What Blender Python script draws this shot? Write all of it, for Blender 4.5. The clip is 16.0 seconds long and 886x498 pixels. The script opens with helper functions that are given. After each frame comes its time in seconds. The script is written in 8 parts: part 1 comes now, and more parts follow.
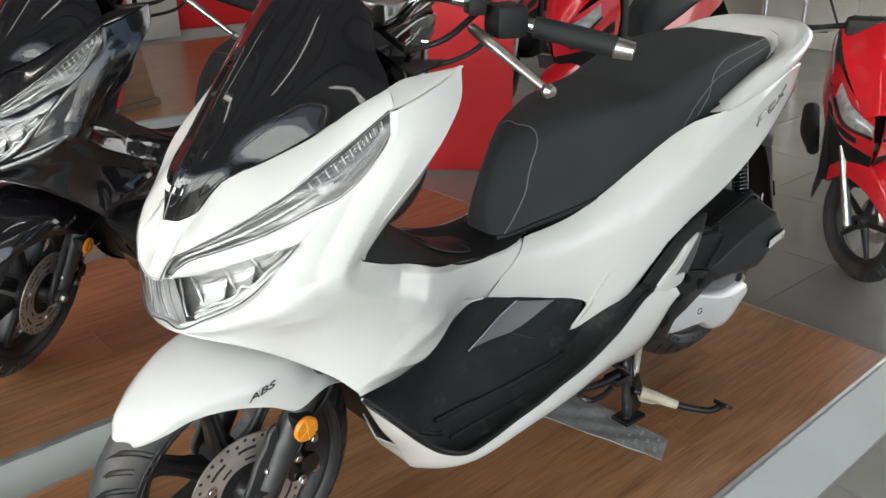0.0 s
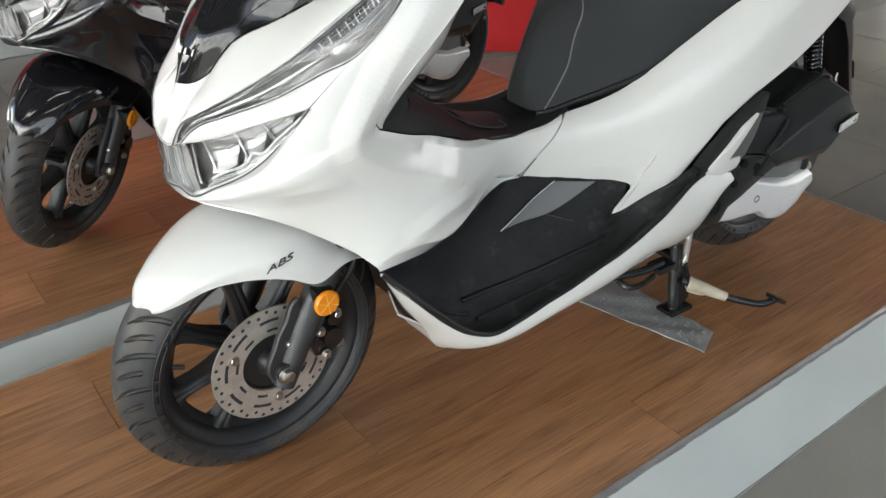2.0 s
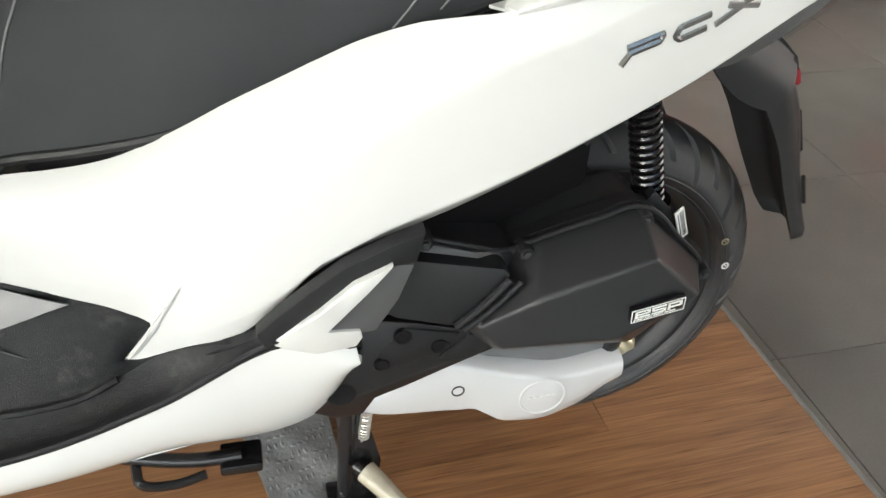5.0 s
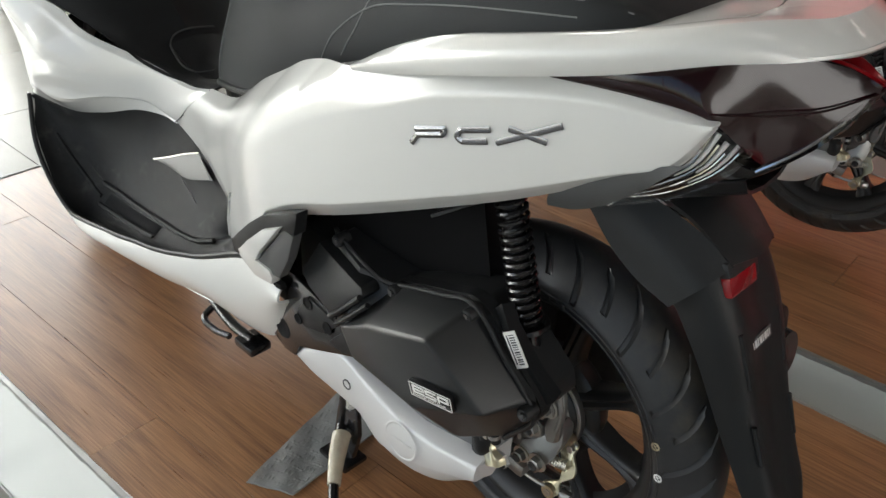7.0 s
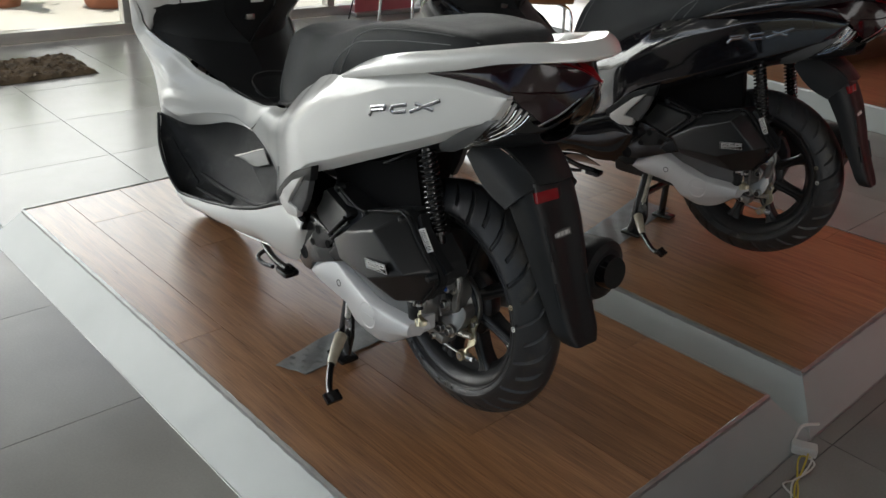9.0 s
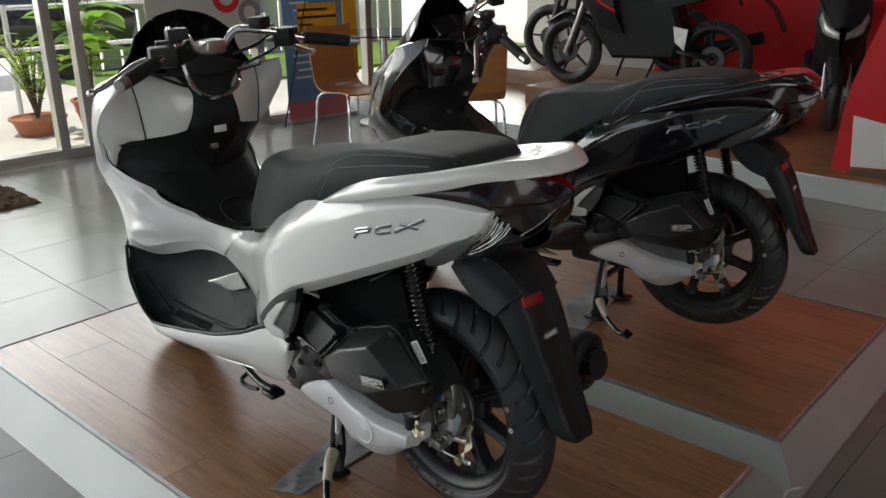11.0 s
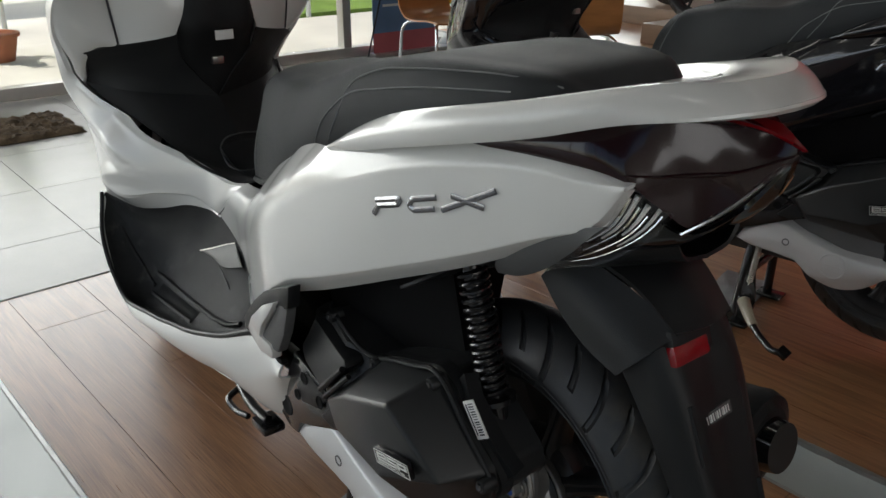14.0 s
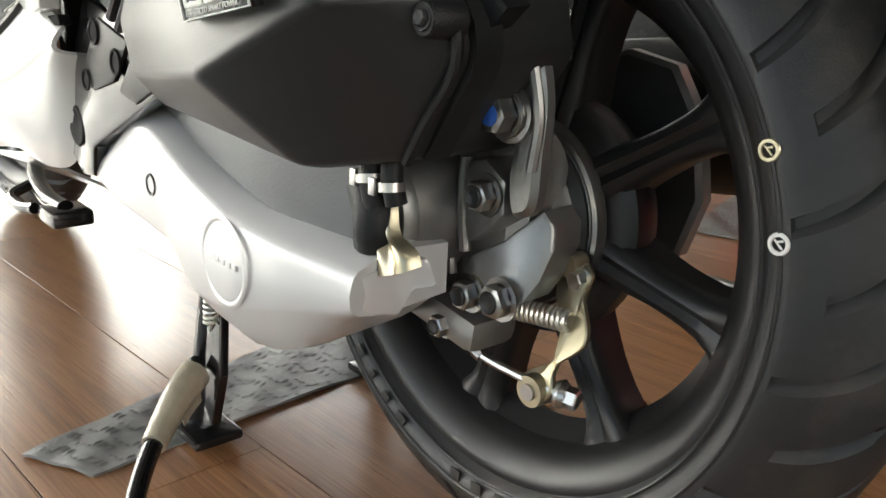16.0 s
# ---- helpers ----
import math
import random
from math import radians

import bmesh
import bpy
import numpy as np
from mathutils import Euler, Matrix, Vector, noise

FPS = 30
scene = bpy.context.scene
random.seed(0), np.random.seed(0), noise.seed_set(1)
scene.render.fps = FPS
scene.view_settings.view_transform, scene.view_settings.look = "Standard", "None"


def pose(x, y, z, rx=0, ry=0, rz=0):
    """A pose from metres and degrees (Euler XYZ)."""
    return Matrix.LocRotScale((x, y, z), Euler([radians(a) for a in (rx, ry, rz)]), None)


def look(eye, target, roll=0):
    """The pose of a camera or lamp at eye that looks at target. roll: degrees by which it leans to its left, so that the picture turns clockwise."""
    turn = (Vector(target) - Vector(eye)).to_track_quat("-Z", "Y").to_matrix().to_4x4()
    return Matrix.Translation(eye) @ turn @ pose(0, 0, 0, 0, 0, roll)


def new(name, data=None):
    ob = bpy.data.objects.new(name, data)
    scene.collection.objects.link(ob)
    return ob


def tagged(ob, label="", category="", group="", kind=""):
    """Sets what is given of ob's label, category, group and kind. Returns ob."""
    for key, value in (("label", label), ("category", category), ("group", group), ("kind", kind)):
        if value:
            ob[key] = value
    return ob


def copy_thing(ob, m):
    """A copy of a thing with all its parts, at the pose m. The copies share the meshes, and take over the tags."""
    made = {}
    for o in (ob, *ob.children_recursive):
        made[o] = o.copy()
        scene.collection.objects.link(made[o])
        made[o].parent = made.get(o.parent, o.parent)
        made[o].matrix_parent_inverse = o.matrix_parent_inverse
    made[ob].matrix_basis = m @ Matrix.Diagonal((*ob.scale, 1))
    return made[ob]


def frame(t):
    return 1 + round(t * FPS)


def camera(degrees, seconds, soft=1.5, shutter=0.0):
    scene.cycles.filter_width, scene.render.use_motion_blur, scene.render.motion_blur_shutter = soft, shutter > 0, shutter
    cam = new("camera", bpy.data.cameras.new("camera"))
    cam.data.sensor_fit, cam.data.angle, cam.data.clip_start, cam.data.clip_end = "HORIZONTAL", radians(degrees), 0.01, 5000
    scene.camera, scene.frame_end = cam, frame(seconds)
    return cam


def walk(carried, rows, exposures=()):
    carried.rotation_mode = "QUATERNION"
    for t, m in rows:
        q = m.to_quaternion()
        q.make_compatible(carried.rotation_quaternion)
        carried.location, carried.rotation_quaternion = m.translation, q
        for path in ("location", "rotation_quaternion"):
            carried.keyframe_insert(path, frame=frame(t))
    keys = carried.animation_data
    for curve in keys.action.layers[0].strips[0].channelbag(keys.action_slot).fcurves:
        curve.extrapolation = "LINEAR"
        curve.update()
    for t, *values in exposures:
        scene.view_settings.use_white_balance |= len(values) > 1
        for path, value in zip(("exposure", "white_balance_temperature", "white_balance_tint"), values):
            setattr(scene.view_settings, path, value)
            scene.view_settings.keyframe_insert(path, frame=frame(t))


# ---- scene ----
cam = camera(55.5, 16.0)
PATH = [
    (0, (1.781, 1.193, 1.186), (0.652, -0.261, 0.405), -0.9),
    (0.5, (1.776, 1.18, 1.174), (0.665, -0.247, 0.319), -0.7),
    (1, (1.77, 1.181, 1.161), (0.674, -0.233, 0.267), -0.9),
    (1.5, (1.758, 1.181, 1.149), (0.717, -0.233, 0.19), -1.4),
    (2, (1.69, 1.201, 1.131), (0.775, -0.266, 0.125), -2.0),
    (2.5, (1.563, 1.124, 1.064), (0.718, -0.348, 0.005), -1.8),
    (3, (1.405, 0.97, 1.061), (0.565, -0.465, -0.05), -0.3),
    (3.5, (1.205, 0.977, 1.069), (0.436, -0.519, -0.012), 0.8),
    (4, (0.957, 1.049, 1.08), (0.358, -0.547, 0.034), 0.5),
    (4.5, (0.714, 0.952, 1.037), (0.201, -0.614, -0.096), 2.3),
    (5, (0.473, 0.864, 1.025), (0.057, -0.683, -0.173), 4.1),
    (5.2, (0.374, 0.874, 1.013), (0.023, -0.682, -0.193), 5.0),
    (7.3, (-0.51, 0.761, 1.078), (0.759, -0.416, 0.076), 2.8),
    (7.5, (-0.545, 0.804, 1.063), (0.752, -0.362, 0.084), 2.6),
    (8, (-0.757, 0.92, 1.107), (0.608, -0.19, 0.156), 1.1),
    (8.5, (-1.011, 0.991, 1.121), (0.398, -0.086, 0.196), 2.5),
    (9, (-1.136, 1.08, 1.166), (0.244, -0.086, 0.307), 2.8),
    (9.5, (-1.118, 1.152, 1.205), (0.231, -0.093, 0.411), -0.2),
    (10, (-1.098, 1.2, 1.214), (0.248, -0.075, 0.464), -1.1),
    (10.2, (-1.103, 1.188, 1.232), (0.244, -0.099, 0.504), -1.0),
    (12.3, (-1.069, 1.168, 1.223), (0.267, -0.177, 0.586), -1.1),
    (12.5, (-1.041, 1.145, 1.208), (0.296, -0.176, 0.524), -1.0),
    (13, (-0.947, 0.963, 1.144), (0.42, -0.265, 0.352), -0.1),
    (13.5, (-0.822, 0.785, 1.08), (0.581, -0.356, 0.226), 1.7),
    (14, (-0.607, 0.683, 1.036), (0.846, -0.448, 0.257), 0.1),
    (14.5, (-0.4, 0.585, 0.882), (1.066, -0.583, 0.186), 2.8),
    (15, (-0.352, 0.517, 0.612), (1.172, -0.655, 0.06), 2.9),
    (15.5, (-0.336, 0.452, 0.482), (1.138, -0.792, -0.045), 2.7),
    (16, (-0.332, 0.429, 0.438), (1.103, -0.832, -0.156), 2.3),
]
walk(cam, [(t, look(eye, target, roll)) for t, eye, target, roll in PATH],
     exposures=[(0.0, 0.44, 6700, 10), (1.5, 0.41, 6700, 10), (2.5, 0.46, 6700, 10), (3.5, 0.76, 6750, 10), (4.5, 1.14, 6900, 10), (5.2, 1.17, 7050, 10), (7.3, 0.20, 6800, 10), (7.6, -0.14, 6700, 10),
                (8.0, -0.20, 6750, 10), (9.5, -0.08, 6750, 10), (10.2, -0.17, 6700, 10), (12.5, -0.24, 6700, 10), (13.5, -0.08, 6700, 10), (14.5, -0.50, 6700, 10), (15.0, 0.12, 6850, 10), (15.5, 0.92, 7050, 10), (16.0, 0.85, 7200, 10)])

# ---- world, sun, large lights ----
world = bpy.data.worlds.new("world")
scene.world = world
world.use_nodes = True
_wn = world.node_tree.nodes
_sky = _wn.new("ShaderNodeTexSky")
_sky.sky_type, _sky.sun_disc = "NISHITA", False
_sky.sun_elevation, _sky.sun_rotation = radians(52), radians(60)
world.node_tree.links.new(_sky.outputs[0], _wn["Background"].inputs[0])
_wn["Background"].inputs[1].default_value = 0.14

sun = new("sun", bpy.data.lights.new("sun", "SUN"))
sun.data.energy, sun.data.angle, sun.data.color = 5.0, radians(0.5), (1.0, 0.95, 0.87)
sun.matrix_world = look((9, 5, 14), (7, 2, 0))


def area_light(name, eye, target, sx, sy, watts, color=(1, 1, 1)):
    data = bpy.data.lights.new(name, "AREA")
    data.shape, data.size, data.size_y, data.energy, data.color = "RECTANGLE", sx, sy, watts, color
    ob = new(name, data)
    ob.matrix_world = look(eye, target)
    return ob


FLOOR = -0.115
# daylight by the shop front, and a fill lamp at the assumed side glazing
area_light("daylight_front", (4.80, -0.3, 1.70), (0.0, -0.4, 0.2), 8.6, 1.9, 68, (0.93, 0.97, 1.0))
area_light("daylight_side", (2.6, 4.70, 1.75), (1.4, 0.0, 0.9), 6.0, 3.2, 70, (0.95, 0.98, 1.0))
# added fill lamp; the rear wall behind it has no opening
area_light("daylight_rear", (-5.6, 0.6, 1.9), (0.0, -0.4, 0.2), 4.2, 2.4, 76, (0.96, 0.98, 1.0))

# ---- materials ----


def mat(name, color, rough=0.5, metal=0.0, coat=0.0, spec=0.5, grain=0.0, grain_scale=60.0, bump=0.0, bump_scale=200.0,
        trans=0.0, emit=0.0, stain=0.0, stain_scale=3.0, rough_var=0.0, ior=1.45, stretch=(1, 1, 1)):
    m = bpy.data.materials.new(name)
    m.use_nodes = True
    n, l = m.node_tree.nodes, m.node_tree.links
    b = n["Principled BSDF"]
    b.inputs["Base Color"].default_value = (*color, 1)
    b.inputs["Roughness"].default_value = rough
    b.inputs["Metallic"].default_value = metal
    b.inputs["Coat Weight"].default_value = coat
    b.inputs["Coat Roughness"].default_value = 0.04
    b.inputs["Specular IOR Level"].default_value = spec
    b.inputs["Transmission Weight"].default_value = trans
    b.inputs["IOR"].default_value = ior
    if emit:
        b.inputs["Emission Color"].default_value = (*color, 1)
        b.inputs["Emission Strength"].default_value = emit
    co = n.new("ShaderNodeTexCoord")
    mp = n.new("ShaderNodeMapping")
    mp.inputs["Scale"].default_value = stretch
    l.new(co.outputs["Object"], mp.inputs["Vector"])
    if grain or stain:
        fine, broad = n.new("ShaderNodeTexNoise"), n.new("ShaderNodeTexNoise")
        fine.inputs["Scale"].default_value, fine.inputs["Detail"].default_value = grain_scale, 4
        broad.inputs["Scale"].default_value, broad.inputs["Detail"].default_value = stain_scale, 5
        for q in (fine, broad):
            l.new(mp.outputs[0], q.inputs["Vector"])
        mix = n.new("ShaderNodeMath")
        mix.operation = "MULTIPLY_ADD"
        l.new(fine.outputs[0], mix.inputs[0])
        mix.inputs[1].default_value = grain
        l.new(broad.outputs[0], mix.inputs[2])
        ramp = n.new("ShaderNodeMapRange")
        ramp.inputs["From Min"].default_value, ramp.inputs["From Max"].default_value = 0.25, 0.75 + grain
        ramp.inputs["To Min"].default_value, ramp.inputs["To Max"].default_value = 1 - stain - grain, 1 + stain * 0.4
        l.new(mix.outputs[0], ramp.inputs["Value"])
        hsv = n.new("ShaderNodeHueSaturation")
        hsv.inputs["Color"].default_value = (*color, 1)
        l.new(ramp.outputs[0], hsv.inputs["Value"])
        l.new(hsv.outputs[0], b.inputs["Base Color"])
        if rough_var:
            rr = n.new("ShaderNodeMapRange")
            rr.inputs["To Min"].default_value, rr.inputs["To Max"].default_value = rough - rough_var, rough + rough_var
            l.new(broad.outputs[0], rr.inputs["Value"])
            l.new(rr.outputs[0], b.inputs["Roughness"])
    if bump:
        tex, bu = n.new("ShaderNodeTexNoise"), n.new("ShaderNodeBump")
        tex.inputs["Scale"].default_value, tex.inputs["Detail"].default_value = bump_scale, 3
        bu.inputs["Strength"].default_value, bu.inputs["Distance"].default_value = bump, 0.002
        l.new(mp.outputs[0], tex.inputs["Vector"])
        l.new(tex.outputs[0], bu.inputs["Height"])
        l.new(bu.outputs[0], b.inputs["Normal"])
    return m


def clear(name, tint, gloss):
    """Thin clear cover: see-through, with a gloss that grows at a slant."""
    m = bpy.data.materials.new(name)
    m.use_nodes = True
    n, l = m.node_tree.nodes, m.node_tree.links
    n.remove(n["Principled BSDF"])
    tr, gl, mx, fr = n.new("ShaderNodeBsdfTransparent"), n.new("ShaderNodeBsdfGlossy"), n.new("ShaderNodeMixShader"), n.new("ShaderNodeLayerWeight")
    tr.inputs[0].default_value = (*tint, 1)
    gl.inputs["Roughness"].default_value = 0.03
    fr.inputs["Blend"].default_value = 0.5
    steep, amount = n.new("ShaderNodeMath"), n.new("ShaderNodeMath")
    steep.operation, amount.operation = "POWER", "MULTIPLY_ADD"
    steep.inputs[1].default_value = 4.0
    amount.inputs[1].default_value, amount.inputs[2].default_value = 0.6, gloss
    l.new(fr.outputs["Facing"], steep.inputs[0])
    l.new(steep.outputs[0], amount.inputs[0])
    l.new(amount.outputs[0], mx.inputs[0])
    l.new(tr.outputs[0], mx.inputs[1])
    l.new(gl.outputs[0], mx.inputs[2])
    l.new(mx.outputs[0], n["Material Output"].inputs[0])
    return m


PEARL = mat("pearl_white_paint", (0.62, 0.625, 0.605), 0.30, 0.0, 1.0, 0.5, grain=0.02, grain_scale=900, stain=0.01)
PEARL.node_tree.nodes["Principled BSDF"].inputs["Coat Roughness"].default_value = 0.11
FINWHITE = mat("white_fin_paint", (0.58, 0.585, 0.565), 0.28, 0.0, 0.9, stain=0.02)
BLACKPAINT = mat("gloss_black_paint", (0.008, 0.008, 0.010), 0.12, 0.0, 1.0, stain=0.1)
SATIN = mat("satin_black_plastic", (0.012, 0.013, 0.014), 0.42, spec=0.34, bump=0.25, bump_scale=900, grain=0.12, grain_scale=300, stain=0.15, stain_scale=9)
MATTE = mat("grained_black_plastic", (0.017, 0.018, 0.019), 0.55, spec=0.30, bump=0.5, bump_scale=1100, grain=0.2, grain_scale=260, stain=0.2, stain_scale=8)
FOOT = mat("dusty_foot_plastic", (0.021, 0.023, 0.025), 0.50, spec=0.34, bump=0.5, bump_scale=900, grain=0.5, grain_scale=90, stain=0.5, stain_scale=14, rough_var=0.12)
AIRBOX = mat("fine_grained_black_plastic", (0.019, 0.020, 0.021), 0.36, spec=0.5, bump=0.12, bump_scale=1100, grain=0.1, grain_scale=300, stain=0.12, stain_scale=9)
GLOSSBLK = mat("gloss_black_plastic", (0.006, 0.006, 0.007), 0.08, 0.0, 0.6)
VINYL = mat("seat_vinyl", (0.038, 0.041, 0.043), 0.55, spec=0.18, bump=0.35, bump_scale=1400, grain=0.12, grain_scale=500, stain=0.1, stain_scale=6)
STITCH = mat("stitching", (0.16, 0.165, 0.165), 0.7)
RUBBER = mat("tyre_rubber", (0.034, 0.035, 0.037), 0.44, spec=0.5, bump=0.10, bump_scale=900, grain=0.25, grain_scale=120, stain=0.35, stain_scale=7, rough_var=0.1)


def dusted(m, dust, scale, low, high):
    """Dry dust in patches over a material's colour."""
    n, l = m.node_tree.nodes, m.node_tree.links
    b = n["Principled BSDF"]
    co, tex, ramp, mix = n.new("ShaderNodeTexCoord"), n.new("ShaderNodeTexNoise"), n.new("ShaderNodeMapRange"), n.new("ShaderNodeMixRGB")
    tex.inputs["Scale"].default_value, tex.inputs["Detail"].default_value, tex.inputs["Roughness"].default_value = scale, 7, 0.65
    ramp.inputs["From Min"].default_value, ramp.inputs["From Max"].default_value = low, high
    ramp.inputs["To Max"].default_value = 0.75
    l.new(co.outputs["Object"], tex.inputs["Vector"])
    l.new(tex.outputs[0], ramp.inputs["Value"])
    l.new(ramp.outputs[0], mix.inputs[0])
    l.new(b.inputs["Base Color"].links[0].from_socket, mix.inputs[1])
    mix.inputs[2].default_value = (*dust, 1)
    l.new(mix.outputs[0], b.inputs["Base Color"])


dusted(RUBBER, (0.10, 0.080, 0.056), 9, 0.50, 0.74)
dusted(FOOT, (0.10, 0.10, 0.095), 16, 0.58, 0.80)
RIM = mat("matt_black_rim", (0.028, 0.028, 0.029), 0.36, 0.3, grain=0.1, grain_scale=300, stain=0.15, stain_scale=10)
FORK = mat("grey_black_fork", (0.055, 0.056, 0.058), 0.38, 0.5, bump=0.2, bump_scale=600, stain=0.2, stain_scale=20)
SILVER = mat("silver_painted_cover", (0.62, 0.625, 0.63), 0.34, 0.25, 0.4, grain=0.04, grain_scale=1200, stain=0.05)
ALU = mat("cast_aluminium", (0.36, 0.36, 0.35), 0.40, 0.85, bump=0.10, bump_scale=380, grain=0.15, grain_scale=150, stain=0.25, stain_scale=18)
CHROME = mat("chrome", (0.86, 0.86, 0.87), 0.06, 1.0)
DARKCHROME = mat("dark_chrome", (0.26, 0.26, 0.27), 0.20, 1.0)
STEEL = mat("brushed_steel", (0.55, 0.54, 0.52), 0.28, 1.0, grain=0.15, grain_scale=200, stain=0.15, stain_scale=25)
ZINC = mat("yellow_zinc_plate", (0.62, 0.56, 0.40), 0.30, 0.9, stain=0.2, stain_scale=30)
DISC = mat("brake_disc_steel", (0.62, 0.575, 0.52), 0.45, 0.7, grain=0.2, grain_scale=180, stain=0.25, stain_scale=30)
ORANGE = mat("orange_reflector", (0.85, 0.28, 0.015), 0.18, 0.0, 0.8, grain=0.3, grain_scale=400)
REDLENS = mat("dark_red_lens", (0.012, 0.0006, 0.0018), 0.14, coat=0.3, stain=0.2, stain_scale=9)
REDREF = mat("red_reflector", (0.22, 0.004, 0.008), 0.12, 0.0, 0.8)
LENS = clear("clear_lens", (0.97, 0.97, 0.97), 0.025)
SMOKE = mat("dark_smoked_screen", (0.008, 0.008, 0.009), 0.03, 0.0, 0.0, spec=0.5)
LAMPIN = mat("lamp_reflector", (0.52, 0.52, 0.51), 0.20, 0.4, grain=0.3, grain_scale=60, stain=0.45, stain_scale=40)
TUBE = mat("lamp_diffuser", (1.0, 0.98, 0.94), 0.5, emit=5.0)
# emissive sheet colour that stands in for daylight from the street
BACKGLOW = mat("glowing_street_backdrop", (0.93, 0.95, 0.93), 0.9, emit=5.2)
GRASS = mat("sunlit_grass", (0.22, 0.36, 0.06), 0.9, grain=0.5, grain_scale=40, stain=0.3)
BOARD = mat("pale_fence_board", (0.58, 0.56, 0.48), 0.85, grain=0.2, grain_scale=30, stain=0.2, stretch=(1, 1, 0.1))
CARBLK = mat("dark_car_paint", (0.02, 0.022, 0.025), 0.15, coat=0.8)
BIKEBLK = mat("dark_bike_plastic", (0.009, 0.009, 0.010), 0.5, spec=0.3, stain=0.2)
LAMPDARK = mat("lamp_bezel", (0.42, 0.42, 0.41), 0.22, 0.5, stain=0.3, stain_scale=40)
LAMPWALL = mat("chromed_lamp_wall", (0.62, 0.62, 0.63), 0.32, 0.35, stain=0.25, stain_scale=60)
PIT = mat("dull_black_shroud", (0.006, 0.006, 0.0065), 0.7, spec=0.15, stain=0.2, stain_scale=9)
BLUENUT = mat("blue_nylon_insert", (0.02, 0.10, 0.42), 0.4)
CASEGREY = mat("grey_painted_case", (0.17, 0.175, 0.18), 0.40, 0.4, bump=0.15, bump_scale=500, stain=0.15, stain_scale=12)
LAMPSMOKE = mat("smoked_lamp_reflector", (0.05, 0.05, 0.052), 0.14, 0.6, stain=0.3, stain_scale=40)
GREYDARK = mat("dark_grey_plastic", (0.075, 0.077, 0.078), 0.42, bump=0.2, bump_scale=900, stain=0.15)
DECAL = mat("dark_decal", (0.03, 0.03, 0.035), 0.4)
LABEL = mat("white_label", (0.72, 0.72, 0.70), 0.5)
TAPE = mat("clear_tape", (0.44, 0.40, 0.31), 0.25, bump=0.6, bump_scale=120, stain=0.3, stain_scale=30)
STANDBLK = mat("black_enamel", (0.012, 0.012, 0.013), 0.22, 0.2, 0.4, stain=0.2, stain_scale=30)
SPRING = mat("spring_steel", (0.75, 0.74, 0.68), 0.3, 0.8)
GREYSTRIP = mat("grey_trim", (0.15, 0.15, 0.15), 0.36, 0.3, bump=0.2, bump_scale=900, stain=0.1)

PANEL = mat("white_aluminium_panel", (0.40, 0.425, 0.41), 0.34, 0.0, 0.15, stain=0.08, stain_scale=4, grain=0.03, grain_scale=90)
FOIL = mat("silver_edge_tape", (0.40, 0.40, 0.39), 0.34, 0.8, bump=0.5, bump_scale=70, stain=0.2, stain_scale=20)
TREAD = mat("grey_rubber_tread_sheet", (0.30, 0.31, 0.31), 0.42, 0.15, bump=0.4, bump_scale=160, stain=0.35, stain_scale=12, grain=0.15)
WALLM = mat("painted_wall", (0.46, 0.44, 0.41), 0.75, bump=0.2, bump_scale=120, stain=0.06, stain_scale=2, grain=0.03)
REDWALL = mat("red_wall_panel", (0.62, 0.018, 0.022), 0.38, stain=0.08, stain_scale=2, grain=0.03)
BEAM = mat("dark_steel_beam", (0.03, 0.03, 0.032), 0.5, stain=0.2, stain_scale=4)
# even mid-grey for the ceiling and the lamp housings
CEIL = mat("grey_ceiling", (0.22, 0.22, 0.215), 0.8, stain=0.04, stain_scale=1.5, grain=0.03)
GROUT = mat("tile_grout", (0.13, 0.13, 0.125), 0.85, stain=0.3, stain_scale=9)
FRAMEALU = mat("anodised_frame", (0.55, 0.54, 0.52), 0.36, 0.85, stain=0.12, stain_scale=6)
PANE = clear("window_pane", (0.97, 0.98, 0.98), 0.02)
PLY = mat("orange_plywood", (0.42, 0.17, 0.05), 0.33, coat=0.3, stain=0.2, stain_scale=5, grain=0.15, grain_scale=40, stretch=(1, 1, 6))
TERRA = mat("terracotta", (0.42, 0.16, 0.085), 0.8, stain=0.25, stain_scale=14)


def foliage(name, color):
    """Leaf: gloss above, light shining through."""
    m = mat(name, color, 0.42, stain=0.4, stain_scale=12, grain=0.3)
    n, l = m.node_tree.nodes, m.node_tree.links
    b = n["Principled BSDF"]
    tl, mx = n.new("ShaderNodeBsdfTranslucent"), n.new("ShaderNodeMixShader")
    tl.inputs[0].default_value = (color[0] * 1.2, color[1] * 1.2, color[2] * 0.8, 1)
    mx.inputs[0].default_value = 0.65
    l.new(b.outputs[0], mx.inputs[1])
    l.new(tl.outputs[0], mx.inputs[2])
    l.new(mx.outputs[0], n["Material Output"].inputs[0])
    return m


LEAF = foliage("leaf_green", (0.20, 0.36, 0.07))
LEAFLIGHT = foliage("young_leaf_green", (0.42, 0.58, 0.14))
BARK = mat("twig_bark", (0.16, 0.12, 0.08), 0.85, stain=0.3, stain_scale=20)
PAVE = mat("sunlit_pavement", (0.66, 0.64, 0.58), 0.85, stain=0.2, stain_scale=1.2, grain=0.15, grain_scale=30)
REDPAINT = mat("gloss_red_paint", (0.55, 0.010, 0.018), 0.18, 0.0, 0.9, stain=0.06)
REDBOARD = mat("red_poster", (0.62, 0.03, 0.035), 0.4, stain=0.06)
PINKB = mat("faded_red_poster", (0.60, 0.16, 0.18), 0.5, stain=0.2)
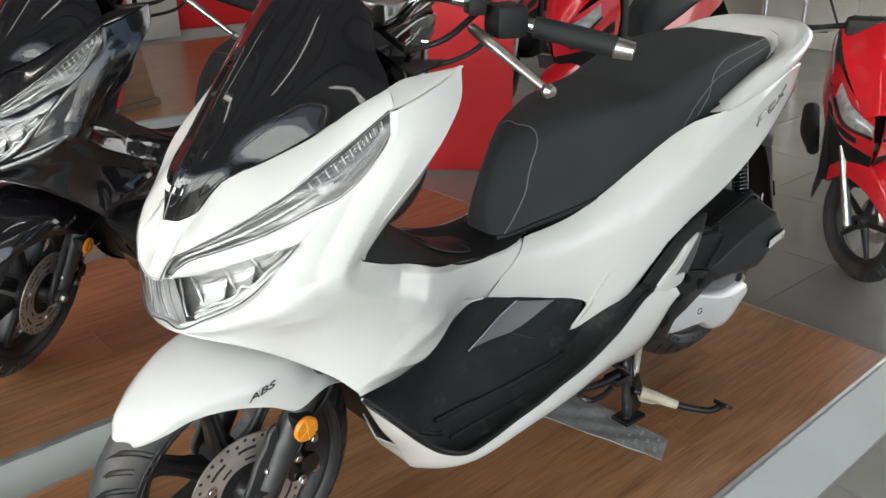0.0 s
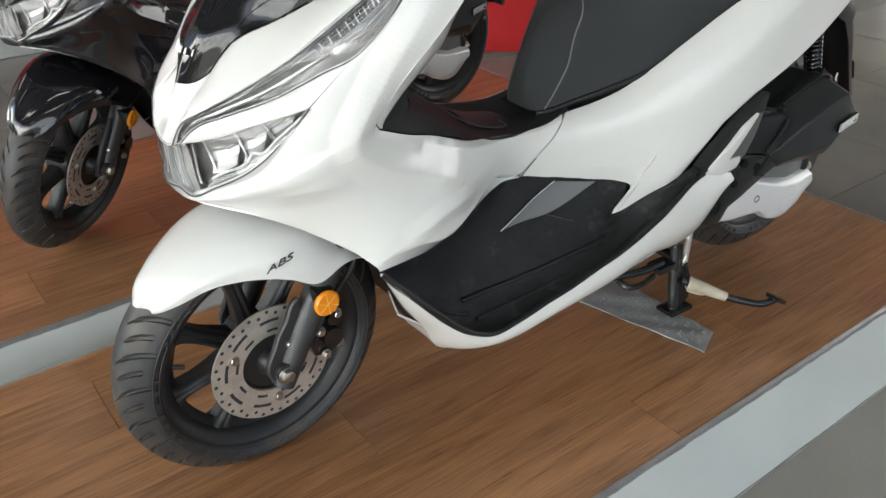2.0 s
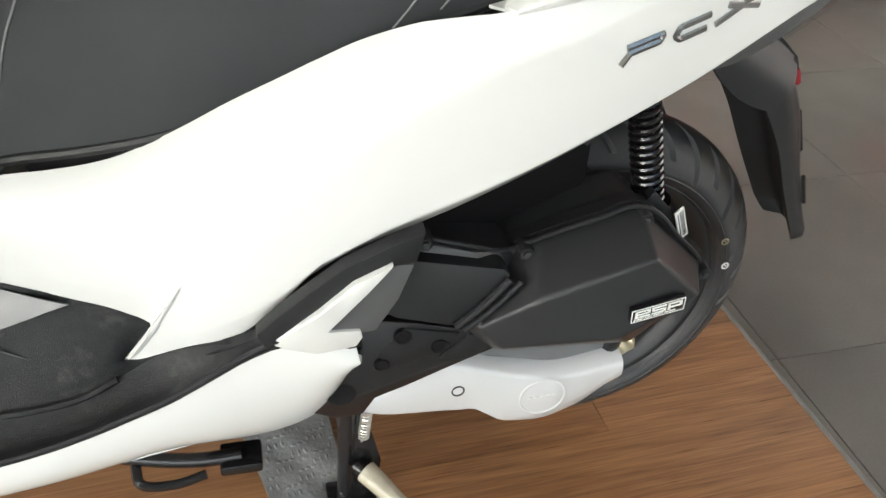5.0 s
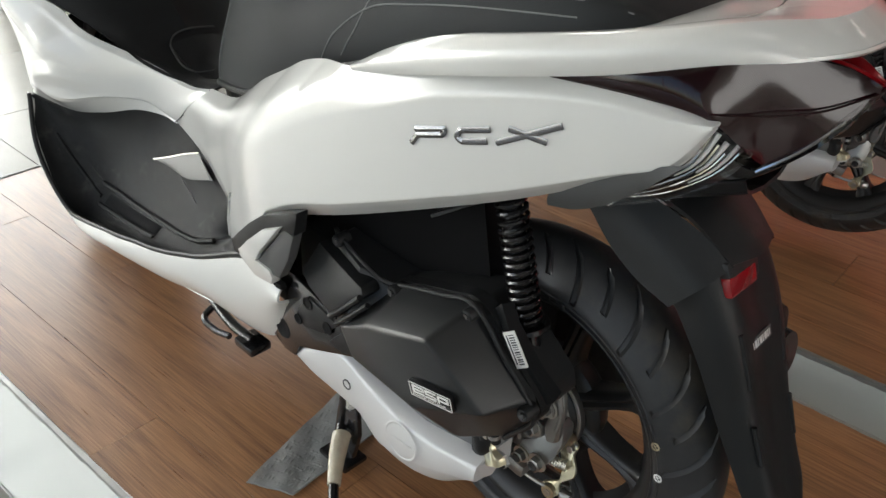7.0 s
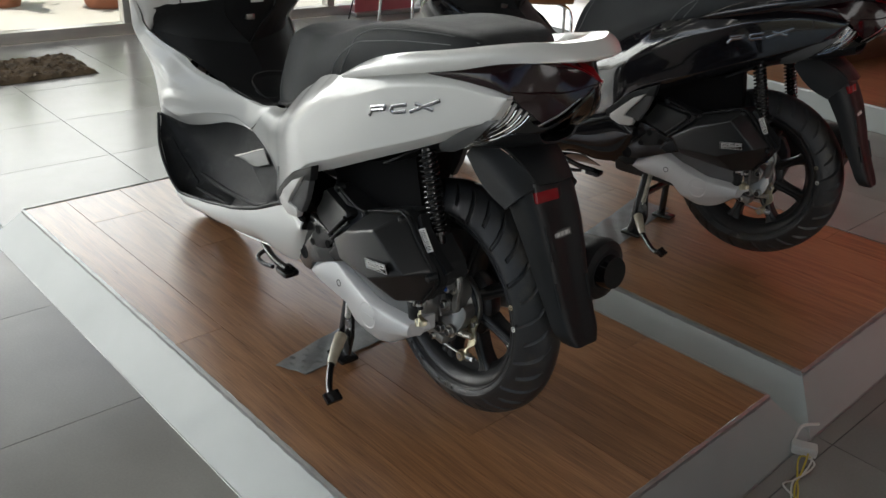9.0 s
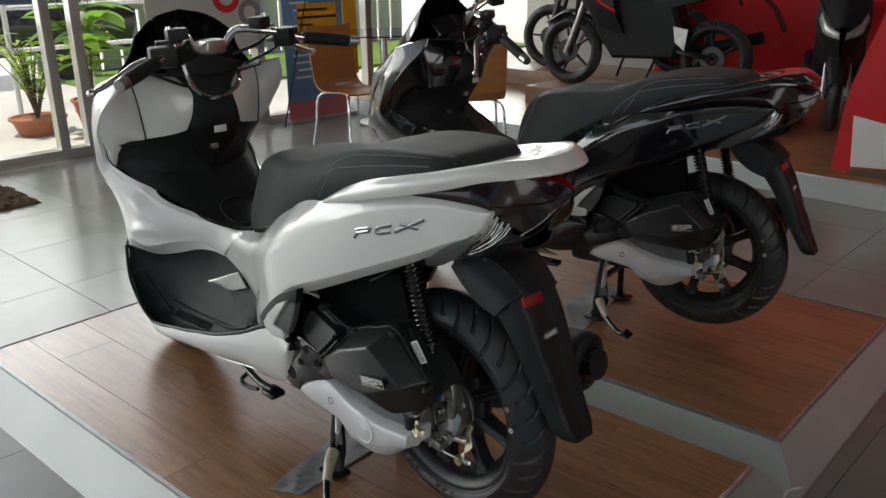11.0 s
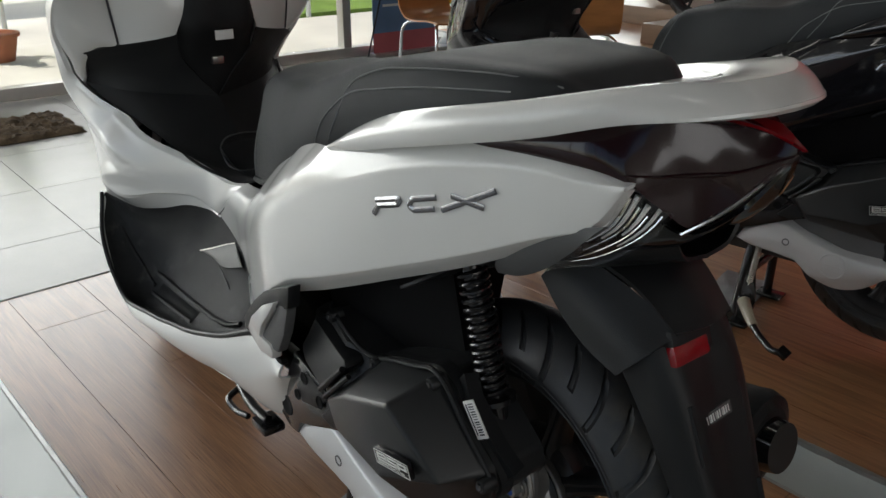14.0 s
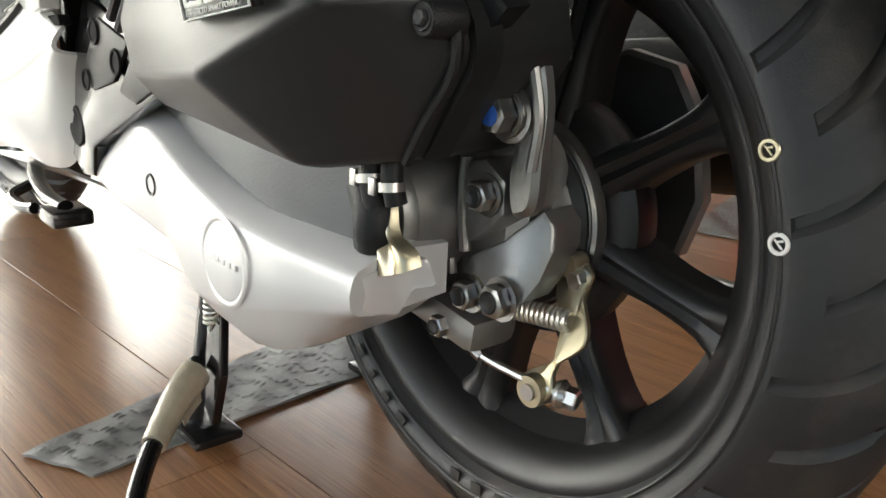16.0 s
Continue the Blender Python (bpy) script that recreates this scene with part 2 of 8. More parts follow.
BROWNBOX = mat("brown_laminate", (0.25, 0.155, 0.095), 0.35, stain=0.2, grain=0.15, grain_scale=40, stretch=(1, 1, 6))
BLUEB = mat("blue_poster", (0.20, 0.34, 0.58), 0.4, stain=0.35, stain_scale=3)
YELLOWB = mat("yellow_orange_poster", (0.85, 0.42, 0.03), 0.4, stain=0.1)
WHITEP = mat("white_print", (0.78, 0.78, 0.76), 0.5)
GREYST = mat("grey_window_sticker", (0.55, 0.55, 0.50), 0.6, stain=0.1)
FIBRE = mat("brown_coir_mat", (0.14, 0.095, 0.05), 0.95, bump=1.0, bump_scale=90, grain=0.6, grain_scale=60, stain=0.4, stain_scale=10)
CABLEW = mat("white_cable", (0.7, 0.69, 0.65), 0.45)
CABLEY = mat("yellow_cable", (0.65, 0.50, 0.06), 0.45)


def wood_material():
    m = mat("oak_laminate", (0.25, 0.105, 0.042), 0.30, coat=0.6, spec=0.8)
    n, l = m.node_tree.nodes, m.node_tree.links
    b = n["Principled BSDF"]
    b.inputs["Coat Roughness"].default_value = 0.27
    co = n.new("ShaderNodeTexCoord")
    info = n.new("ShaderNodeObjectInfo")
    add = n.new("ShaderNodeVectorMath")
    add.operation = "MULTIPLY_ADD"
    l.new(info.outputs["Random"], add.inputs[0])
    add.inputs[1].default_value = (7, 3, 0)
    l.new(co.outputs["Object"], add.inputs[2])
    mp = n.new("ShaderNodeMapping")
    mp.inputs["Scale"].default_value = (1.1, 13, 1)
    l.new(add.outputs[0], mp.inputs["Vector"])
    warp = n.new("ShaderNodeTexNoise")
    warp.inputs["Scale"].default_value, warp.inputs["Detail"].default_value, warp.inputs["Distortion"].default_value = 1.1, 3.0, 0.6
    l.new(mp.outputs[0], warp.inputs["Vector"])
    ring = n.new("ShaderNodeMath")
    ring.operation = "MULTIPLY"
    ring.inputs[1].default_value = 10
    l.new(warp.outputs[0], ring.inputs[0])
    fr = n.new("ShaderNodeMath")
    fr.operation = "PINGPONG"
    fr.inputs[1].default_value = 1.0
    l.new(ring.outputs[0], fr.inputs[0])
    mp2 = n.new("ShaderNodeMapping")
    mp2.inputs["Scale"].default_value = (5, 170, 1)
    l.new(add.outputs[0], mp2.inputs["Vector"])
    fine = n.new("ShaderNodeTexNoise")
    fine.inputs["Scale"].default_value, fine.inputs["Detail"].default_value = 2.0, 7
    l.new(mp2.outputs[0], fine.inputs["Vector"])
    mixv = n.new("ShaderNodeMath")
    mixv.operation = "MULTIPLY_ADD"
    l.new(fr.outputs[0], mixv.inputs[0])
    mixv.inputs[1].default_value = 0.27
    l.new(fine.outputs[0], mixv.inputs[2])
    ramp = n.new("ShaderNodeValToRGB")
    ramp.color_ramp.elements[0].position, ramp.color_ramp.elements[0].color = 0.20, (0.105, 0.046, 0.021, 1)
    ramp.color_ramp.elements[1].position, ramp.color_ramp.elements[1].color = 0.88, (0.40, 0.20, 0.090, 1)
    mid = ramp.color_ramp.elements.new(0.5)
    mid.color = (0.24, 0.110, 0.047, 1)
    l.new(mixv.outputs[0], ramp.inputs[0])
    hsv = n.new("ShaderNodeHueSaturation")
    mr = n.new("ShaderNodeMapRange")
    mr.inputs["To Min"].default_value, mr.inputs["To Max"].default_value = 0.85, 1.15
    l.new(info.outputs["Random"], mr.inputs["Value"])
    l.new(mr.outputs[0], hsv.inputs["Value"])
    l.new(ramp.outputs[0], hsv.inputs["Color"])
    l.new(hsv.outputs[0], b.inputs["Base Color"])
    rr = n.new("ShaderNodeMapRange")
    rr.inputs["To Min"].default_value, rr.inputs["To Max"].default_value = 0.22, 0.40
    l.new(fine.outputs[0], rr.inputs["Value"])
    l.new(rr.outputs[0], b.inputs["Roughness"])
    bu = n.new("ShaderNodeBump")
    bu.inputs["Strength"].default_value, bu.inputs["Distance"].default_value = 0.12, 0.002
    l.new(mixv.outputs[0], bu.inputs["Height"])
    l.new(bu.outputs[0], b.inputs["Normal"])
    return m


def tile_material():
    m = mat("grey_porcelain_tile", (0.27, 0.265, 0.25), 0.24)
    n, l = m.node_tree.nodes, m.node_tree.links
    b = n["Principled BSDF"]
    co, info = n.new("ShaderNodeTexCoord"), n.new("ShaderNodeObjectInfo")
    add = n.new("ShaderNodeVectorMath")
    add.operation = "MULTIPLY_ADD"
    l.new(info.outputs["Random"], add.inputs[0])
    add.inputs[1].default_value = (9, 5, 0)
    l.new(co.outputs["Object"], add.inputs[2])
    cloud, speck = n.new("ShaderNodeTexNoise"), n.new("ShaderNodeTexNoise")
    cloud.inputs["Scale"].default_value, cloud.inputs["Detail"].default_value = 2.2, 6
    speck.inputs["Scale"].default_value, speck.inputs["Detail"].default_value = 170, 3
    l.new(add.outputs[0], cloud.inputs["Vector"])
    l.new(add.outputs[0], speck.inputs["Vector"])
    s = n.new("ShaderNodeMath")
    s.operation = "MULTIPLY_ADD"
    l.new(speck.outputs[0], s.inputs[0])
    s.inputs[1].default_value = 0.3
    l.new(cloud.outputs[0], s.inputs[2])
    ramp = n.new("ShaderNodeValToRGB")
    ramp.color_ramp.elements[0].position, ramp.color_ramp.elements[0].color = 0.35, (0.205, 0.198, 0.180, 1)
    ramp.color_ramp.elements[1].position, ramp.color_ramp.elements[1].color = 0.95, (0.295, 0.288, 0.265, 1)
    l.new(s.outputs[0], ramp.inputs[0])
    l.new(ramp.outputs[0], b.inputs["Base Color"])
    rr = n.new("ShaderNodeMapRange")
    rr.inputs["To Min"].default_value, rr.inputs["To Max"].default_value = 0.13, 0.30
    l.new(cloud.outputs[0], rr.inputs["Value"])
    l.new(rr.outputs[0], b.inputs["Roughness"])
    return m


WOOD, TILE = wood_material(), tile_material()

# ---- geometry helpers ----


class Geo:
    """Vertices and faces that are gathered into one mesh."""

    def __init__(self):
        self.v, self.f = [], []

    def add(self, v, f):
        k = len(self.v)
        self.v += [tuple(map(float, p)) for p in v]
        self.f += [tuple(i + k for i in q) for q in f]
        return self

    def grid(self, P, loop_u=False, loop_v=False, flip=False):
        P = np.asarray(P, float)
        nu, nv = P.shape[:2]
        f = []
        for i in range(nu if loop_u else nu - 1):
            for j in range(nv if loop_v else nv - 1):
                q = (i * nv + j, ((i + 1) % nu) * nv + j, ((i + 1) % nu) * nv + (j + 1) % nv, i * nv + (j + 1) % nv)
                f.append(q[::-1] if flip else q)
        return self.add(P.reshape(-1, 3), f)

    def ngon(self, pts, flip=False):
        q = tuple(range(len(pts)))
        return self.add(pts, [q[::-1] if flip else q])

    def moved(self, m):
        self.v = [tuple(m @ Vector(p)) for p in self.v]
        return self

    def merge(self, other, m=None):
        return self.add([tuple(m @ Vector(p)) for p in other.v] if m is not None else other.v, other.f)


def curve(pts, n, loop=False):
    """n points along a smooth curve (centripetal-like Catmull-Rom by arc length) through pts."""
    p = np.array(pts, float)
    if len(p) == 2:
        return p[0] + (p[1] - p[0]) * np.linspace(0, 1, n)[:, None]
    if loop:
        p = np.vstack([p, p[:1]])
    d = np.r_[0, np.cumsum(np.maximum(np.linalg.norm(np.diff(p, axis=0), axis=1), 1e-9))]
    if loop:
        tang = np.array([(p[(i + 1) % (len(p) - 1)] - p[i - 1 if i else len(p) - 2]) for i in range(len(p) - 1)])
        span = np.array([(d[i + 1] - d[i]) + (d[i] - d[i - 1] if i else d[-1] - d[-2]) for i in range(len(p) - 1)])
        tang = tang / span[:, None]
        tang = np.vstack([tang, tang[:1]])
    else:
        tang = np.gradient(p, d, axis=0)
    out = []
    for s in np.linspace(0, d[-1], n + 1)[:-1] if loop else np.linspace(0, d[-1], n):
        k = min(int(np.searchsorted(d, s, "right")) - 1, len(p) - 2)
        h = d[k + 1] - d[k]
        u = (s - d[k]) / h
        out.append((2 * u**3 - 3 * u**2 + 1) * p[k] + (u**3 - 2 * u**2 + u) * h * tang[k] + (3 * u**2 - 2 * u**3) * p[k + 1] + (u**3 - u**2) * h * tang[k + 1])
    return np.array(out)


def net(rows, nu, nv):
    """A smooth sheet through a net of control points: rows of points."""
    along = [curve(r, nv) for r in rows]
    return np.stack([curve([a[j] for a in along], nu) for j in range(nv)], 1)


def sheet_normals(P, outward):
    du, dv = np.gradient(P, axis=0), np.gradient(P, axis=1)
    n = np.cross(du, dv)
    n /= np.maximum(np.linalg.norm(n, axis=2, keepdims=True), 1e-9)
    if (n * np.asarray(outward, float)).sum() < 0:
        n = -n
    return n


def shell(P, thick, outward, geo=None):
    """A panel: sheet P with its thickness behind it and a closed rim."""
    g = geo or Geo()
    P = np.asarray(P, float)
    n = sheet_normals(P, outward)
    du, dv = np.gradient(P, axis=0), np.gradient(P, axis=1)
    flip = (np.cross(du, dv) * np.asarray(outward, float)).sum() < 0
    B = P - n * thick
    g.grid(P, flip=flip)
    g.grid(B, flip=not flip)
    for a, b, w in ((P[0], B[0], False), (P[-1], B[-1], True), (P[:, 0], B[:, 0], True), (P[:, -1], B[:, -1], False)):
        g.grid(np.stack([a, b], 0), flip=w ^ flip)
    return g


def mesh(name, geo, material, smooth=True):
    me = bpy.data.meshes.new(name)
    me.from_pydata(geo.v, [], geo.f)
    me.materials.append(material)
    me.update()
    if smooth:
        me.polygons.foreach_set("use_smooth", [True] * len(me.polygons))
        me.set_sharp_from_angle(angle=radians(38))
    return me


def thing(name, label, category, group="", kind=""):
    return tagged(new(name), label, category, group, kind)


def part(name, geo, material, parent, label="", smooth=True):
    ob = new(name, mesh(name, geo, material, smooth))
    ob.parent = parent
    return tagged(ob, label)


def solo(name, geo, material, label, category="", group="", kind="", smooth=True):
    return tagged(new(name, mesh(name, geo, material, smooth)), label, category, group, kind)


def mirrored(geo):
    g = Geo()
    g.v = [(x, -y, z) for x, y, z in geo.v]
    g.f = [q[::-1] for q in geo.f]
    return g


def box(lo, hi, bevel=0.0, geo=None):
    g = geo or Geo()
    bm = bmesh.new()
    bmesh.ops.create_cube(bm, size=1.0)
    s = Vector(hi) - Vector(lo)
    for v in bm.verts:
        v.co = Vector((lo[i] + (v.co[i] + 0.5) * s[i] for i in range(3)))
    if bevel:
        bmesh.ops.bevel(bm, geom=bm.edges[:], offset=bevel, segments=2, affect="EDGES", profile=0.6)
    bm.verts.index_update()
    g.add([v.co[:] for v in bm.verts], [[v.index for v in f.verts] for f in bm.faces])
    bm.free()
    return g


def plate(outline, y0, y1, bevel=0.0, axis="y", geo=None):
    """A flat plate cut to an outline of (a, b) and reaching from y0 to y1 across; bevelled on both faces."""
    g = geo or Geo()

    def at(a, b, c):
        return {"y": (a, c, b), "x": (c, a, b), "z": (a, b, c)}[axis]

    o = np.array(outline, float)
    c = o.mean(0)
    nxt, prv = np.roll(o, -1, 0), np.roll(o, 1, 0)
    e1, e2 = o - prv, nxt - o
    e1 /= np.maximum(np.linalg.norm(e1, axis=1, keepdims=True), 1e-9)
    e2 /= np.maximum(np.linalg.norm(e2, axis=1, keepdims=True), 1e-9)
    area = 0.5 * np.sum(o[:, 0] * nxt[:, 1] - nxt[:, 0] * o[:, 1])
    sgn = 1 if area > 0 else -1
    nrm = sgn * np.stack([-(e1 + e2)[:, 1], (e1 + e2)[:, 0]], 1)
    nrm /= np.maximum(np.linalg.norm(nrm, axis=1, keepdims=True), 1e-9)
    ins = o + nrm * bevel
    rings = [(ins, y0), (o, y0 + bevel), (o, y1 - bevel), (ins, y1)] if bevel else [(o, y0), (o, y1)]
    n = len(o)
    k = len(g.v)
    pts = [at(a, b, d) for r, d in rings for a, b in r]
    f = [(i * n + j, (i + 1) * n + j, (i + 1) * n + (j + 1) % n, i * n + (j + 1) % n) for i in range(len(rings) - 1) for j in range(n)]
    g.add(pts, f)
    bm = bmesh.new()
    for r, d in (rings[0], rings[-1]):
        vs = [bm.verts.new(at(a, b, d)) for a, b in r]
        fc = bm.faces.new(vs)
        bmesh.ops.triangulate(bm, faces=[fc])
    bm.verts.index_update()
    g.add([v.co[:] for v in bm.verts], [[v.index for v in q.verts] for q in bm.faces])
    bm.free()
    return g


def fix_normals(geo):
    bm = bmesh.new()
    vs = [bm.verts.new(p) for p in geo.v]
    for q in geo.f:
        try:
            bm.faces.new([vs[i] for i in q])
        except ValueError:
            pass
    bmesh.ops.remove_doubles(bm, verts=bm.verts[:], dist=1e-5)
    bmesh.ops.recalc_face_normals(bm, faces=bm.faces[:])
    bm.verts.index_update()
    g = Geo().add([v.co[:] for v in bm.verts], [[v.index for v in f.verts] for f in bm.faces])
    bm.free()
    return g


def solid(pts, depth, bevel=0.0):
    """A block: a polygon in space pushed back by depth, its edges bevelled."""
    bm = bmesh.new()
    a = [bm.verts.new(p) for p in pts]
    b = [bm.verts.new(Vector(p) + Vector(depth)) for p in pts]
    bm.faces.new(a)
    bm.faces.new(b[::-1])
    for i in range(len(a)):
        bm.faces.new((a[i - 1], a[i], b[i], b[i - 1]))
    bmesh.ops.recalc_face_normals(bm, faces=bm.faces[:])
    if bevel:
        bmesh.ops.bevel(bm, geom=bm.edges[:], offset=bevel, segments=2, affect="EDGES", profile=.6, clamp_overlap=True)
    bmesh.ops.triangulate(bm, faces=[f for f in bm.faces if len(f.verts) > 4])
    bm.verts.index_update()
    g = Geo().add([v.co[:] for v in bm.verts], [[v.index for v in f.verts] for f in bm.faces])
    bm.free()
    return g


def tube(pts, r, sides=10, n=None, cap=True, geo=None, loop=False):
    """A round bar along a smooth line; r is one radius or one for each point."""
    g = geo or Geo()
    n = n or max(2, 6 * (len(pts) - 1))
    p = curve(pts, n, loop)
    rad = np.interp(np.linspace(0, 1, n), np.linspace(0, 1, len(r)), r) if np.ndim(r) else np.full(n, float(r))
    t = np.gradient(p, axis=0) if not loop else (np.roll(p, -1, 0) - np.roll(p, 1, 0))
    t /= np.maximum(np.linalg.norm(t, axis=1, keepdims=True), 1e-9)
    side = np.cross(t[0], (0, 0, 1) if abs(t[0][2]) < 0.9 else (1, 0, 0))
    ring = []
    for i in range(n):
        side = side - t[i] * (side @ t[i])
        side /= np.linalg.norm(side)
        up = np.cross(side, t[i])
        ring.append([p[i] + rad[i] * (math.cos(a) * side + math.sin(a) * up) for a in np.linspace(0, 2 * math.pi, sides, endpoint=False)])
    g.grid(ring, loop_u=loop, loop_v=True, flip=True)
    if cap and not loop:
        g.ngon(ring[0], flip=False)
        g.ngon(ring[-1], flip=True)
    return g


def lathe(profile, segs=48, centre=(0, 0, 0), arc=None, geo=None, loop=False):
    """Profile of (radius, y) turned about the y axis."""
    g = geo or Geo()
    ang = np.linspace(0, 2 * math.pi, segs, endpoint=False)
    P = [[(centre[0] + r * math.cos(a), centre[1] + y, centre[2] + r * math.sin(a)) for r, y in profile] for a in ang]
    return g.grid(P, loop_u=True, loop_v=loop, flip=True)


def bolt(p, axis, r=0.008, h=0.006, geo=None):
    """A hexagon head with a washer at p, standing out along axis."""
    g = Geo()
    lathe([(0, 0), (r * 1.35, 0), (r * 1.35, 0.0015), (r * 1.0, 0.0015)], 14, geo=g)
    hexa = [[(rr * math.cos(a), y, rr * math.sin(a)) for rr, y in ((r, 0.0015), (r, h), (r * 0.85, h + 0.001), (0, h + 0.001))] for a in np.linspace(0, 2 * math.pi, 6, endpoint=False)]
    g.grid(hexa, loop_u=True, flip=True)
    m = Vector((0, 1, 0)).rotation_difference(Vector(axis).normalized()).to_matrix().to_4x4()
    g.moved(Matrix.Translation(p) @ m)
    return geo.merge(g) if geo else g


def coil(p0, p1, r, wire, turns, geo=None):
    g = geo or Geo()
    p0, p1 = np.array(p0, float), np.array(p1, float)
    t = (p1 - p0) / np.linalg.norm(p1 - p0)
    a = np.cross(t, (0, 1, 0) if abs(t[1]) < 0.9 else (1, 0, 0))
    a /= np.linalg.norm(a)
    b = np.cross(t, a)
    k = int(turns * 14)
    pts = [p0 + (p1 - p0) * s + r * (math.cos(turns * 2 * math.pi * s) * a + math.sin(turns * 2 * math.pi * s) * b) for s in np.linspace(0, 1, k)]
    return tube(pts, wire, 7, k, geo=g)

# ---- structure: floor, walls, shop front, ceiling ----
TILE_TURN = radians(2.1)
TURN = Matrix.Rotation(TILE_TURN, 4, "Z")
X_GLASS, X_BACK, Y_SIDE, Y_FAR, TOP = 4.95, -6.0, 4.9, -6.6, 3.25


def wall(name, lo, hi, material, label):
    return solo(name, box(lo, hi), material, label, "wall", kind="structure", smooth=False)


slab = solo("floor", box((X_BACK - 0.2, Y_FAR - 0.2, FLOOR - 0.2), (X_GLASS + 0.05, Y_SIDE + 0.2, FLOOR - 0.003)), GROUT, "grey porcelain tiled showroom floor with thin dark joints", "floor", kind="structure", smooth=False)
wall("wall_far", (X_BACK - 0.2, Y_FAR - 0.2, FLOOR), (X_GLASS + 0.4, Y_FAR, TOP), WALLM, "plain beige painted wall behind the display platforms")
wall("wall_back", (X_BACK - 0.2, Y_FAR, FLOOR), (X_BACK, Y_SIDE, TOP), WALLM, "plain beige painted wall at the rear")
solo("ceiling", box((X_BACK - 0.2, Y_FAR - 0.2, TOP), (X_GLASS + 0.4, Y_SIDE + 0.2, TOP + 0.2)), CEIL, "plain grey showroom ceiling", "ceiling", kind="structure", smooth=False)


def glazed_wall(name, p0, p1, posts, label):
    """A shop front of anodised posts and rails with glass panes between p0 and p1 along the floor."""
    root = thing(name, label, "window", kind="structure")
    p0, p1 = Vector(p0), Vector(p1)
    along = (p1 - p0).normalized()
    m = Matrix.Translation(p0) @ along.to_track_quat("X", "Z").to_matrix().to_4x4()
    span = (p1 - p0).length
    sill = Geo()
    box((0, -0.05, 0), (span, 0.05, 0.075), 0.004, sill)
    part("bottom_rail", sill.moved(m), FRAMEALU, root)
    part("top_rail", box((0, -0.05, TOP - FLOOR - 0.12), (span, 0.05, TOP - FLOOR), 0.004).moved(m), FRAMEALU, root)
    edges = [0.0, *posts, span]
    for s in edges:
        s = min(max(s, 0.04), span - 0.04)
        part("post", box((s - 0.034, -0.045, 0.075), (s + 0.034, 0.045, TOP - FLOOR - 0.12), 0.004).moved(m), FRAMEALU, root)
    for a, b in zip(edges, edges[1:]):
        ob = part("pane", box((a + 0.036, -0.004, 0.077), (b - 0.036, 0.004, TOP - FLOOR - 0.122)).moved(m), PANE, root, smooth=False)
        ob.visible_shadow = False
    return root


glazed_wall("window_1", (X_GLASS, Y_FAR, FLOOR), (X_GLASS, Y_SIDE, FLOOR), (1.6, 2.75, 3.9, 5.36, 5.56, 6.9, 8.3, 9.8), "glazed shop front with anodised aluminium posts and a low rail")
# the second glazed wall is assumed, out of view, to admit side light
glazed_wall("window_2", (X_BACK, Y_SIDE, FLOOR), (X_GLASS, Y_SIDE, FLOOR), (1.6, 3.2, 4.8, 6.4, 8.0, 9.5), "assumed, unseen glazed side front with aluminium posts")

# floor tiles, each a piece of the floor
TS = 0.6
tile_geo = Geo()
box((0.0013, 0.0013, -0.006), (TS - 0.0013, TS - 0.0013, 0.0), 0.0006, tile_geo)
tile_mesh = mesh("tile", tile_geo, TILE, smooth=False)
far_tiles = Geo()
U0, V0 = 2.49, -0.137
count = 0
for i in range(-15, 5):
    for j in range(-11, 9):
        p = TURN @ Vector((U0 + i * TS, V0 + j * TS, 0))
        q = TURN @ Vector((U0 + (i + 0.5) * TS, V0 + (j + 0.5) * TS, 0))
        if not (X_BACK < q.x < X_GLASS - 0.1 and Y_FAR + 0.1 < q.y < Y_SIDE - 0.1):
            continue
        if -3.2 < q.x < 4.9 and -3.7 < q.y < 2.4:
            ob = new("tile", tile_mesh)
            ob.parent = slab
            ob.matrix_basis = Matrix.Translation((p.x, p.y, FLOOR)) @ TURN
        else:
            far_tiles.merge(tile_geo, Matrix.Translation((p.x, p.y, FLOOR)) @ TURN)
tagged(part("outer_tiles", far_tiles, TILE, slab, "grey floor tiles further off", smooth=False), kind="stuff")

# ---- display platforms ----
PLAT = Matrix.Rotation(radians(3.5), 4, "Z")
RUN = 0.093


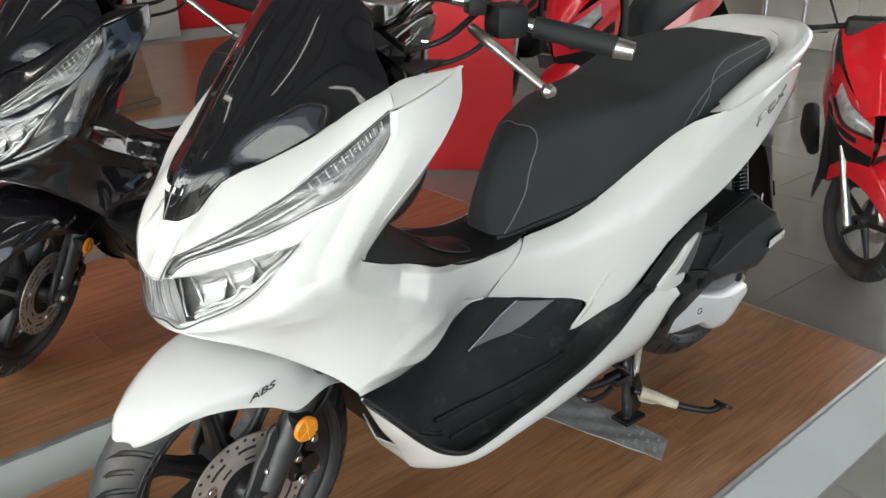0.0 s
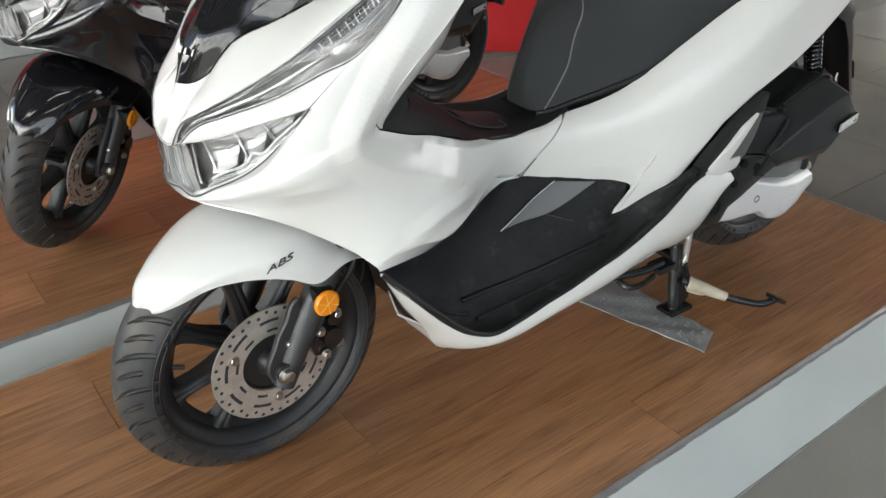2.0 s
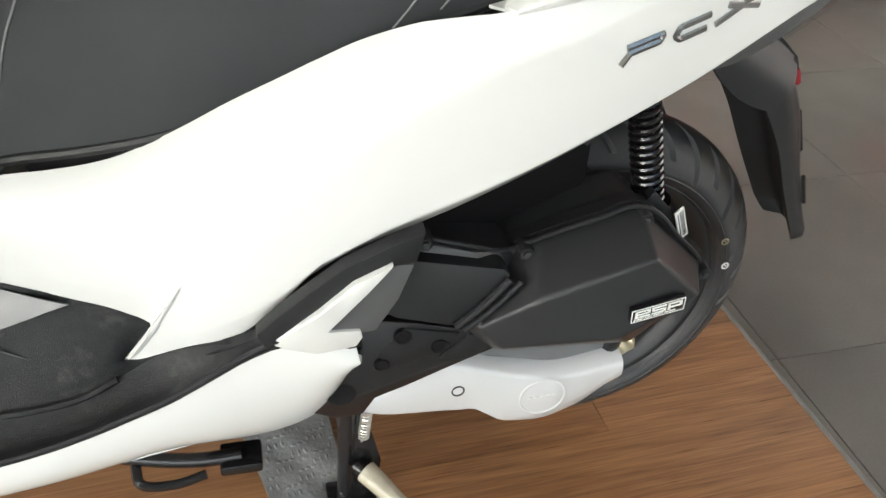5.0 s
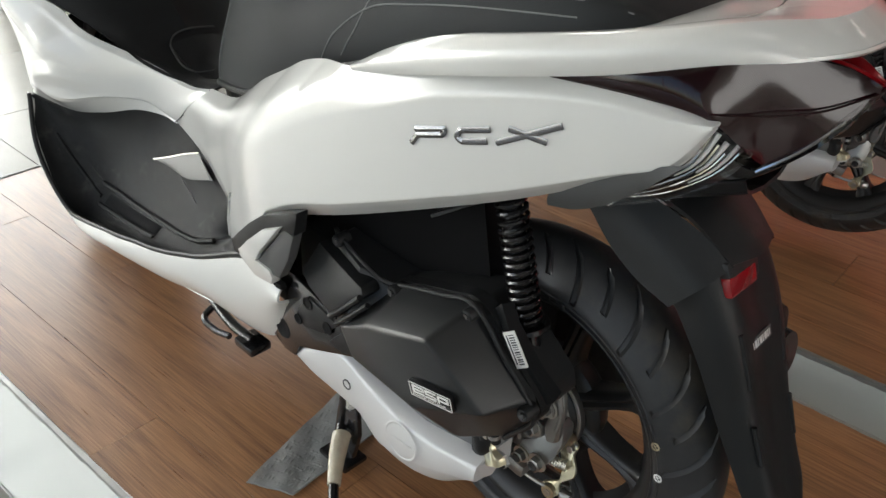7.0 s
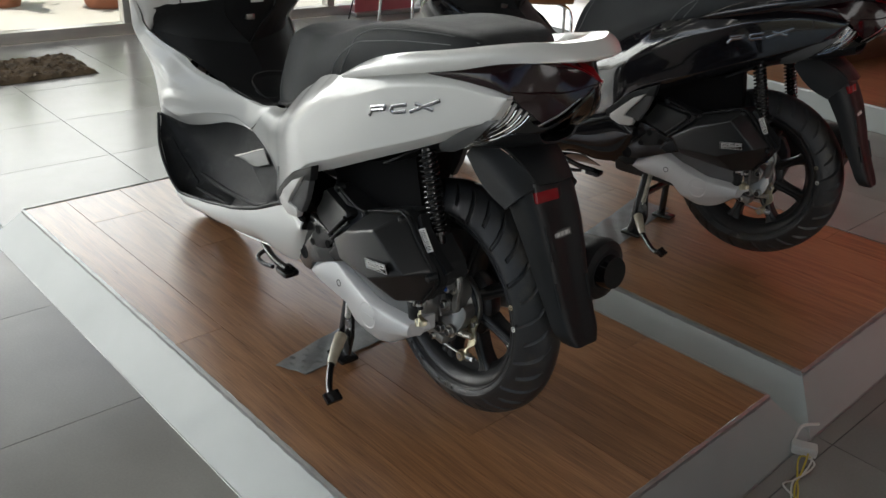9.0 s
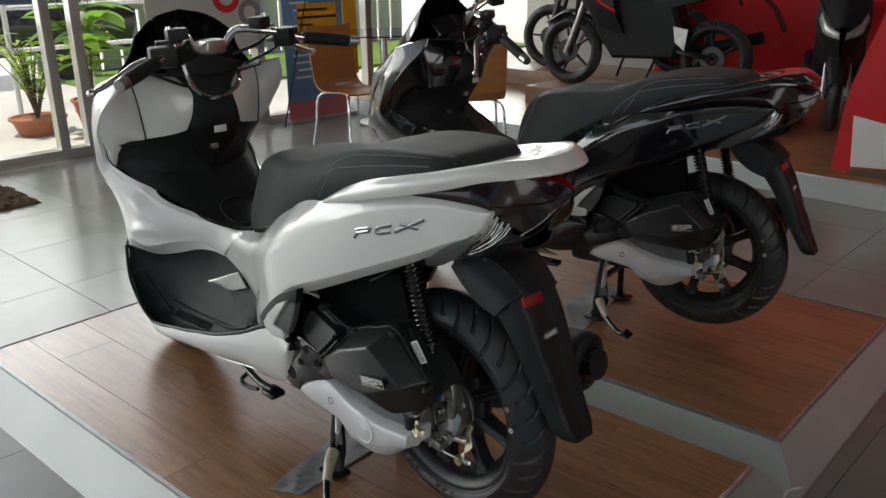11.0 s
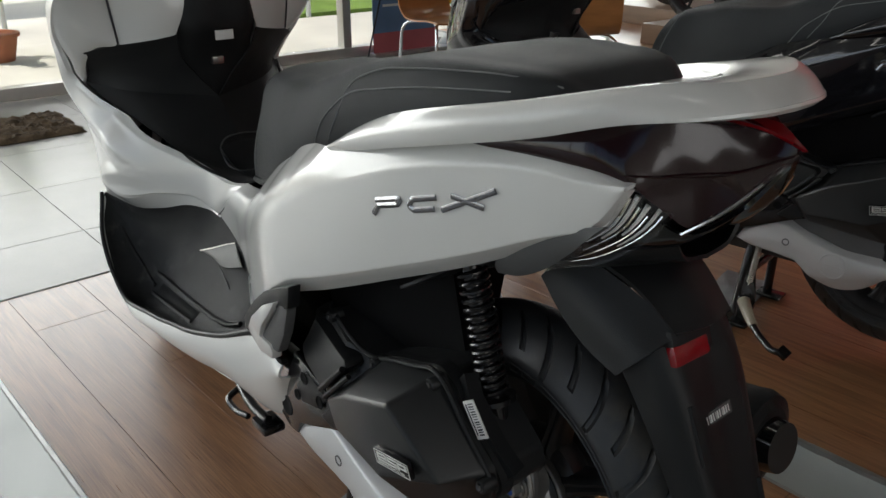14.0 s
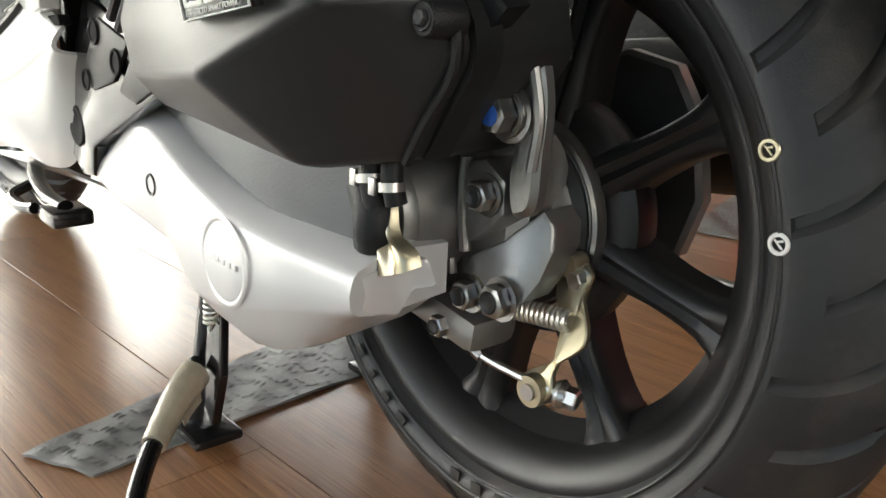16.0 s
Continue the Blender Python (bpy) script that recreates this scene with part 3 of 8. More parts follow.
def platform(name, u0, u1, v0, v1, m, label, planks=True):
    """A low platform with a plank deck, sloped white panels and silver edge tape."""
    root = thing(name, label, "display platform", "display platforms")
    root.matrix_basis = m
    part("core", box((u0 + 0.01, v0 + 0.01, FLOOR), (u1 - 0.01, v1 - 0.01, -0.012)), PANEL, root, smooth=False)
    c = [(u0, v0), (u1, v0), (u1, v1), (u0, v1)]
    o = [(u0 - RUN, v0 - RUN), (u1 + RUN, v0 - RUN), (u1 + RUN, v1 + RUN), (u0 - RUN, v1 + RUN)]
    for k in range(4):
        a, b, d, e = c[k], c[(k + 1) % 4], o[(k + 1) % 4], o[k]
        n = 24
        rng = random.Random(k + int(100 * v0))
        g = Geo()
        up, low = [], []
        for s in np.linspace(0, 1, n):
            w = rng.uniform(-0.0012, 0.0012)
            up.append((a[0] + (b[0] - a[0]) * s, a[1] + (b[1] - a[1]) * s, -0.004))
            low.append((e[0] + (d[0] - e[0]) * s + w, e[1] + (d[1] - e[1]) * s + w, FLOOR + 0.001))
        top = np.stack([np.array(up), np.array(low)], 0)
        P = np.stack([top[0] * (1 - s) + top[1] * s for s in np.linspace(0, 1, 5)], 0)
        part("side_panel", shell(P, 0.004, (0, 0, 1), g), PANEL, root)
        # crinkled tape along the upper edge, over panel and deck
        t = Geo()
        L = math.hypot(b[0] - a[0], b[1] - a[1])
        n = int(L / 0.02)
        inw = Vector((-(b[1] - a[1]), b[0] - a[0])).normalized()
        rows = [[], [], [], []]
        for i in range(n + 1):
            s = i / n
            x, y = a[0] + (b[0] - a[0]) * s, a[1] + (b[1] - a[1]) * s
            w, h = 0.0058 + rng.uniform(-0.0008, 0.0016), rng.uniform(0, 0.0010)
            rows[0].append((x + inw.x * w, y + inw.y * w, 0.0004))
            rows[1].append((x + inw.x * 0.003, y + inw.y * 0.003, 0.0024 + h))
            rows[2].append((x - inw.x * 0.004, y - inw.y * 0.004, -0.0005 + h))
            rows[3].append((x - inw.x * w * 0.8, y - inw.y * w * 0.8, -0.0095 - rng.uniform(0, 0.004)))
        t.grid(rows, flip=False)
        part("edge_tape", fix_normals(t), FOIL, root)
        part("floor_seam", tube([(e[0], e[1], FLOOR + 0.002), (d[0], d[1], FLOOR + 0.002)], 0.0022, 6, 12), FOIL, root)
    if planks:
        w = 0.19
        edges = [v for v in np.arange(0.244 - 12 * w, 1.0, w) if v0 + 0.02 < v < v1 - 0.02]
        edges = [v0, *edges, v1]
        rng = random.Random(7 + int(-10 * v0))
        for r, (a, b) in enumerate(zip(edges, edges[1:])):
            ends = [u0]
            s = u0 + (0.35 + 0.37 * (r % 3))
            while s < u1 - 0.1:
                ends.append(s)
                s += 1.22
            ends.append(u1)
            for s0, s1 in zip(ends, ends[1:]):
                g = box((-(s1 - s0) / 2 + 0.0005, -(b - a) / 2 + 0.0005, -0.011), ((s1 - s0) / 2 - 0.0005, (b - a) / 2 - 0.0005, 0.0), 0.0006)
                ob = part("plank", g, WOOD, root, smooth=False)
                ob.matrix_basis = Matrix.Translation(((s0 + s1) / 2, (a + b) / 2, 0))
    return root


platform("display_platform", -0.388, 1.797, -0.622, 0.384, PLAT, "wood-decked platform with sloped white sides and silver tape")
platform("display_platform", -0.392, 1.797, -1.793, -0.787, PLAT, "low wood-decked platform with sloped white sides under the black scooter")
platform("display_platform", -1.6, 5.0, -6.2, -3.62, Matrix.Identity(4), "long wood-decked platform with sloped white edge along the far wall")

# dark steel beams under the ceiling
first = None
for k in range(13):
    y = Y_FAR + 0.45 + k * 0.62
    if y > Y_SIDE - 0.2:
        break
    g = box((X_BACK + 0.02, y - 0.035, TOP - 0.16), (X_GLASS - 0.02, y + 0.035, TOP - 0.004), 0.006)
    solo("trim", g, BEAM, "dark steel ceiling beam", "ceiling beam", kind="structure")

# ---- scooters ----
# half-widths of the body: (x, z, y) over the fairing and over the rear cover
FRONT_BODY = [(1.418, .585, .055), (1.411, .592, .066), (1.385, .611, .105), (1.347, .645, .156), (1.405, .67, .075), (1.39, .735, .06), (1.276, .734, .214), (1.277, .809, .202),
              (1.222, .793, .24), (1.136, .907, .255), (1.0, .95, .24), (1.03, .85, .27), (1.10, .76, .26), (1.19, .68, .225), (1.224, .662, .233),
              (1.142, .488, .221), (1.188, .449, .206), (1.383, .577, .09), (1.28, .533, .155), (1.209, .474, .193), (.874, .477, .103), (.835, .473, .1015), (.777, .515, .1020), (.745, .54, .097),
              (.72, .56, .090), (1.05, .64, .165), (1.04, .585, .205), (1.03, .525, .206), (.93, .535, .142), (.92, .578, .118), (1.31, .615, .185)]
REAR_BODY = [(.14, .705, .206), (-.028, .769, .172), (-.148, .798, .123), (-.114, .745, .10), (0, .682, .13), (.457, .467, .19), (.344, .506, .205), (.238, .754, .185),
             (.677, .429, .13), (.596, .393, .15), (.633, .34, .145), (.756, .441, .108), (.835, .473, .101), (.72, .56, .085), (.45, .60, .2), (.3, .62, .21),
             (.55, .66, .13), (.474, .416, .205), (.4, .72, .15), (.58, .55, .15)]


def width_field(points):
    c = np.array(points, float)
    xz, n = c[:, :2], len(c)

    def ker(d):
        d = np.maximum(d, 1e-9)
        return d * d * np.log(d)

    k = ker(np.linalg.norm(xz[:, None] - xz[None], axis=2)) + np.eye(n) * 1.2e-3
    pm = np.c_[np.ones(n), xz]
    w = np.linalg.solve(np.block([[k, pm], [pm.T, np.zeros((3, 3))]]), np.r_[c[:, 2], 0, 0, 0])

    def field(x, z):
        return float(ker(np.hypot(xz[:, 0] - x, xz[:, 1] - z)) @ w[:n] + w[n] + w[n + 1] * x + w[n + 2] * z)

    return field


def pressed(ridges, x, z):
    """Height of the pressed ridges at a point; each is (height, reach, line)."""
    y = 0.0
    for h, w, c in ridges:
        d = np.hypot(c[:, 0] - x, c[:, 1] - z)
        k = int(np.argmin(d))
        if d[k] < w:
            y += h * min(1.0, k / 12, (len(c) - 1 - k) / 24) * (1 - float(d[k]) / w)
    return y


YF, YR = width_field(FRONT_BODY), width_field(REAR_BODY)
FRONT_RIDGES = [(h, w, curve(p, 60)) for h, w, p in (
    (.013, .034, [(.975, .525), (1.05, .570), (1.113, .600), (1.185, .636), (1.218, .666), (1.221, .69), (1.208, .717), (1.177, .775), (1.13, .84), (1.10, .88)]),
    (.007, .024, [(1.145, .490), (1.067, .520), (.955, .516)]), (.006, .030, [(1.33, .600), (1.277, .612), (1.223, .614)]))]


COVER_X = (-.20, -.148, -.08, -.02, .05, .14, .20, .30, .40, .45, .50, .55, .60, .633, .677, .72, .78, .84)
COVER_Y = (.106, .122, .146, .163, .182, .200, .207, .2105, .206, .199, .188, .173, .155, .144, .130, .117, .105, .101)
COVER_LINE = curve([(x, y, 0) for x, y in zip(COVER_X, COVER_Y)], 240)


def cover_y(x):
    """Half-width of the rear side cover's flat face."""
    return float(np.interp(x, COVER_LINE[:, 0], COVER_LINE[:, 1]))


def cover_roll(x, z, t):
    """How far the cover's front end rolls in at t from its upper edge."""
    return .0265 * max(0, 1 - t / .55) ** 2.3 + .003 * (2 * t - .9) ** 2


def cover_sheet(top, low, counts, across):
    """The rear side cover: a flat face that rolls in to the seat above, with a bevelled band along its lower edge."""
    a = np.vstack([curve(p, n)[(0 if i == 0 else 1):] for i, (p, n) in enumerate(zip(top, counts))])
    b = np.vstack([curve(p, n)[(0 if i == 0 else 1):] for i, (p, n) in enumerate(zip(low, counts))])
    s = np.unique(np.r_[0, .015, np.linspace(.05, .84, across), .862, .868, .93, .985, 1])
    P = np.zeros((len(a), len(s), 3))
    for i in range(len(a)):
        roll = np.interp(a[i][0], (-.15, .20, .26, .32, .42, .55, .62, .70, .722), (.012, .012, .018, .040, .050, .042, .038, .030, .0265))
        reach = np.interp(a[i][0], (.10, .30, .45, .60), (.13, .30, .46, .55))
        power = np.interp(a[i][0], (.16, .30), (1.0, 2.3))
        band = np.interp(b[i][0], (-.14, -.05, .40, .46, .60, .66, .80), (.014, .020, .020, .012, .006, .004, .0))
        if len(a) * .25 < i < len(a) * .46:
            band *= .5
        for j, t in enumerate(s):
            x, z = a[i] * (1 - t) + b[i] * t
            y = cover_y(x) - roll * max(0, 1 - t / reach) ** power - band * max(0, (t - .865) / .135) - .003 * (2 * t - .9) ** 2
            P[i, j] = (x, y, z)
    return P


def between(pieces_a, pieces_b, counts, field, ridges, across, tuck=(0, 0), fold=(0.10, 0.10), fair=80):
    """A sheet between two edges of (x, z), given piece by piece; its y comes from the body's width, faired, with pressed ridges on it. tuck turns the two edges inwards, within fold."""
    a = np.vstack([curve(p, n)[(0 if i == 0 else 1):] for i, (p, n) in enumerate(zip(pieces_a, counts))])
    b = np.vstack([curve(p, n)[(0 if i == 0 else 1):] for i, (p, n) in enumerate(zip(pieces_b, counts))])
    s = np.unique(np.r_[0, 0.02, np.linspace(0.06, 0.94, across - 4), 0.98, 1, fold[0], 1 - fold[1]])
    P = np.zeros((len(a), len(s), 3))
    for i in range(len(a)):
        for j, t in enumerate(s):
            x, z = a[i] * (1 - t) + b[i] * t
            P[i, j] = (x, field(x, z), z)
    y = P[..., 1].copy()
    y[-1] = [cover_y(x) - cover_roll(x, z, 1 - t) for (x, _, z), t in zip(P[-1], s)]
    for _ in range(fair):
        y[1:-1, 1:-1] = y[1:-1, 1:-1] * .4 + .15 * (y[:-2, 1:-1] + y[2:, 1:-1] + y[1:-1, :-2] + y[1:-1, 2:])
    for i in range(len(a)):
        for j, t in enumerate(s):
            lift = pressed(ridges, *P[i, j, ::2]) - tuck[0] * max(0, 1 - t / fold[0]) - tuck[1] * max(0, 1 - (1 - t) / fold[1])
            P[i, j, 1] = y[i, j] + lift
    return P


def span(a, b, nu, nv, bulge=(0, 0, 0)):
    """A sheet between two smooth lines in space, bulged in its middle."""
    A, B = curve(a, nu), curve(b, nu)
    t = np.r_[0, 0.03, np.linspace(0.08, 0.92, nv - 4), 0.97, 1]
    return np.stack([A * (1 - s) + B * s + np.array(bulge) * (4 * s * (1 - s)) for s in t], 1)


def tapered(a, b, nu, nv, bulge, reach):
    """As span, but the bulge dies out towards the first end."""
    flat, full = span(a, b, nu, nv), span(a, b, nu, nv, bulge)
    return flat + (full - flat) * np.minimum(1, np.linspace(0, 1, nu) / reach)[:, None, None]


AXLE_F, AXLE_R = Vector((1.337, 0, 0.250)), Vector((0.051, 0, 0.293))
R_F, R_R = 0.250, 0.260
STEER = Matrix.Translation((1.0, 0, 0.95)) @ Matrix.Rotation(radians(6.0), 4, Vector((-0.446, 0, 0.895))) @ Matrix.Translation((-1.0, 0, -0.95))


def tyre_geo(radius, half, bead, segs=528, count=44):
    """A tyre with cut tread grooves; axis y."""
    prof = []
    for a in np.linspace(-1, 1, 41):
        # crown from shoulder to shoulder, then sidewalls down to the bead
        if abs(a) <= 0.70:
            t = a / 0.70
            prof.append((radius - 0.052 * abs(t) ** 2.2 * (half / 0.06), half * 1.0 * t, 1))
        else:
            t = (abs(a) - 0.70) / 0.30
            r0 = radius - 0.052 * (half / 0.06)
            r = r0 + (bead - r0) * t
            y = half * (1.0 + 0.02 * math.sin(min(1.0, t * 1.5) * math.pi * 0.5) - 0.30 * t**2.2)
            prof.append((r, math.copysign(y, a), 0))
    P = np.zeros((segs, len(prof), 3))
    pitch, per = 2 * math.pi / count, segs // count
    for j, (r, y, tread) in enumerate(prof):
        s = min(1.0, abs(y) / half)
        slide = 2.2 * s - 0.8 * s * s - (0.0 if y > 0 else 0.5) * min(1.0, s / 0.16)
        for i in range(segs):
            th = pitch * (i / per + slide)
            ph = (i % per) / per
            alt = (i + per // 2) // per % 2
            cut = 0.0
            if tread and (0.30 if alt else 0.16) < s < (0.84 if alt else 0.985):
                d = min(ph, 1 - ph) * per
                cut = 0.0075 * min(1.0, 0.45 + s) if d <= 0.6 + 1.1 * s else 0.0
            P[i, j] = ((r - cut) * math.cos(th), y, (r - cut) * math.sin(th))
    return Geo().grid(P, loop_u=True, flip=True)


def wheel_parts(root, name, centre, radius, half, xf, rim_half, label, turn=11):
    """Tyre, rim with spokes and valve under one wheel part."""
    bead = 0.186
    m = xf @ Matrix.Translation(centre)
    wheel = part(name, lathe([(0.012, -rim_half), (0.012, rim_half), (0.020, rim_half), (0.020, -rim_half)], 20, loop=True).moved(m), RIM, root, label)
    part("tyre", tyre_geo(radius, half, bead, 528, 44 if radius < .255 else 33).moved(m), RUBBER, wheel, "black road tyre with curved grooves")
    # raised rings and lettering on the sidewall
    for s in (1, -1):
        for r, d in ((.1925, .93), (.2045, 1.01)):
            part("sidewall_ring", lathe([(r - .0012, s * half * d), (r, s * (half * d + .0010)), (r + .0012, s * half * d)], 120).moved(m), RUBBER, wheel)
    rnd = random.Random(5)
    for k in range(34):
        if k % 17 in (5, 6, 11, 12, 16):
            continue
        w = rnd.uniform(.006, .011)
        g = box((-.0042, 0, -w / 2), (.0042, .0012, w / 2), .0003)
        part("raised_letter", g.moved(m @ Matrix.Rotation(2 * math.pi * k / 34 * .62 + (2.6 if k > 16 else 0), 4, "Y") @ Matrix.Translation((.1985, half * .985, 0))), RUBBER, wheel)
    g = Geo()
    h = rim_half
    lathe([(0.188, h), (0.193, h - 0.002), (0.190, h - 0.006), (0.178, h - 0.008), (0.172, h - 0.018), (0.158, 0.010), (0.150, 0.0), (0.158, -0.010), (0.172, -h + 0.018),
           (0.178, -h + 0.008), (0.190, -h + 0.006), (0.193, -h + 0.002), (0.188, -h), (0.180, -h + 0.002), (0.170, -h + 0.014), (0.164, -h + 0.02), (0.160, 0), (0.164, h - 0.02), (0.170, h - 0.014), (0.180, h - 0.002)], 96, geo=g, loop=True)
    lathe([(0.030, 0.034), (0.056, 0.034), (0.062, 0.028), (0.062, -0.028), (0.056, -0.034), (0.030, -0.034)], 40, geo=g, loop=True)
    part("rim", fix_normals(g).moved(m), RIM, wheel, "matt black cast alloy rim")
    for k in range(8):
        a = radians(45 * k + turn)
        s = Geo()
        rows = []
        for r, w, hh in ((0.050, 0.020, 0.021), (0.085, 0.0145, 0.019), (0.125, 0.0125, 0.017), (0.152, 0.017, 0.018), (0.163, 0.026, 0.020)):
            rows.append([(r, y, z) for y, z in ((-hh, -w), (-hh * 0.4, -w * 1.0), (hh * 0.75, -w * 0.86), (hh, -w * 0.45), (hh * 0.80, 0), (hh, w * 0.45), (hh * 0.75, w * 0.86), (-hh * 0.4, w), (-hh, w))])
        s.grid(net(rows, 12, 17), loop_v=True)
        part("spoke", fix_normals(s).moved(m @ Matrix.Rotation(a, 4, "Y")), RIM, wheel)
    v = tube([(0.163, 0.0, 0.0), (0.150, 0.004, 0.0), (0.135, 0.012, 0.0)], [0.006, 0.005, 0.004], 10)
    part("valve", v.moved(m @ Matrix.Rotation(radians(-10), 4, "Y")), RUBBER, wheel)
    return wheel


def letters(geo, text, p, right, up, size, depth, wide=1.0):
    """Raised lettering drawn with the built-in font."""
    cu = bpy.data.curves.new("lettering", "FONT")
    cu.body, cu.size, cu.extrude, cu.shear = text, size, depth, 0.35
    ob = bpy.data.objects.new("lettering", cu)
    me = ob.to_mesh()
    r, u = Vector(right).normalized(), Vector(up).normalized()
    n = r.cross(u)
    m = Matrix((r, u, n)).transposed().to_4x4()
    m.translation = p
    geo.add([tuple(m @ Vector((v.co.x * wide, v.co.y, v.co.z))) for v in me.vertices], [tuple(q.vertices) for q in me.polygons])
    ob.to_mesh_clear()
    bpy.data.objects.remove(ob)
    return geo


def both(name, geo, material, root, label="", smooth=True):
    part(name, geo, material, root, label, smooth)
    return part(name, mirrored(geo), material, root, label, smooth)


def scooter(name, label):
    root = thing(name, label, "motor scooter", "large scooters on display")
    I = Matrix.Identity(4)

    # -- fairing side panels --
    front_edge = [[(1.138, .908), (1.144, .878), (1.178, .836), (1.221, .796), (1.252, .763), (1.272, .738), (1.299, .698), (1.332, .661), (1.347, .645), (1.385, .611), (1.411, .590), (1.413, .583), (1.400, .577)],
                  [(1.400, .577), (1.383, .573), (1.325, .552), (1.262, .515), (1.21, .477), (1.187, .452)],
                  [(1.187, .452), (1.160, .470), (1.125, .478), (1.06, .470), (.96, .492), (.90, .492), (.865, .476), (.835, .471)]]
    rear_edge = [[(.998, .952), (1.003, .919), (1.043, .874), (1.089, .830), (1.141, .775), (1.171, .722), (1.184, .696), (1.176, .684)],
                 [(1.176, .684), (1.154, .674), (1.115, .655), (1.085, .642)],
                 [(1.085, .642), (1.056, .630), (.976, .594), (.889, .564), (.824, .553), (.768, .553), (.725, .561)]]
    P = between(front_edge, rear_edge, (72, 30, 56), YF, FRONT_RIDGES, 44, (0.004, 0.006), (.06, .05))
    both("front_side_panel", shell(P, 0.0035, (0, 1, 0)), PEARL, root, "pearl white fairing panel")
    # -- rear side covers --
    top = [[(.722, .563), (.672, .571), (.613, .587), (.55, .622), (.493, .658), (.42, .697)], [(.42, .697), (.373, .722), (.30, .745), (.244, .757)],
           [(.244, .757), (.119, .786), (.03, .805), (-.062, .811), (-.114, .802), (-.148, .797)]]
    low = [[(.832, .471), (.748, .446), (.679, .430), (.625, .417), (.597, .402), (.603, .379), (.636, .342)], [(.636, .342), (.576, .357), (.507, .401), (.470, .438), (.444, .468)],
           [(.444, .468), (.383, .507), (.279, .553), (.153, .610), (0.0, .680), (-.073, .719), (-.117, .741), (-.146, .790)]]
    P = cover_sheet(top, low, (30, 30, 64), 34)
    both("rear_side_cover", shell(P, 0.0035, (0, 1, 0)), PEARL, root, "pearl white rear side cover")
    both("panel_joint", tube([(.833, .1035, .471), (.777, .1000, .515), (.725, .0900, .560)], 0.0010, 6, 14), GREYDARK, root)

    # -- lower skirts --
    a = [(1.190, .213, .446), (1.12, .243, .370), (1.045, .249, .300), (1.000, .249, .278), (.94, .247, .281), (.82, .243, .303), (.69, .236, .330), (.58, .224, .365), (.50, .212, .402), (.44, .210, .418), (.385, .208, .398)]
    b = [(1.176, .204, .424), (1.137, .190, .350), (1.095, .179, .287), (1.069, .172, .236), (.989, .214, .233), (.86, .222, .246), (.70, .208, .250), (.58, .200, .266), (.50, .196, .262), (.44, .192, .275), (.378, .200, .375)]
    P = tapered(a, b, 60, 14, (0.0, 0.015, -0.006), .25)
    both("lower_skirt", shell(P, 0.004, (0, 1, -0.2)), PEARL, root, "pearl white lower skirt")
    a2 = [(1.150, .186, .340), (1.093, .176, .283), (1.067, .170, .232), (.989, .212, .230), (.86, .220, .242), (.70, .206, .246), (.56, .196, .262)]
    b2 = [(1.12, .10, .33), (1.06, .09, .22), (1.0, .09, .19), (.93, .09, .185), (.84, .09, .185), (.70, .09, .19), (.55, .09, .20)]
    both("underside", shell(span(a2, b2, 40, 8), 0.003, (0, 0.3, -1)), PEARL, root, "white skirt underside")
    # -- foot wells --
    rim_top = [(1.186, .204, .446), (1.13, .196, .444), (1.081, .178, .436), (.99, .150, .452), (.91, .120, .474), (.865, .100, .472), (.80, .098, .461), (.72, .112, .440), (.66, .126, .426), (.60, .139, .402), (.606, .138, .378), (.634, .137, .345), (.57, .165, .362), (.505, .195, .402), (.455, .205, .430)]
    wall_low = [(1.184, .207, .442), (1.12, .186, .380), (1.05, .170, .325), (1.012, .168, .306), (.95, .168, .308), (.89, .168, .308), (.83, .169, .311), (.775, .169, .315), (.72, .169, .319), (.68, .166, .325), (.64, .158, .340), (.60, .154, .360), (.56, .168, .383), (.51, .190, .402), (.46, .203, .424)]
    well = part("foot_well", shell(tapered(rim_top, wall_low, 70, 16, (0, -0.014, 0), .16), 0.003, (0, 1, 0)), FOOT, root, "black plastic foot well with scuffed floor")
    part("foot_well", mirrored(shell(tapered(rim_top, wall_low, 70, 16, (0, -0.014, 0), .16), 0.003, (0, 1, 0))), FOOT, root, "black plastic foot well with scuffed floor")
    rim_out = [(1.185, .210, .443), (1.115, .241, .366), (1.045, .246, .296), (1.000, .246, .274), (.94, .244, .278), (.88, .242, .290), (.82, .240, .300), (.76, .237, .314), (.70, .234, .326), (.66, .231, .337), (.62, .227, .350), (.58, .222, .363), (.54, .216, .381), (.50, .210, .400), (.455, .208, .420)]
    both("foot_board", shell(tapered(wall_low, rim_out, 70, 12, (0, 0, -0.024), .16), 0.004, (0, 0.3, 1)), FOOT, root, "black ribbed foot board")
    ch = [(x, YF(x, z) - .004, z) for x, z in front_edge[2]]
    both("well_chamfer", shell(span(ch, [(1.184, .204, .446), (1.13, .197, .445), (1.081, .179, .437), (.99, .151, .453), (.91, .121, .475), (.865, .101, .472), (.835, .099, .468)], 50, 6), .003, (0, 1, 0)), PEARL, root)
    board = tapered(wall_low, rim_out, 70, 12, (0, 0, -0.024), .16)
    ribs = Geo()
    for u in np.arange(0, 68, .4):
        a, w = int(u), u % 1
        line = [board[a, c] * (1 - w) + board[a + 1, c] * w + (0, 0, .0006) for c in (2, 4)]
        if .79 < line[0][0] < .985:
            tube(line, .0008, 4, 2, cap=False, geo=ribs)
    tagged(part("board_rib", ribs, FOOT, root), kind="stuff")
    tagged(part("board_rib", mirrored(ribs), FOOT, root), kind="stuff")
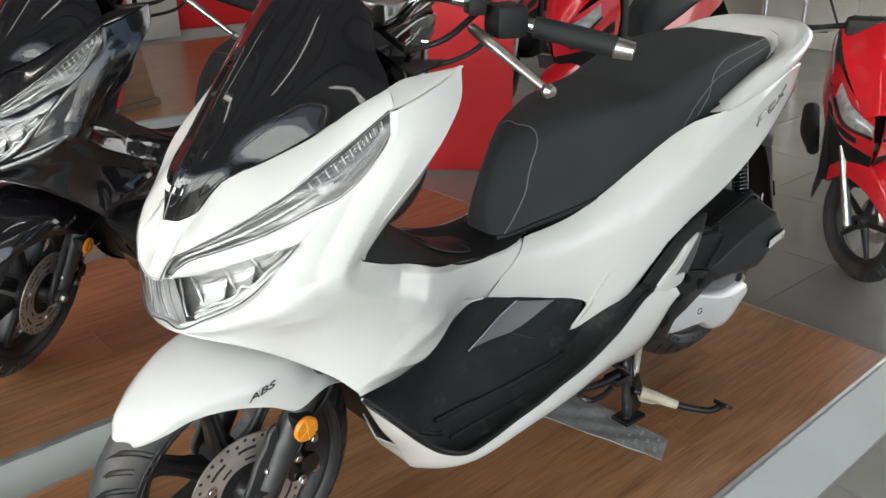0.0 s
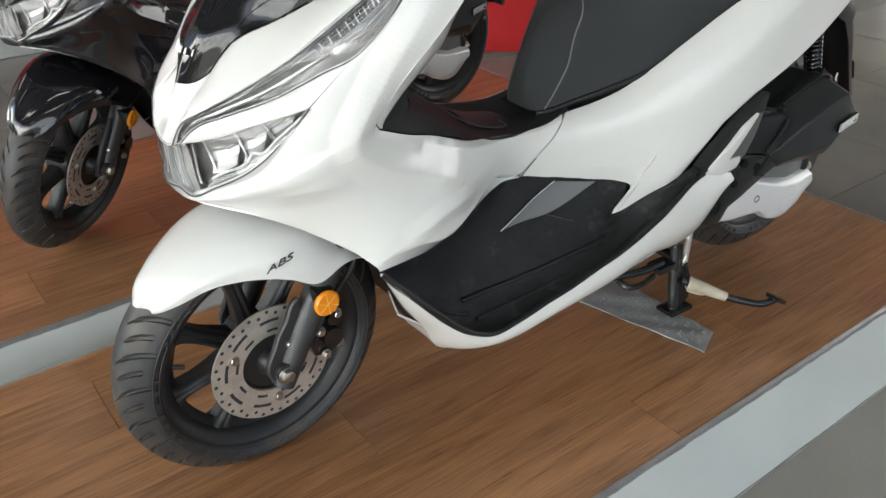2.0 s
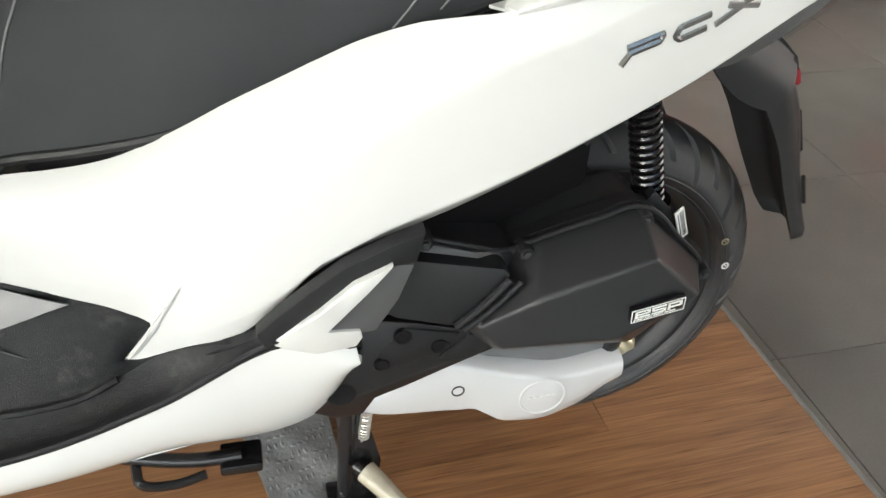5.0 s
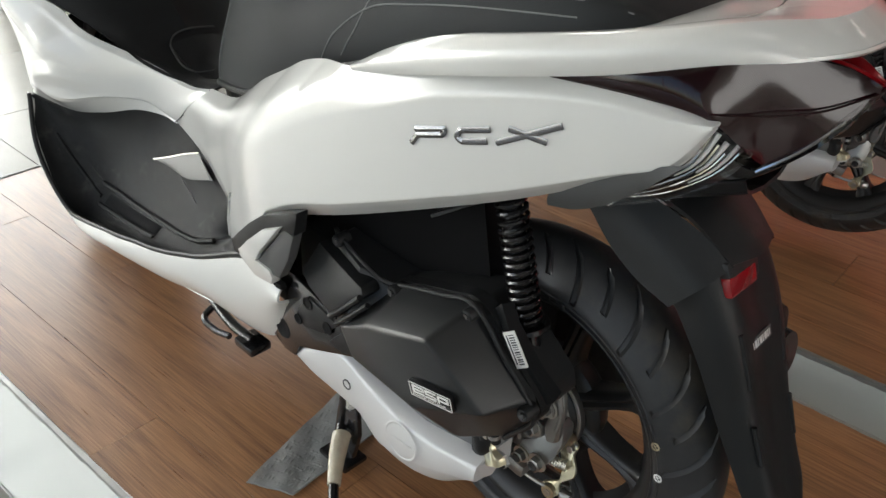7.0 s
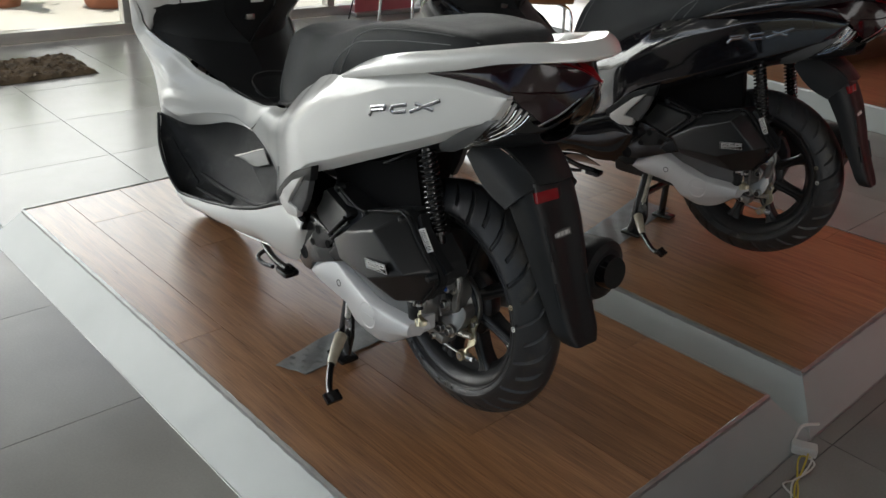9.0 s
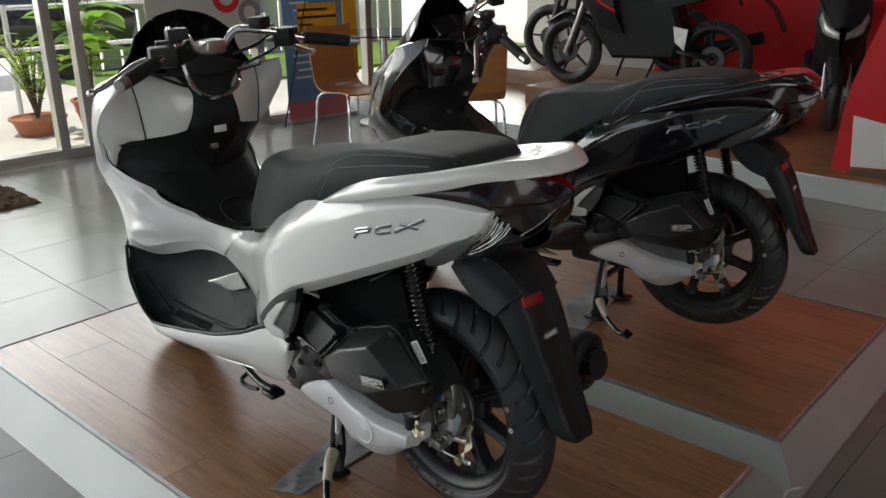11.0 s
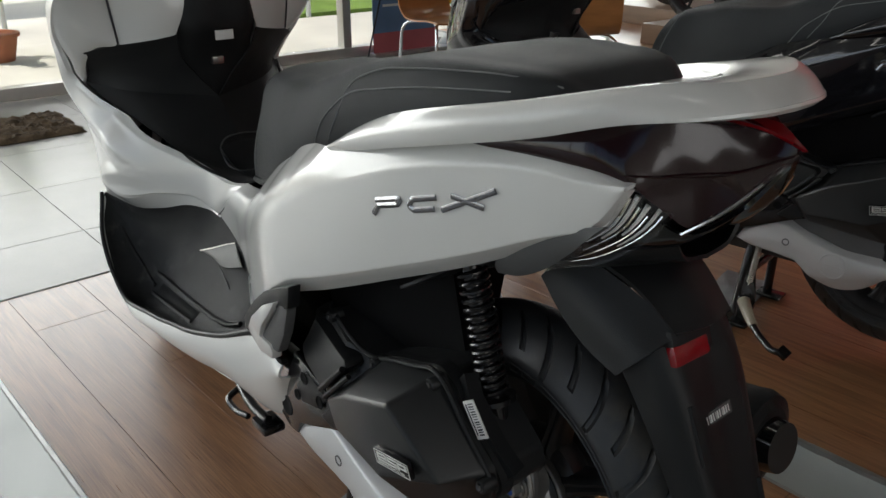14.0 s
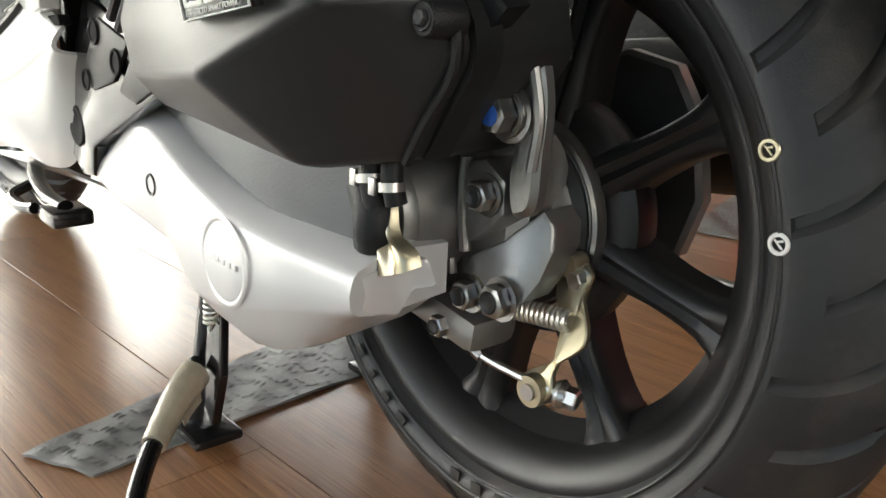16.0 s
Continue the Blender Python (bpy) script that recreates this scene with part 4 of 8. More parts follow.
    for c, x0, x1, r in ((4, .795, .998, .0042), (8, .56, .955, .0045), (10, .50, .99, .0024), (3, 1.0, 1.135, .0040)):
        line = [board[u, c] + (0, 0, .001) for u in range(70) if x0 < board[u, c, 0] < x1]
        both("board_ridge", tube(line, r, 6, 50), FOOT, root)
    lip = [(x, y + 0.002, z + 0.002) for x, y, z in rim_out]
    both("well_rim", tube(lip, 0.0045, 8, 60), SATIN, root)
    both("wall_edge", tube([(x, y + .003, z + .001) for x, y, z in wall_low[3:11]], 0.0045, 6, 60), FOOT, root)
    strip = [(.892, .1215, .386), (.84, .1205, .389), (.789, .1255, .391), (.677, .1335, .429)], [(.892, .1215, .386), (.85, .1145, .403), (.80, .1075, .425), (.757, .1055, .442)]
    both("trim_strip", shell(span(strip[0], strip[1], 20, 8, (0, 0.001, 0)), 0.003, (0, 1, 0)), GREYSTRIP, root, "grey metallic trim strip")
    both("strip_edge", tube([(x, y + .001, z) for x, y, z in strip[1]], .0012, 6, 24), SPRING, root)
    both("well_joint", tube([(.789, .128, .390), (.74, .134, .366), (.70, .142, .347)], 0.0013, 6, 12), DECAL, root)

    rows = [[(1.20, 0, .60), (1.19, .10, .58), (1.17, .170, .53)], [(1.11, 0, .50), (1.12, .10, .48), (1.155, .178, .45)], [(1.09, 0, .36), (1.10, .10, .36), (1.12, .155, .365)], [(1.06, 0, .24), (1.06, .09, .24), (1.075, .135, .285)]]
    P = net(rows, 20, 12)
    P = np.concatenate([(P * (1, -1, 1))[:, :0:-1], P], 1)
    part("wheel_arch", shell(P, .004, (1, 0, 0)), SATIN, root, "black front wheel arch")
    # -- white fin and its black surround behind the foot well --
    fin = [(.350, .519), (.389, .500), (.424, .468), (.462, .435), (.473, .427), (.470, .419), (.460, .413), (.428, .404), (.387, .410), (.380, .424), (.383, .436), (.416, .438), (.398, .462), (.375, .488)]
    both("white_fin", solid([(x, .222 + .010 * min(1, max(0, (z - .40) / .06)) - .006 * max(0, (x - .43) / .04), z) for x, z in fin], (0, -.016, 0), .0022), FINWHITE, root, "white pointed fin")
    sur = [(.318, .552), (.352, .538), (.397, .516), (.433, .488), (.465, .459), (.488, .436), (.480, .418), (.462, .424), (.420, .458), (.385, .490), (.345, .512), (.326, .515)]
    both("fin_surround", solid([(x, .224 - .004 * max(0, (x - .43) / .05), z) for x, z in sur], (0, -.020, 0), .003), SATIN, root, "black fin surround")
    back = [(.350, .516), (.328, .513), (.343, .470), (.366, .430), (.384, .428), (.420, .432), (.382, .478)]
    both("fin_backing", solid([(x, .224, z) for x, z in back], (0, -.016, 0), .003), GREYDARK, root, "dark grey fin insert")
    slot = [(.476, .416), (.430, .402), (.384, .406), (.380, .398), (.430, .392), (.478, .404)]
    both("fin_slot", solid([(x, .212, z) for x, z in slot], (0, -.010, 0), .001), PIT, root)

    # -- nose: centre cover, daytime lamps, headlamp, screen --
    drl_up = [(1.138, .250, .911), (1.200, .228, .863), (1.282, .196, .803), (1.337, .145, .757), (1.385, .098, .722), (1.406, .068, .702), (1.414, .054, .682), (1.419, .044, .664)]
    drl_low = [(1.142, .257, .880), (1.178, .255, .838), (1.220, .238, .798), (1.247, .222, .785), (1.304, .172, .746), (1.361, .122, .718), (1.391, .088, .700), (1.403, .075, .687), (1.413, .062, .669)]
    scr = [(1.110, .206, .930), (1.147, .182, .908), (1.200, .158, .870), (1.262, .112, .831), (1.318, .078, .802), (1.352, .054, .758), (1.374, .027, .741), (1.386, .0, .738)]
    # flat centre facet between two creases, and the cheeks up to the lamps
    crease = [(1.350, .056, .756), (1.368, .058, .742), (1.386, .061, .724), (1.406, .067, .703)]
    tip = [(1.406, .067, .703), (1.414, .054, .683), (1.4185, .045, .665), (1.421, .030, .659), (1.423, 0, .657)]
    P = span(scr[4:5] + scr[5:], [(1.340, .060, .765)] + crease[1:] + tip[1:], 40, 12, (-.002, 0, -.001))
    both("nose_facet", shell(P, .0035, (1, .2, .5)), PEARL, root, "pearl white nose facet")
    P = span(scr[:6], [(1.132, .251, .914), (1.180, .235, .881), (1.230, .217, .846), (1.282, .196, .806), (1.337, .145, .760), (1.385, .098, .724), (1.406, .067, .703)], 44, 14, (0.001, 0.004, 0.003))
    both("nose_cover", shell(P, 0.0035, (1, 0.3, 0.6)), PEARL, root, "pearl white nose cover")
    P = span([(1.110, .206, .930), (1.090, .205, .937), (1.040, .215, .944), (.998, .238, .952)], [(1.134, .252, .913), (1.120, .254, .916), (1.060, .252, .934), (.998, .240, .951)], 20, 6, (0, .002, .003))
    both("wing_top", shell(P, .0035, (0, .3, 1)), PEARL, root, "white top of the fairing wing")
    P = span(drl_up, drl_low, 48, 11, (0.002, 0.003, 0.002))
    both("turn_lamp", shell(P, 0.003, (0.6, 1, 0.3)), LENS, root, "clear indicator lens")
    n = np.array((-0.016, -0.012, -0.002))
    for e in (drl_up, drl_low):
        both("lamp_wall", shell(span(e, np.array(e) + n * 1.05, 48, 5), .0015, (.6, .6, -1)), LAMPWALL, root, "chromed lamp wall")
    both("lamp_tray", shell(span(np.array(drl_up) + n, np.array(drl_low) + n, 48, 9, tuple(n * 0.3)), 0.002, (0.6, 1, 0.3)), LAMPIN, root, "bright ribbed lamp reflector")
    A, B = curve(drl_up, 120), curve(drl_low, 120)
    for k in range(9):
        f = .10 + .085 * k
        line = [A[i] * (1 - f) + B[i] * f + n * .82 for i in range(8 + 2 * abs(k - 4), 46 - 2 * k, 2)]
        both("reflector_flute", tube(line, 0.0014, 5, 30), CHROME if k % 2 else LAMPIN, root)
    for i in range(6, 46, 2):
        both("reflector_rib", tube([A[i] * .92 + B[i] * .08 + n * 0.7, A[i] * .66 + B[i] * .34 + n * 0.7], 0.0011, 5, 4), LABEL if i % 4 else DARKCHROME, root)
    both("lamp_mask", tube([A[i] * .80 + B[i] * .20 + n * .6 for i in range(44, 118, 3)], 0.0024, 6, 40), LAMPDARK, root)
    both("light_bar", tube([A[i] * .45 + B[i] * .55 + n * 0.35 for i in range(40, 118, 3)], 0.0030, 6, 40), LAMPIN, root)
    for e, r in ((drl_up, .0010), (drl_low, .0007)):
        both("lamp_edge", tube([(x + 0.001, y + 0.001, z) for x, y, z in e], r, 6, 40), GREYDARK, root)
    # white blade between the two lamps
    hl_up = [(1.278, .214, .737), (1.330, .164, .712), (1.364, .124, .692), (1.394, .086, .677), (1.411, .064, .671)]
    blade_up = [(1.220, .238, .796)] + [(x, y, z - .002) for x, y, z in drl_low[3:8]] + [(1.411, .064, .672)]
    both("lamp_blade", shell(span(blade_up, hl_up, 34, 9, (0.002, 0.002, 0)), 0.005, (0.7, 1, 0)), PEARL, root, "white blade between the lamps")
    hl_low = [(1.273, .214, .738), (1.299, .190, .698), (1.332, .171, .662), (1.347, .156, .646), (1.385, .106, .612), (1.411, .068, .592), (1.419, .042, .598), (1.423, .024, .596), (1.426, .0, .593)]
    hl_top = [(1.278, .214, .740), (1.330, .165, .713), (1.364, .125, .693), (1.394, .087, .678), (1.412, .062, .671), (1.419, .042, .664), (1.422, .024, .659), (1.424, 0, .658)]
    P = tapered(hl_top[::-1], hl_low[::-1], 48, 10, (0.003, 0.003, 0), .25)
    both("headlamp_lens", shell(P, 0.003, (1, 0.7, 0)), LENS, root, "clear headlamp lens")
    n = np.array((-0.024, -0.014, 0.0))
    for e in (hl_top, hl_low):
        both("lamp_wall", shell(span(e, np.array(e) + n * 1.3, 48, 5), .0015, (.6, .6, -1)), LAMPWALL, root, "chromed lamp wall")
    both("headlamp_bowl", shell(span(np.array(hl_top) + n + (0, 0, -.003), np.array(hl_low) + n + (0, 0, .004), 48, 10, (-0.006, -0.004, 0)), 0.002, (1, 0.7, 0)), LAMPIN, root, "bright headlamp reflector")
    A, B = curve(hl_top, 100), curve(hl_low, 100)

    def in_lamp(i, f, deep):
        return A[i] * (1 - f) + B[i] * f + n * deep

    # stepped light guide over bands of bright trim, then three cut reflector bays
    for f, deep, r, m in ((.985, .25, .0022, LAMPDARK), (.93, .40, .0026, LAMPIN), (.88, .45, .0018, DARKCHROME), (.83, .5, .0022, LAMPIN)):
        both("lamp_trim", tube([in_lamp(i, f, deep) for i in range(3, 72, 3)], r, 6, 44), m, root)
    both("light_guide", tube([in_lamp(8, .74, .4), in_lamp(24, .74, .4), in_lamp(36, .76, .4), in_lamp(39, .66, .4), in_lamp(43, .77, .4), in_lamp(60, .80, .4), in_lamp(66, .82, .4)], 0.0020, 6, 70), LABEL, root, "white stepped light guide")
    both("guide_shade", shell(span([in_lamp(i, .80, .55) for i in (42, 50, 58, 64)], [in_lamp(i, .90, .55) for i in (44, 50, 58, 63)], 14, 4), .001, (1, .7, 0)), PIT, root)
    for i0, i1 in ((14, 29), (31, 46), (48, 66)):
        for k, (f0, f1, d0, d1) in enumerate(((.06, .34, .55, .95), (.34, .52, .95, .80), (.52, .74, .80, .50))):
            both("bay_facet", shell(span([in_lamp(i0 + k, f0, d0), in_lamp((i0 + i1) // 2, f0 + .03, d0), in_lamp(i1, f0, d0)], [in_lamp(i0 + k + 1, f1, d1), in_lamp((i0 + i1) // 2, f1 + .03, d1), in_lamp(i1, f1, d1)], 10, 5), .001, (1, .7, 0)), (LAMPIN, LAMPWALL, LAMPIN)[k], root)
        both("bay_line", tube([in_lamp(i0 + 2, .30, .8), in_lamp((i0 + i1) // 2, .34, .8), in_lamp(i1 - 2, .30, .8)], .0013, 5, 10), CHROME, root)
        both("bay_wall", tube([in_lamp(i1 + 1, .04, .6), in_lamp(i1, .40, .7), in_lamp(i1 - 2, .72, .6)], .0026, 6, 10), LAMPDARK, root)
    both("nose_shade", tube([in_lamp(72, .06, .4), in_lamp(73, .3, .45), in_lamp(74, .6, .45), in_lamp(73, .84, .4)], .0022, 6, 14), LAMPDARK, root, "grey divider beside the nose")
    both("nose_reflector", shell(span([in_lamp(i, .03, 0) - np.array((.006, 0, 0)) for i in (75, 84, 92, 99)], [in_lamp(i, .97, 0) - np.array((.006, 0, 0)) for i in (74, 84, 92, 99)], 20, 8), .001, (1, .3, 0)), LAMPIN, root, "bright reflector in the nose")
    for k in range(5):
        both("nose_facet_rib", tube([in_lamp(79 + 4 * k, .06, .2), in_lamp(80 + 4 * k, .5, .22), in_lamp(77 + 4 * k, .94, .2)], .0014, 5, 8), (LAMPIN, LAMPWALL, CHROME)[k % 3], root)
    both("lamp_edge", tube([(x + 0.002, y + 0.001, z - 0.001) for x, y, z in hl_low], 0.0013, 6, 50), GREYDARK, root)
    # chin under the headlamp
    P = span([(1.273, .213, .735), (1.332, .170, .659), (1.347, .155, .643), (1.385, .105, .609), (1.411, .067, .589), (1.420, .040, .594), (1.427, 0, .590)], [(1.27, .203, .72), (1.328, .166, .645), (1.345, .150, .630), (1.383, .100, .596), (1.405, .064, .578), (1.413, .04, .576), (1.418, 0, .574)], 34, 6)
    both("chin", shell(P, 0.003, (1, 0.5, -0.2)), PEARL, root)
    P = span([(1.418, 0, .574), (1.405, .066, .578), (1.325, .134, .553), (1.262, .158, .516)], [(1.36, 0, .555), (1.33, .05, .552), (1.27, .08, .53), (1.22, .10, .505)], 20, 6)
    both("chin_underside", shell(P, 0.003, (0, 0, -1)), PEARL, root)
    # screen
    rows = [[(1.387, 0, .739), (1.376, .026, .742), (1.353, .053, .759)],
            [(1.360, 0, .800), (1.352, .044, .800), (1.319, .078, .805)],
            [(1.318, 0, .858), (1.306, .062, .848), (1.262, .113, .834)],
            [(1.268, 0, .925), (1.252, .085, .903), (1.196, .160, .876)],
            [(1.220, 0, .985), (1.200, .10, .960), (1.108, .206, .934)],
            [(1.165, 0, 1.045), (1.150, .10, 1.020), (1.103, .168, .980)],
            [(1.118, 0, 1.095), (1.110, .085, 1.075), (1.095, .150, 1.030)]]
    P = net(rows, 40, 12)
    P = np.concatenate([(P * (1, -1, 1))[:, :0:-1], P], 1)
    part("screen", shell(P, 0.004, (1, 0, 0.6)), SMOKE, root, "dark smoked wind screen")
    for k in range(5):
        y = .030 - .015 * k
        q = box((-.0010, -.0040, -.0050), (.0010, .0040, .0050), .0004)
        part("emblem", q.moved(Matrix.Translation((1.3705 - 9.0 * y * y, y, .785)) @ Matrix.Rotation(radians(-28), 4, "Y") @ Matrix.Rotation(-y * 14, 4, "Z")), LABEL, root, "small pale bar of an emblem")

    # -- inner leg shield, dash and tunnel --
    edge = [(1.000, .238, .948), (1.006, .246, .916), (1.046, .266, .872), (1.092, .271, .828), (1.143, .257, .773), (1.172, .232, .722), (1.182, .224, .698), (1.174, .216, .686)]
    inner = [(1.065, .192, .934), (1.055, .190, .900), (1.045, .187, .865), (1.045, .181, .810), (1.046, .177, .772), (1.082, .206, .763), (1.135, .215, .728), (1.176, .208, .683)]
    both("inner_panel", shell(span(edge, inner, 40, 10, (-0.006, 0.004, 0.0)), 0.003, (-1, 0, 0)), PEARL, root, "white inner leg shield")
    P = span([(1.065, .192, .934), (1.047, .187, .870), (1.044, .182, .820), (1.046, .176, .770)], [(1.010, .06, .940), (.980, .06, .88), (.975, .07, .83), (.988, .084, .787)], 20, 8, (-0.012, 0, 0))
    both("glove_lid", shell(P, 0.004, (-1, 0, 0)), PEARL, root, "light grey glove box lid")
    both("lid_joint", tube([(1.064, .192, .934), (1.045, .187, .870), (1.042, .182, .820), (1.044, .176, .772)], 0.0022, 6, 18), DECAL, root)
    rows = [[(.985, 0, .985), (.988, .07, .965), (1.00, .12, .950)], [(.965, 0, .90), (.970, .050, .90), (.992, .070, .90)], [(.958, 0, .80), (.963, .055, .80), (1.000, .086, .80)],
            [(.982, 0, .765), (.990, .05, .765), (1.008, .078, .765)], [(1.014, 0, .712), (1.024, .05, .708), (1.04, .085, .704)], [(1.03, 0, .650), (1.045, .06, .645), (1.065, .085, .640)]]
    P = net(rows, 24, 10)
    P = np.concatenate([(P * (1, -1, 1))[:, :0:-1], P], 1)
    part("steering_column_cover", shell(P, 0.004, (-1, 0, 0)), MATTE, root, "black plastic column cover")
    rows = [[(1.112, .223, .751), (1.046, .177, .770), (1.015, .138, .777), (.985, .082, .788)], [(1.137, .215, .728), (1.088, .172, .734), (1.045, .125, .740), (1.004, .074, .748)],
            [(1.160, .206, .704), (1.105, .166, .700), (1.060, .110, .698), (1.018, .040, .702)], [(1.178, .209, .684), (1.090, .150, .668), (1.050, .075, .660), (1.012, 0, .655)]]
    both("knee_panel", shell(net(rows, 18, 26), 0.003, (-1, 0.2, 0.4)), MATTE, root, "black plastic leg shield")
    rows = [[(1.178, .212, .686), (1.115, .192, .655), (1.056, .166, .630), (.976, .134, .594), (.889, .112, .564), (.824, .096, .553), (.768, .088, .553), (.722, .082, .562)],
            [(1.09, .150, .672), (1.04, .135, .640), (.99, .118, .610), (.93, .095, .578), (.87, .078, .556), (.81, .065, .550), (.76, .06, .555), (.70, .06, .575)],
            [(1.012, 0, .655), (.985, 0, .634), (.95, 0, .606), (.908, 0, .575), (.86, 0, .552), (.80, 0, .540), (.75, 0, .543), (.70, 0, .57)]]
    P = net(rows, 18, 40)
    both("tunnel_cover", shell(P, 0.003, (0, 0.3, 1)), MATTE, root, "black tunnel cover")
    part("tunnel_lid", shell(net([[(.915, -.05, .580), (.915, 0, .586), (.915, .05, .580)], [(.86, -.05, .557), (.86, 0, .562), (.86, .05, .557)], [(.80, -.045, .545), (.80, 0, .549), (.80, .045, .545)]], 14, 14), 0.008, (0, 0, 1)), SATIN, root, "black fuel filler lid")
    part("lid_seam", tube([(.928, -.05, .5905), (.932, .0, .5945), (.930, .030, .5900), (.918, .046, .5815), (.885, .056, .5665), (.845, .060, .5570), (.828, .050, .5530), (.822, .02, .5515)], .0016, 6, 40), GREYDARK, root)
    part("hanger", box((.996, -.012, .722), (1.012, .012, .737), 0.003), STEEL, root)
    part("sticker", box((.9545, -.018, .775), (.960, .018, .793), 0.001), LABEL, root, "small white sticker")

    # -- handlebar --
    def steer(g):
        return g.moved(STEER)

    bar = part("handlebar", steer(tube([(.80, .365, .978), (.86, .24, 1.000), (.905, .14, 1.030), (.955, .075, 1.035), (.975, .045, 1.0), (.985, .0, .985), (.975, -.045, 1.0), (.955, -.075, 1.035), (.905, -.14, 1.030), (.86, -.24, 1.000), (.80, -.365, .978)], 0.011, 12, 70)), CHROME, root, "chromed tubular handlebar")
    for s in (1, -1):
        part("grip", steer(tube([(.862, s * .236, 1.001), (.83, s * .300, .990), (.805, s * .352, .980)], [.0165, .0175, .0165], 14, 20)), MATTE, bar, "black rubber grip")
        part("bar_end", steer(tube([(.806, s * .350, .980), (.793, s * .376, .976)], [.0165, .0135], 14, 6)), STEEL, bar, "steel bar end")
        g = box((-.026, -.03, -.028), (.026, .034, .022), .009).moved(Matrix.Translation((.886, s * .195, 1.012)) @ Matrix.Rotation(radians(-24 * s), 4, "Z"))
        part("switch_box", steer(g), SATIN, bar, "black switch housing")
        g = box((-.014, -.02, -.012), (.014, .02, .012), .004).moved(Matrix.Translation((.925, s * .165, 1.030)) @ Matrix.Rotation(radians(-30 * s), 4, "Z"))
        part("lever_bracket", steer(g), SATIN, bar)
        g = box((-.020, -.026, -.012), (.020, .026, .016), .004).moved(Matrix.Translation((.915, s * .130, 1.052)) @ Matrix.Rotation(radians(-20 * s), 4, "Z"))
        part("fluid_reservoir", steer(g), SATIN, bar, "black brake fluid reservoir")
        part("mirror_boss", steer(tube([(.915, s * .150, 1.04), (.917, s * .150, 1.075)], .007, 10, 4)), CHROME, bar)
        lv = tube([(.945, s * .180, 1.000), (.958, s * .225, .990), (.960, s * .275, .970), (.962, s * .325, .950), (.964, s * .348, .942)], [.008, .0095, .008, .007, .006], 10, 40)
        part("brake_lever", steer(lv), STEEL, bar, "polished brake lever")
        part("lever_ball", steer(lathe([(0, -.011), (.007, -.009), (.011, 0), (.007, .009), (0, .011)], 14).moved(Matrix.Translation((.965, s * .355, .940)))), STEEL, bar)
        part("cable", steer(tube([(.91, s * .16, 1.02), (.985, s * .16, .985), (1.03, s * .10, .955), (1.02, s * .05, .90)], .005, 8, 30)), SATIN, bar)
        part("cable", steer(tube([(.90, s * .20, 1.0), (.96, s * .19, .965), (1.0, s * .13, .935), (1.0, s * .06, .90)], .004, 8, 30)), SATIN, bar)
    g = Geo()
    box((.935, -.030, .985), (.995, .030, 1.022), .008, g)
    part("bar_clamp", steer(g), STEEL, bar, "bright handlebar clamp")
    dash = part("instrument_panel", shell(net([[(1.02, -.13, .955), (1.005, 0, .955), (1.02, .13, .955)], [(1.075, -.125, 1.0), (1.075, 0, 1.015), (1.075, .125, 1.0)]], 10, 24), .02, (-1, 0, .5)), GLOSSBLK, root, "glossy black instrument panel")
    part("dash_trim", tube([(.975, -.085, .94), (.962, -.075, .905), (.950, -.035, .880), (.945, .010, .872), (.948, .05, .885), (.952, .080, .925), (.955, .090, .965)], .006, 8, 48), CHROME, root, "chrome dash trim")
    rows = [[(1.06, -.20, .945), (1.03, -.1, .94), (1.02, 0, .94), (1.03, .1, .94), (1.06, .20, .945)], [(.962, -.15, .945), (.955, -.08, .935), (.95, 0, .925), (.955, .08, .935), (.962, .15, .945)]]
    part("dash_cowl", shell(net(rows, 8, 30), .004, (0, 0, 1)), MATTE, root, "black plastic dash cowl")

    # -- seat --
    sec = [(.764, .600, .562, .034), (.754, .645, .562, .050), (.735, .698, .566, .062), (.698, .742, .577, .076), (.63, .774, .596, .102), (.54, .794, .624, .127), (.46, .799, .665, .143), (.385, .806, .699, .151),
           (.325, .826, .725, .156), (.26, .848, .751, .158), (.165, .866, .778, .152), (.06, .872, .800, .138), (-.02, .868, .815, .112), (-.055, .850, .822, .080)]
    rows = []
    for x, top_z, low_z, w in sec:
        h = top_z - low_z
        # upright flanks along the bench, leaning in towards the nose
        k = min(1.0, max(0.0, (x - .50) / .17))
        half = [(w, 0), (w * (1.03 - .04 * k), .28), (w * (1.0 - .16 * k), .66), (w * (.90 - .24 * k), .92), (w * (.55 - .17 * k), .99)]
        rows.append([(x, -y, low_z + h * f) for y, f in half] + [(x, 0, low_z + h)] + [(x, y, low_z + h * f) for y, f in half[::-1]])
    def nosed(P):
        # the nose narrows ahead of its seam
        ahead = np.maximum(0, P[..., 0] - np.interp(P[..., 2], (.56, .64, .70, .745, .79), (.750, .706, .680, .655, .61)))
        P[..., 1] *= 1 - np.minimum(.60, ahead * 11) * np.clip((.79 - P[..., 2]) / .05, 0, 1)
        return P

    P = nosed(net(rows, 110, 60))
    g = Geo().grid(P)
    g.ngon(P[0]).ngon(P[-1])
    seat = part("seat", fix_normals(g), VINYL, root, "black vinyl seat with stitched seams")
    P, fine = nosed(net(rows, 60, 40)), nosed(net(rows, 300, 160)).reshape(-1, 3)
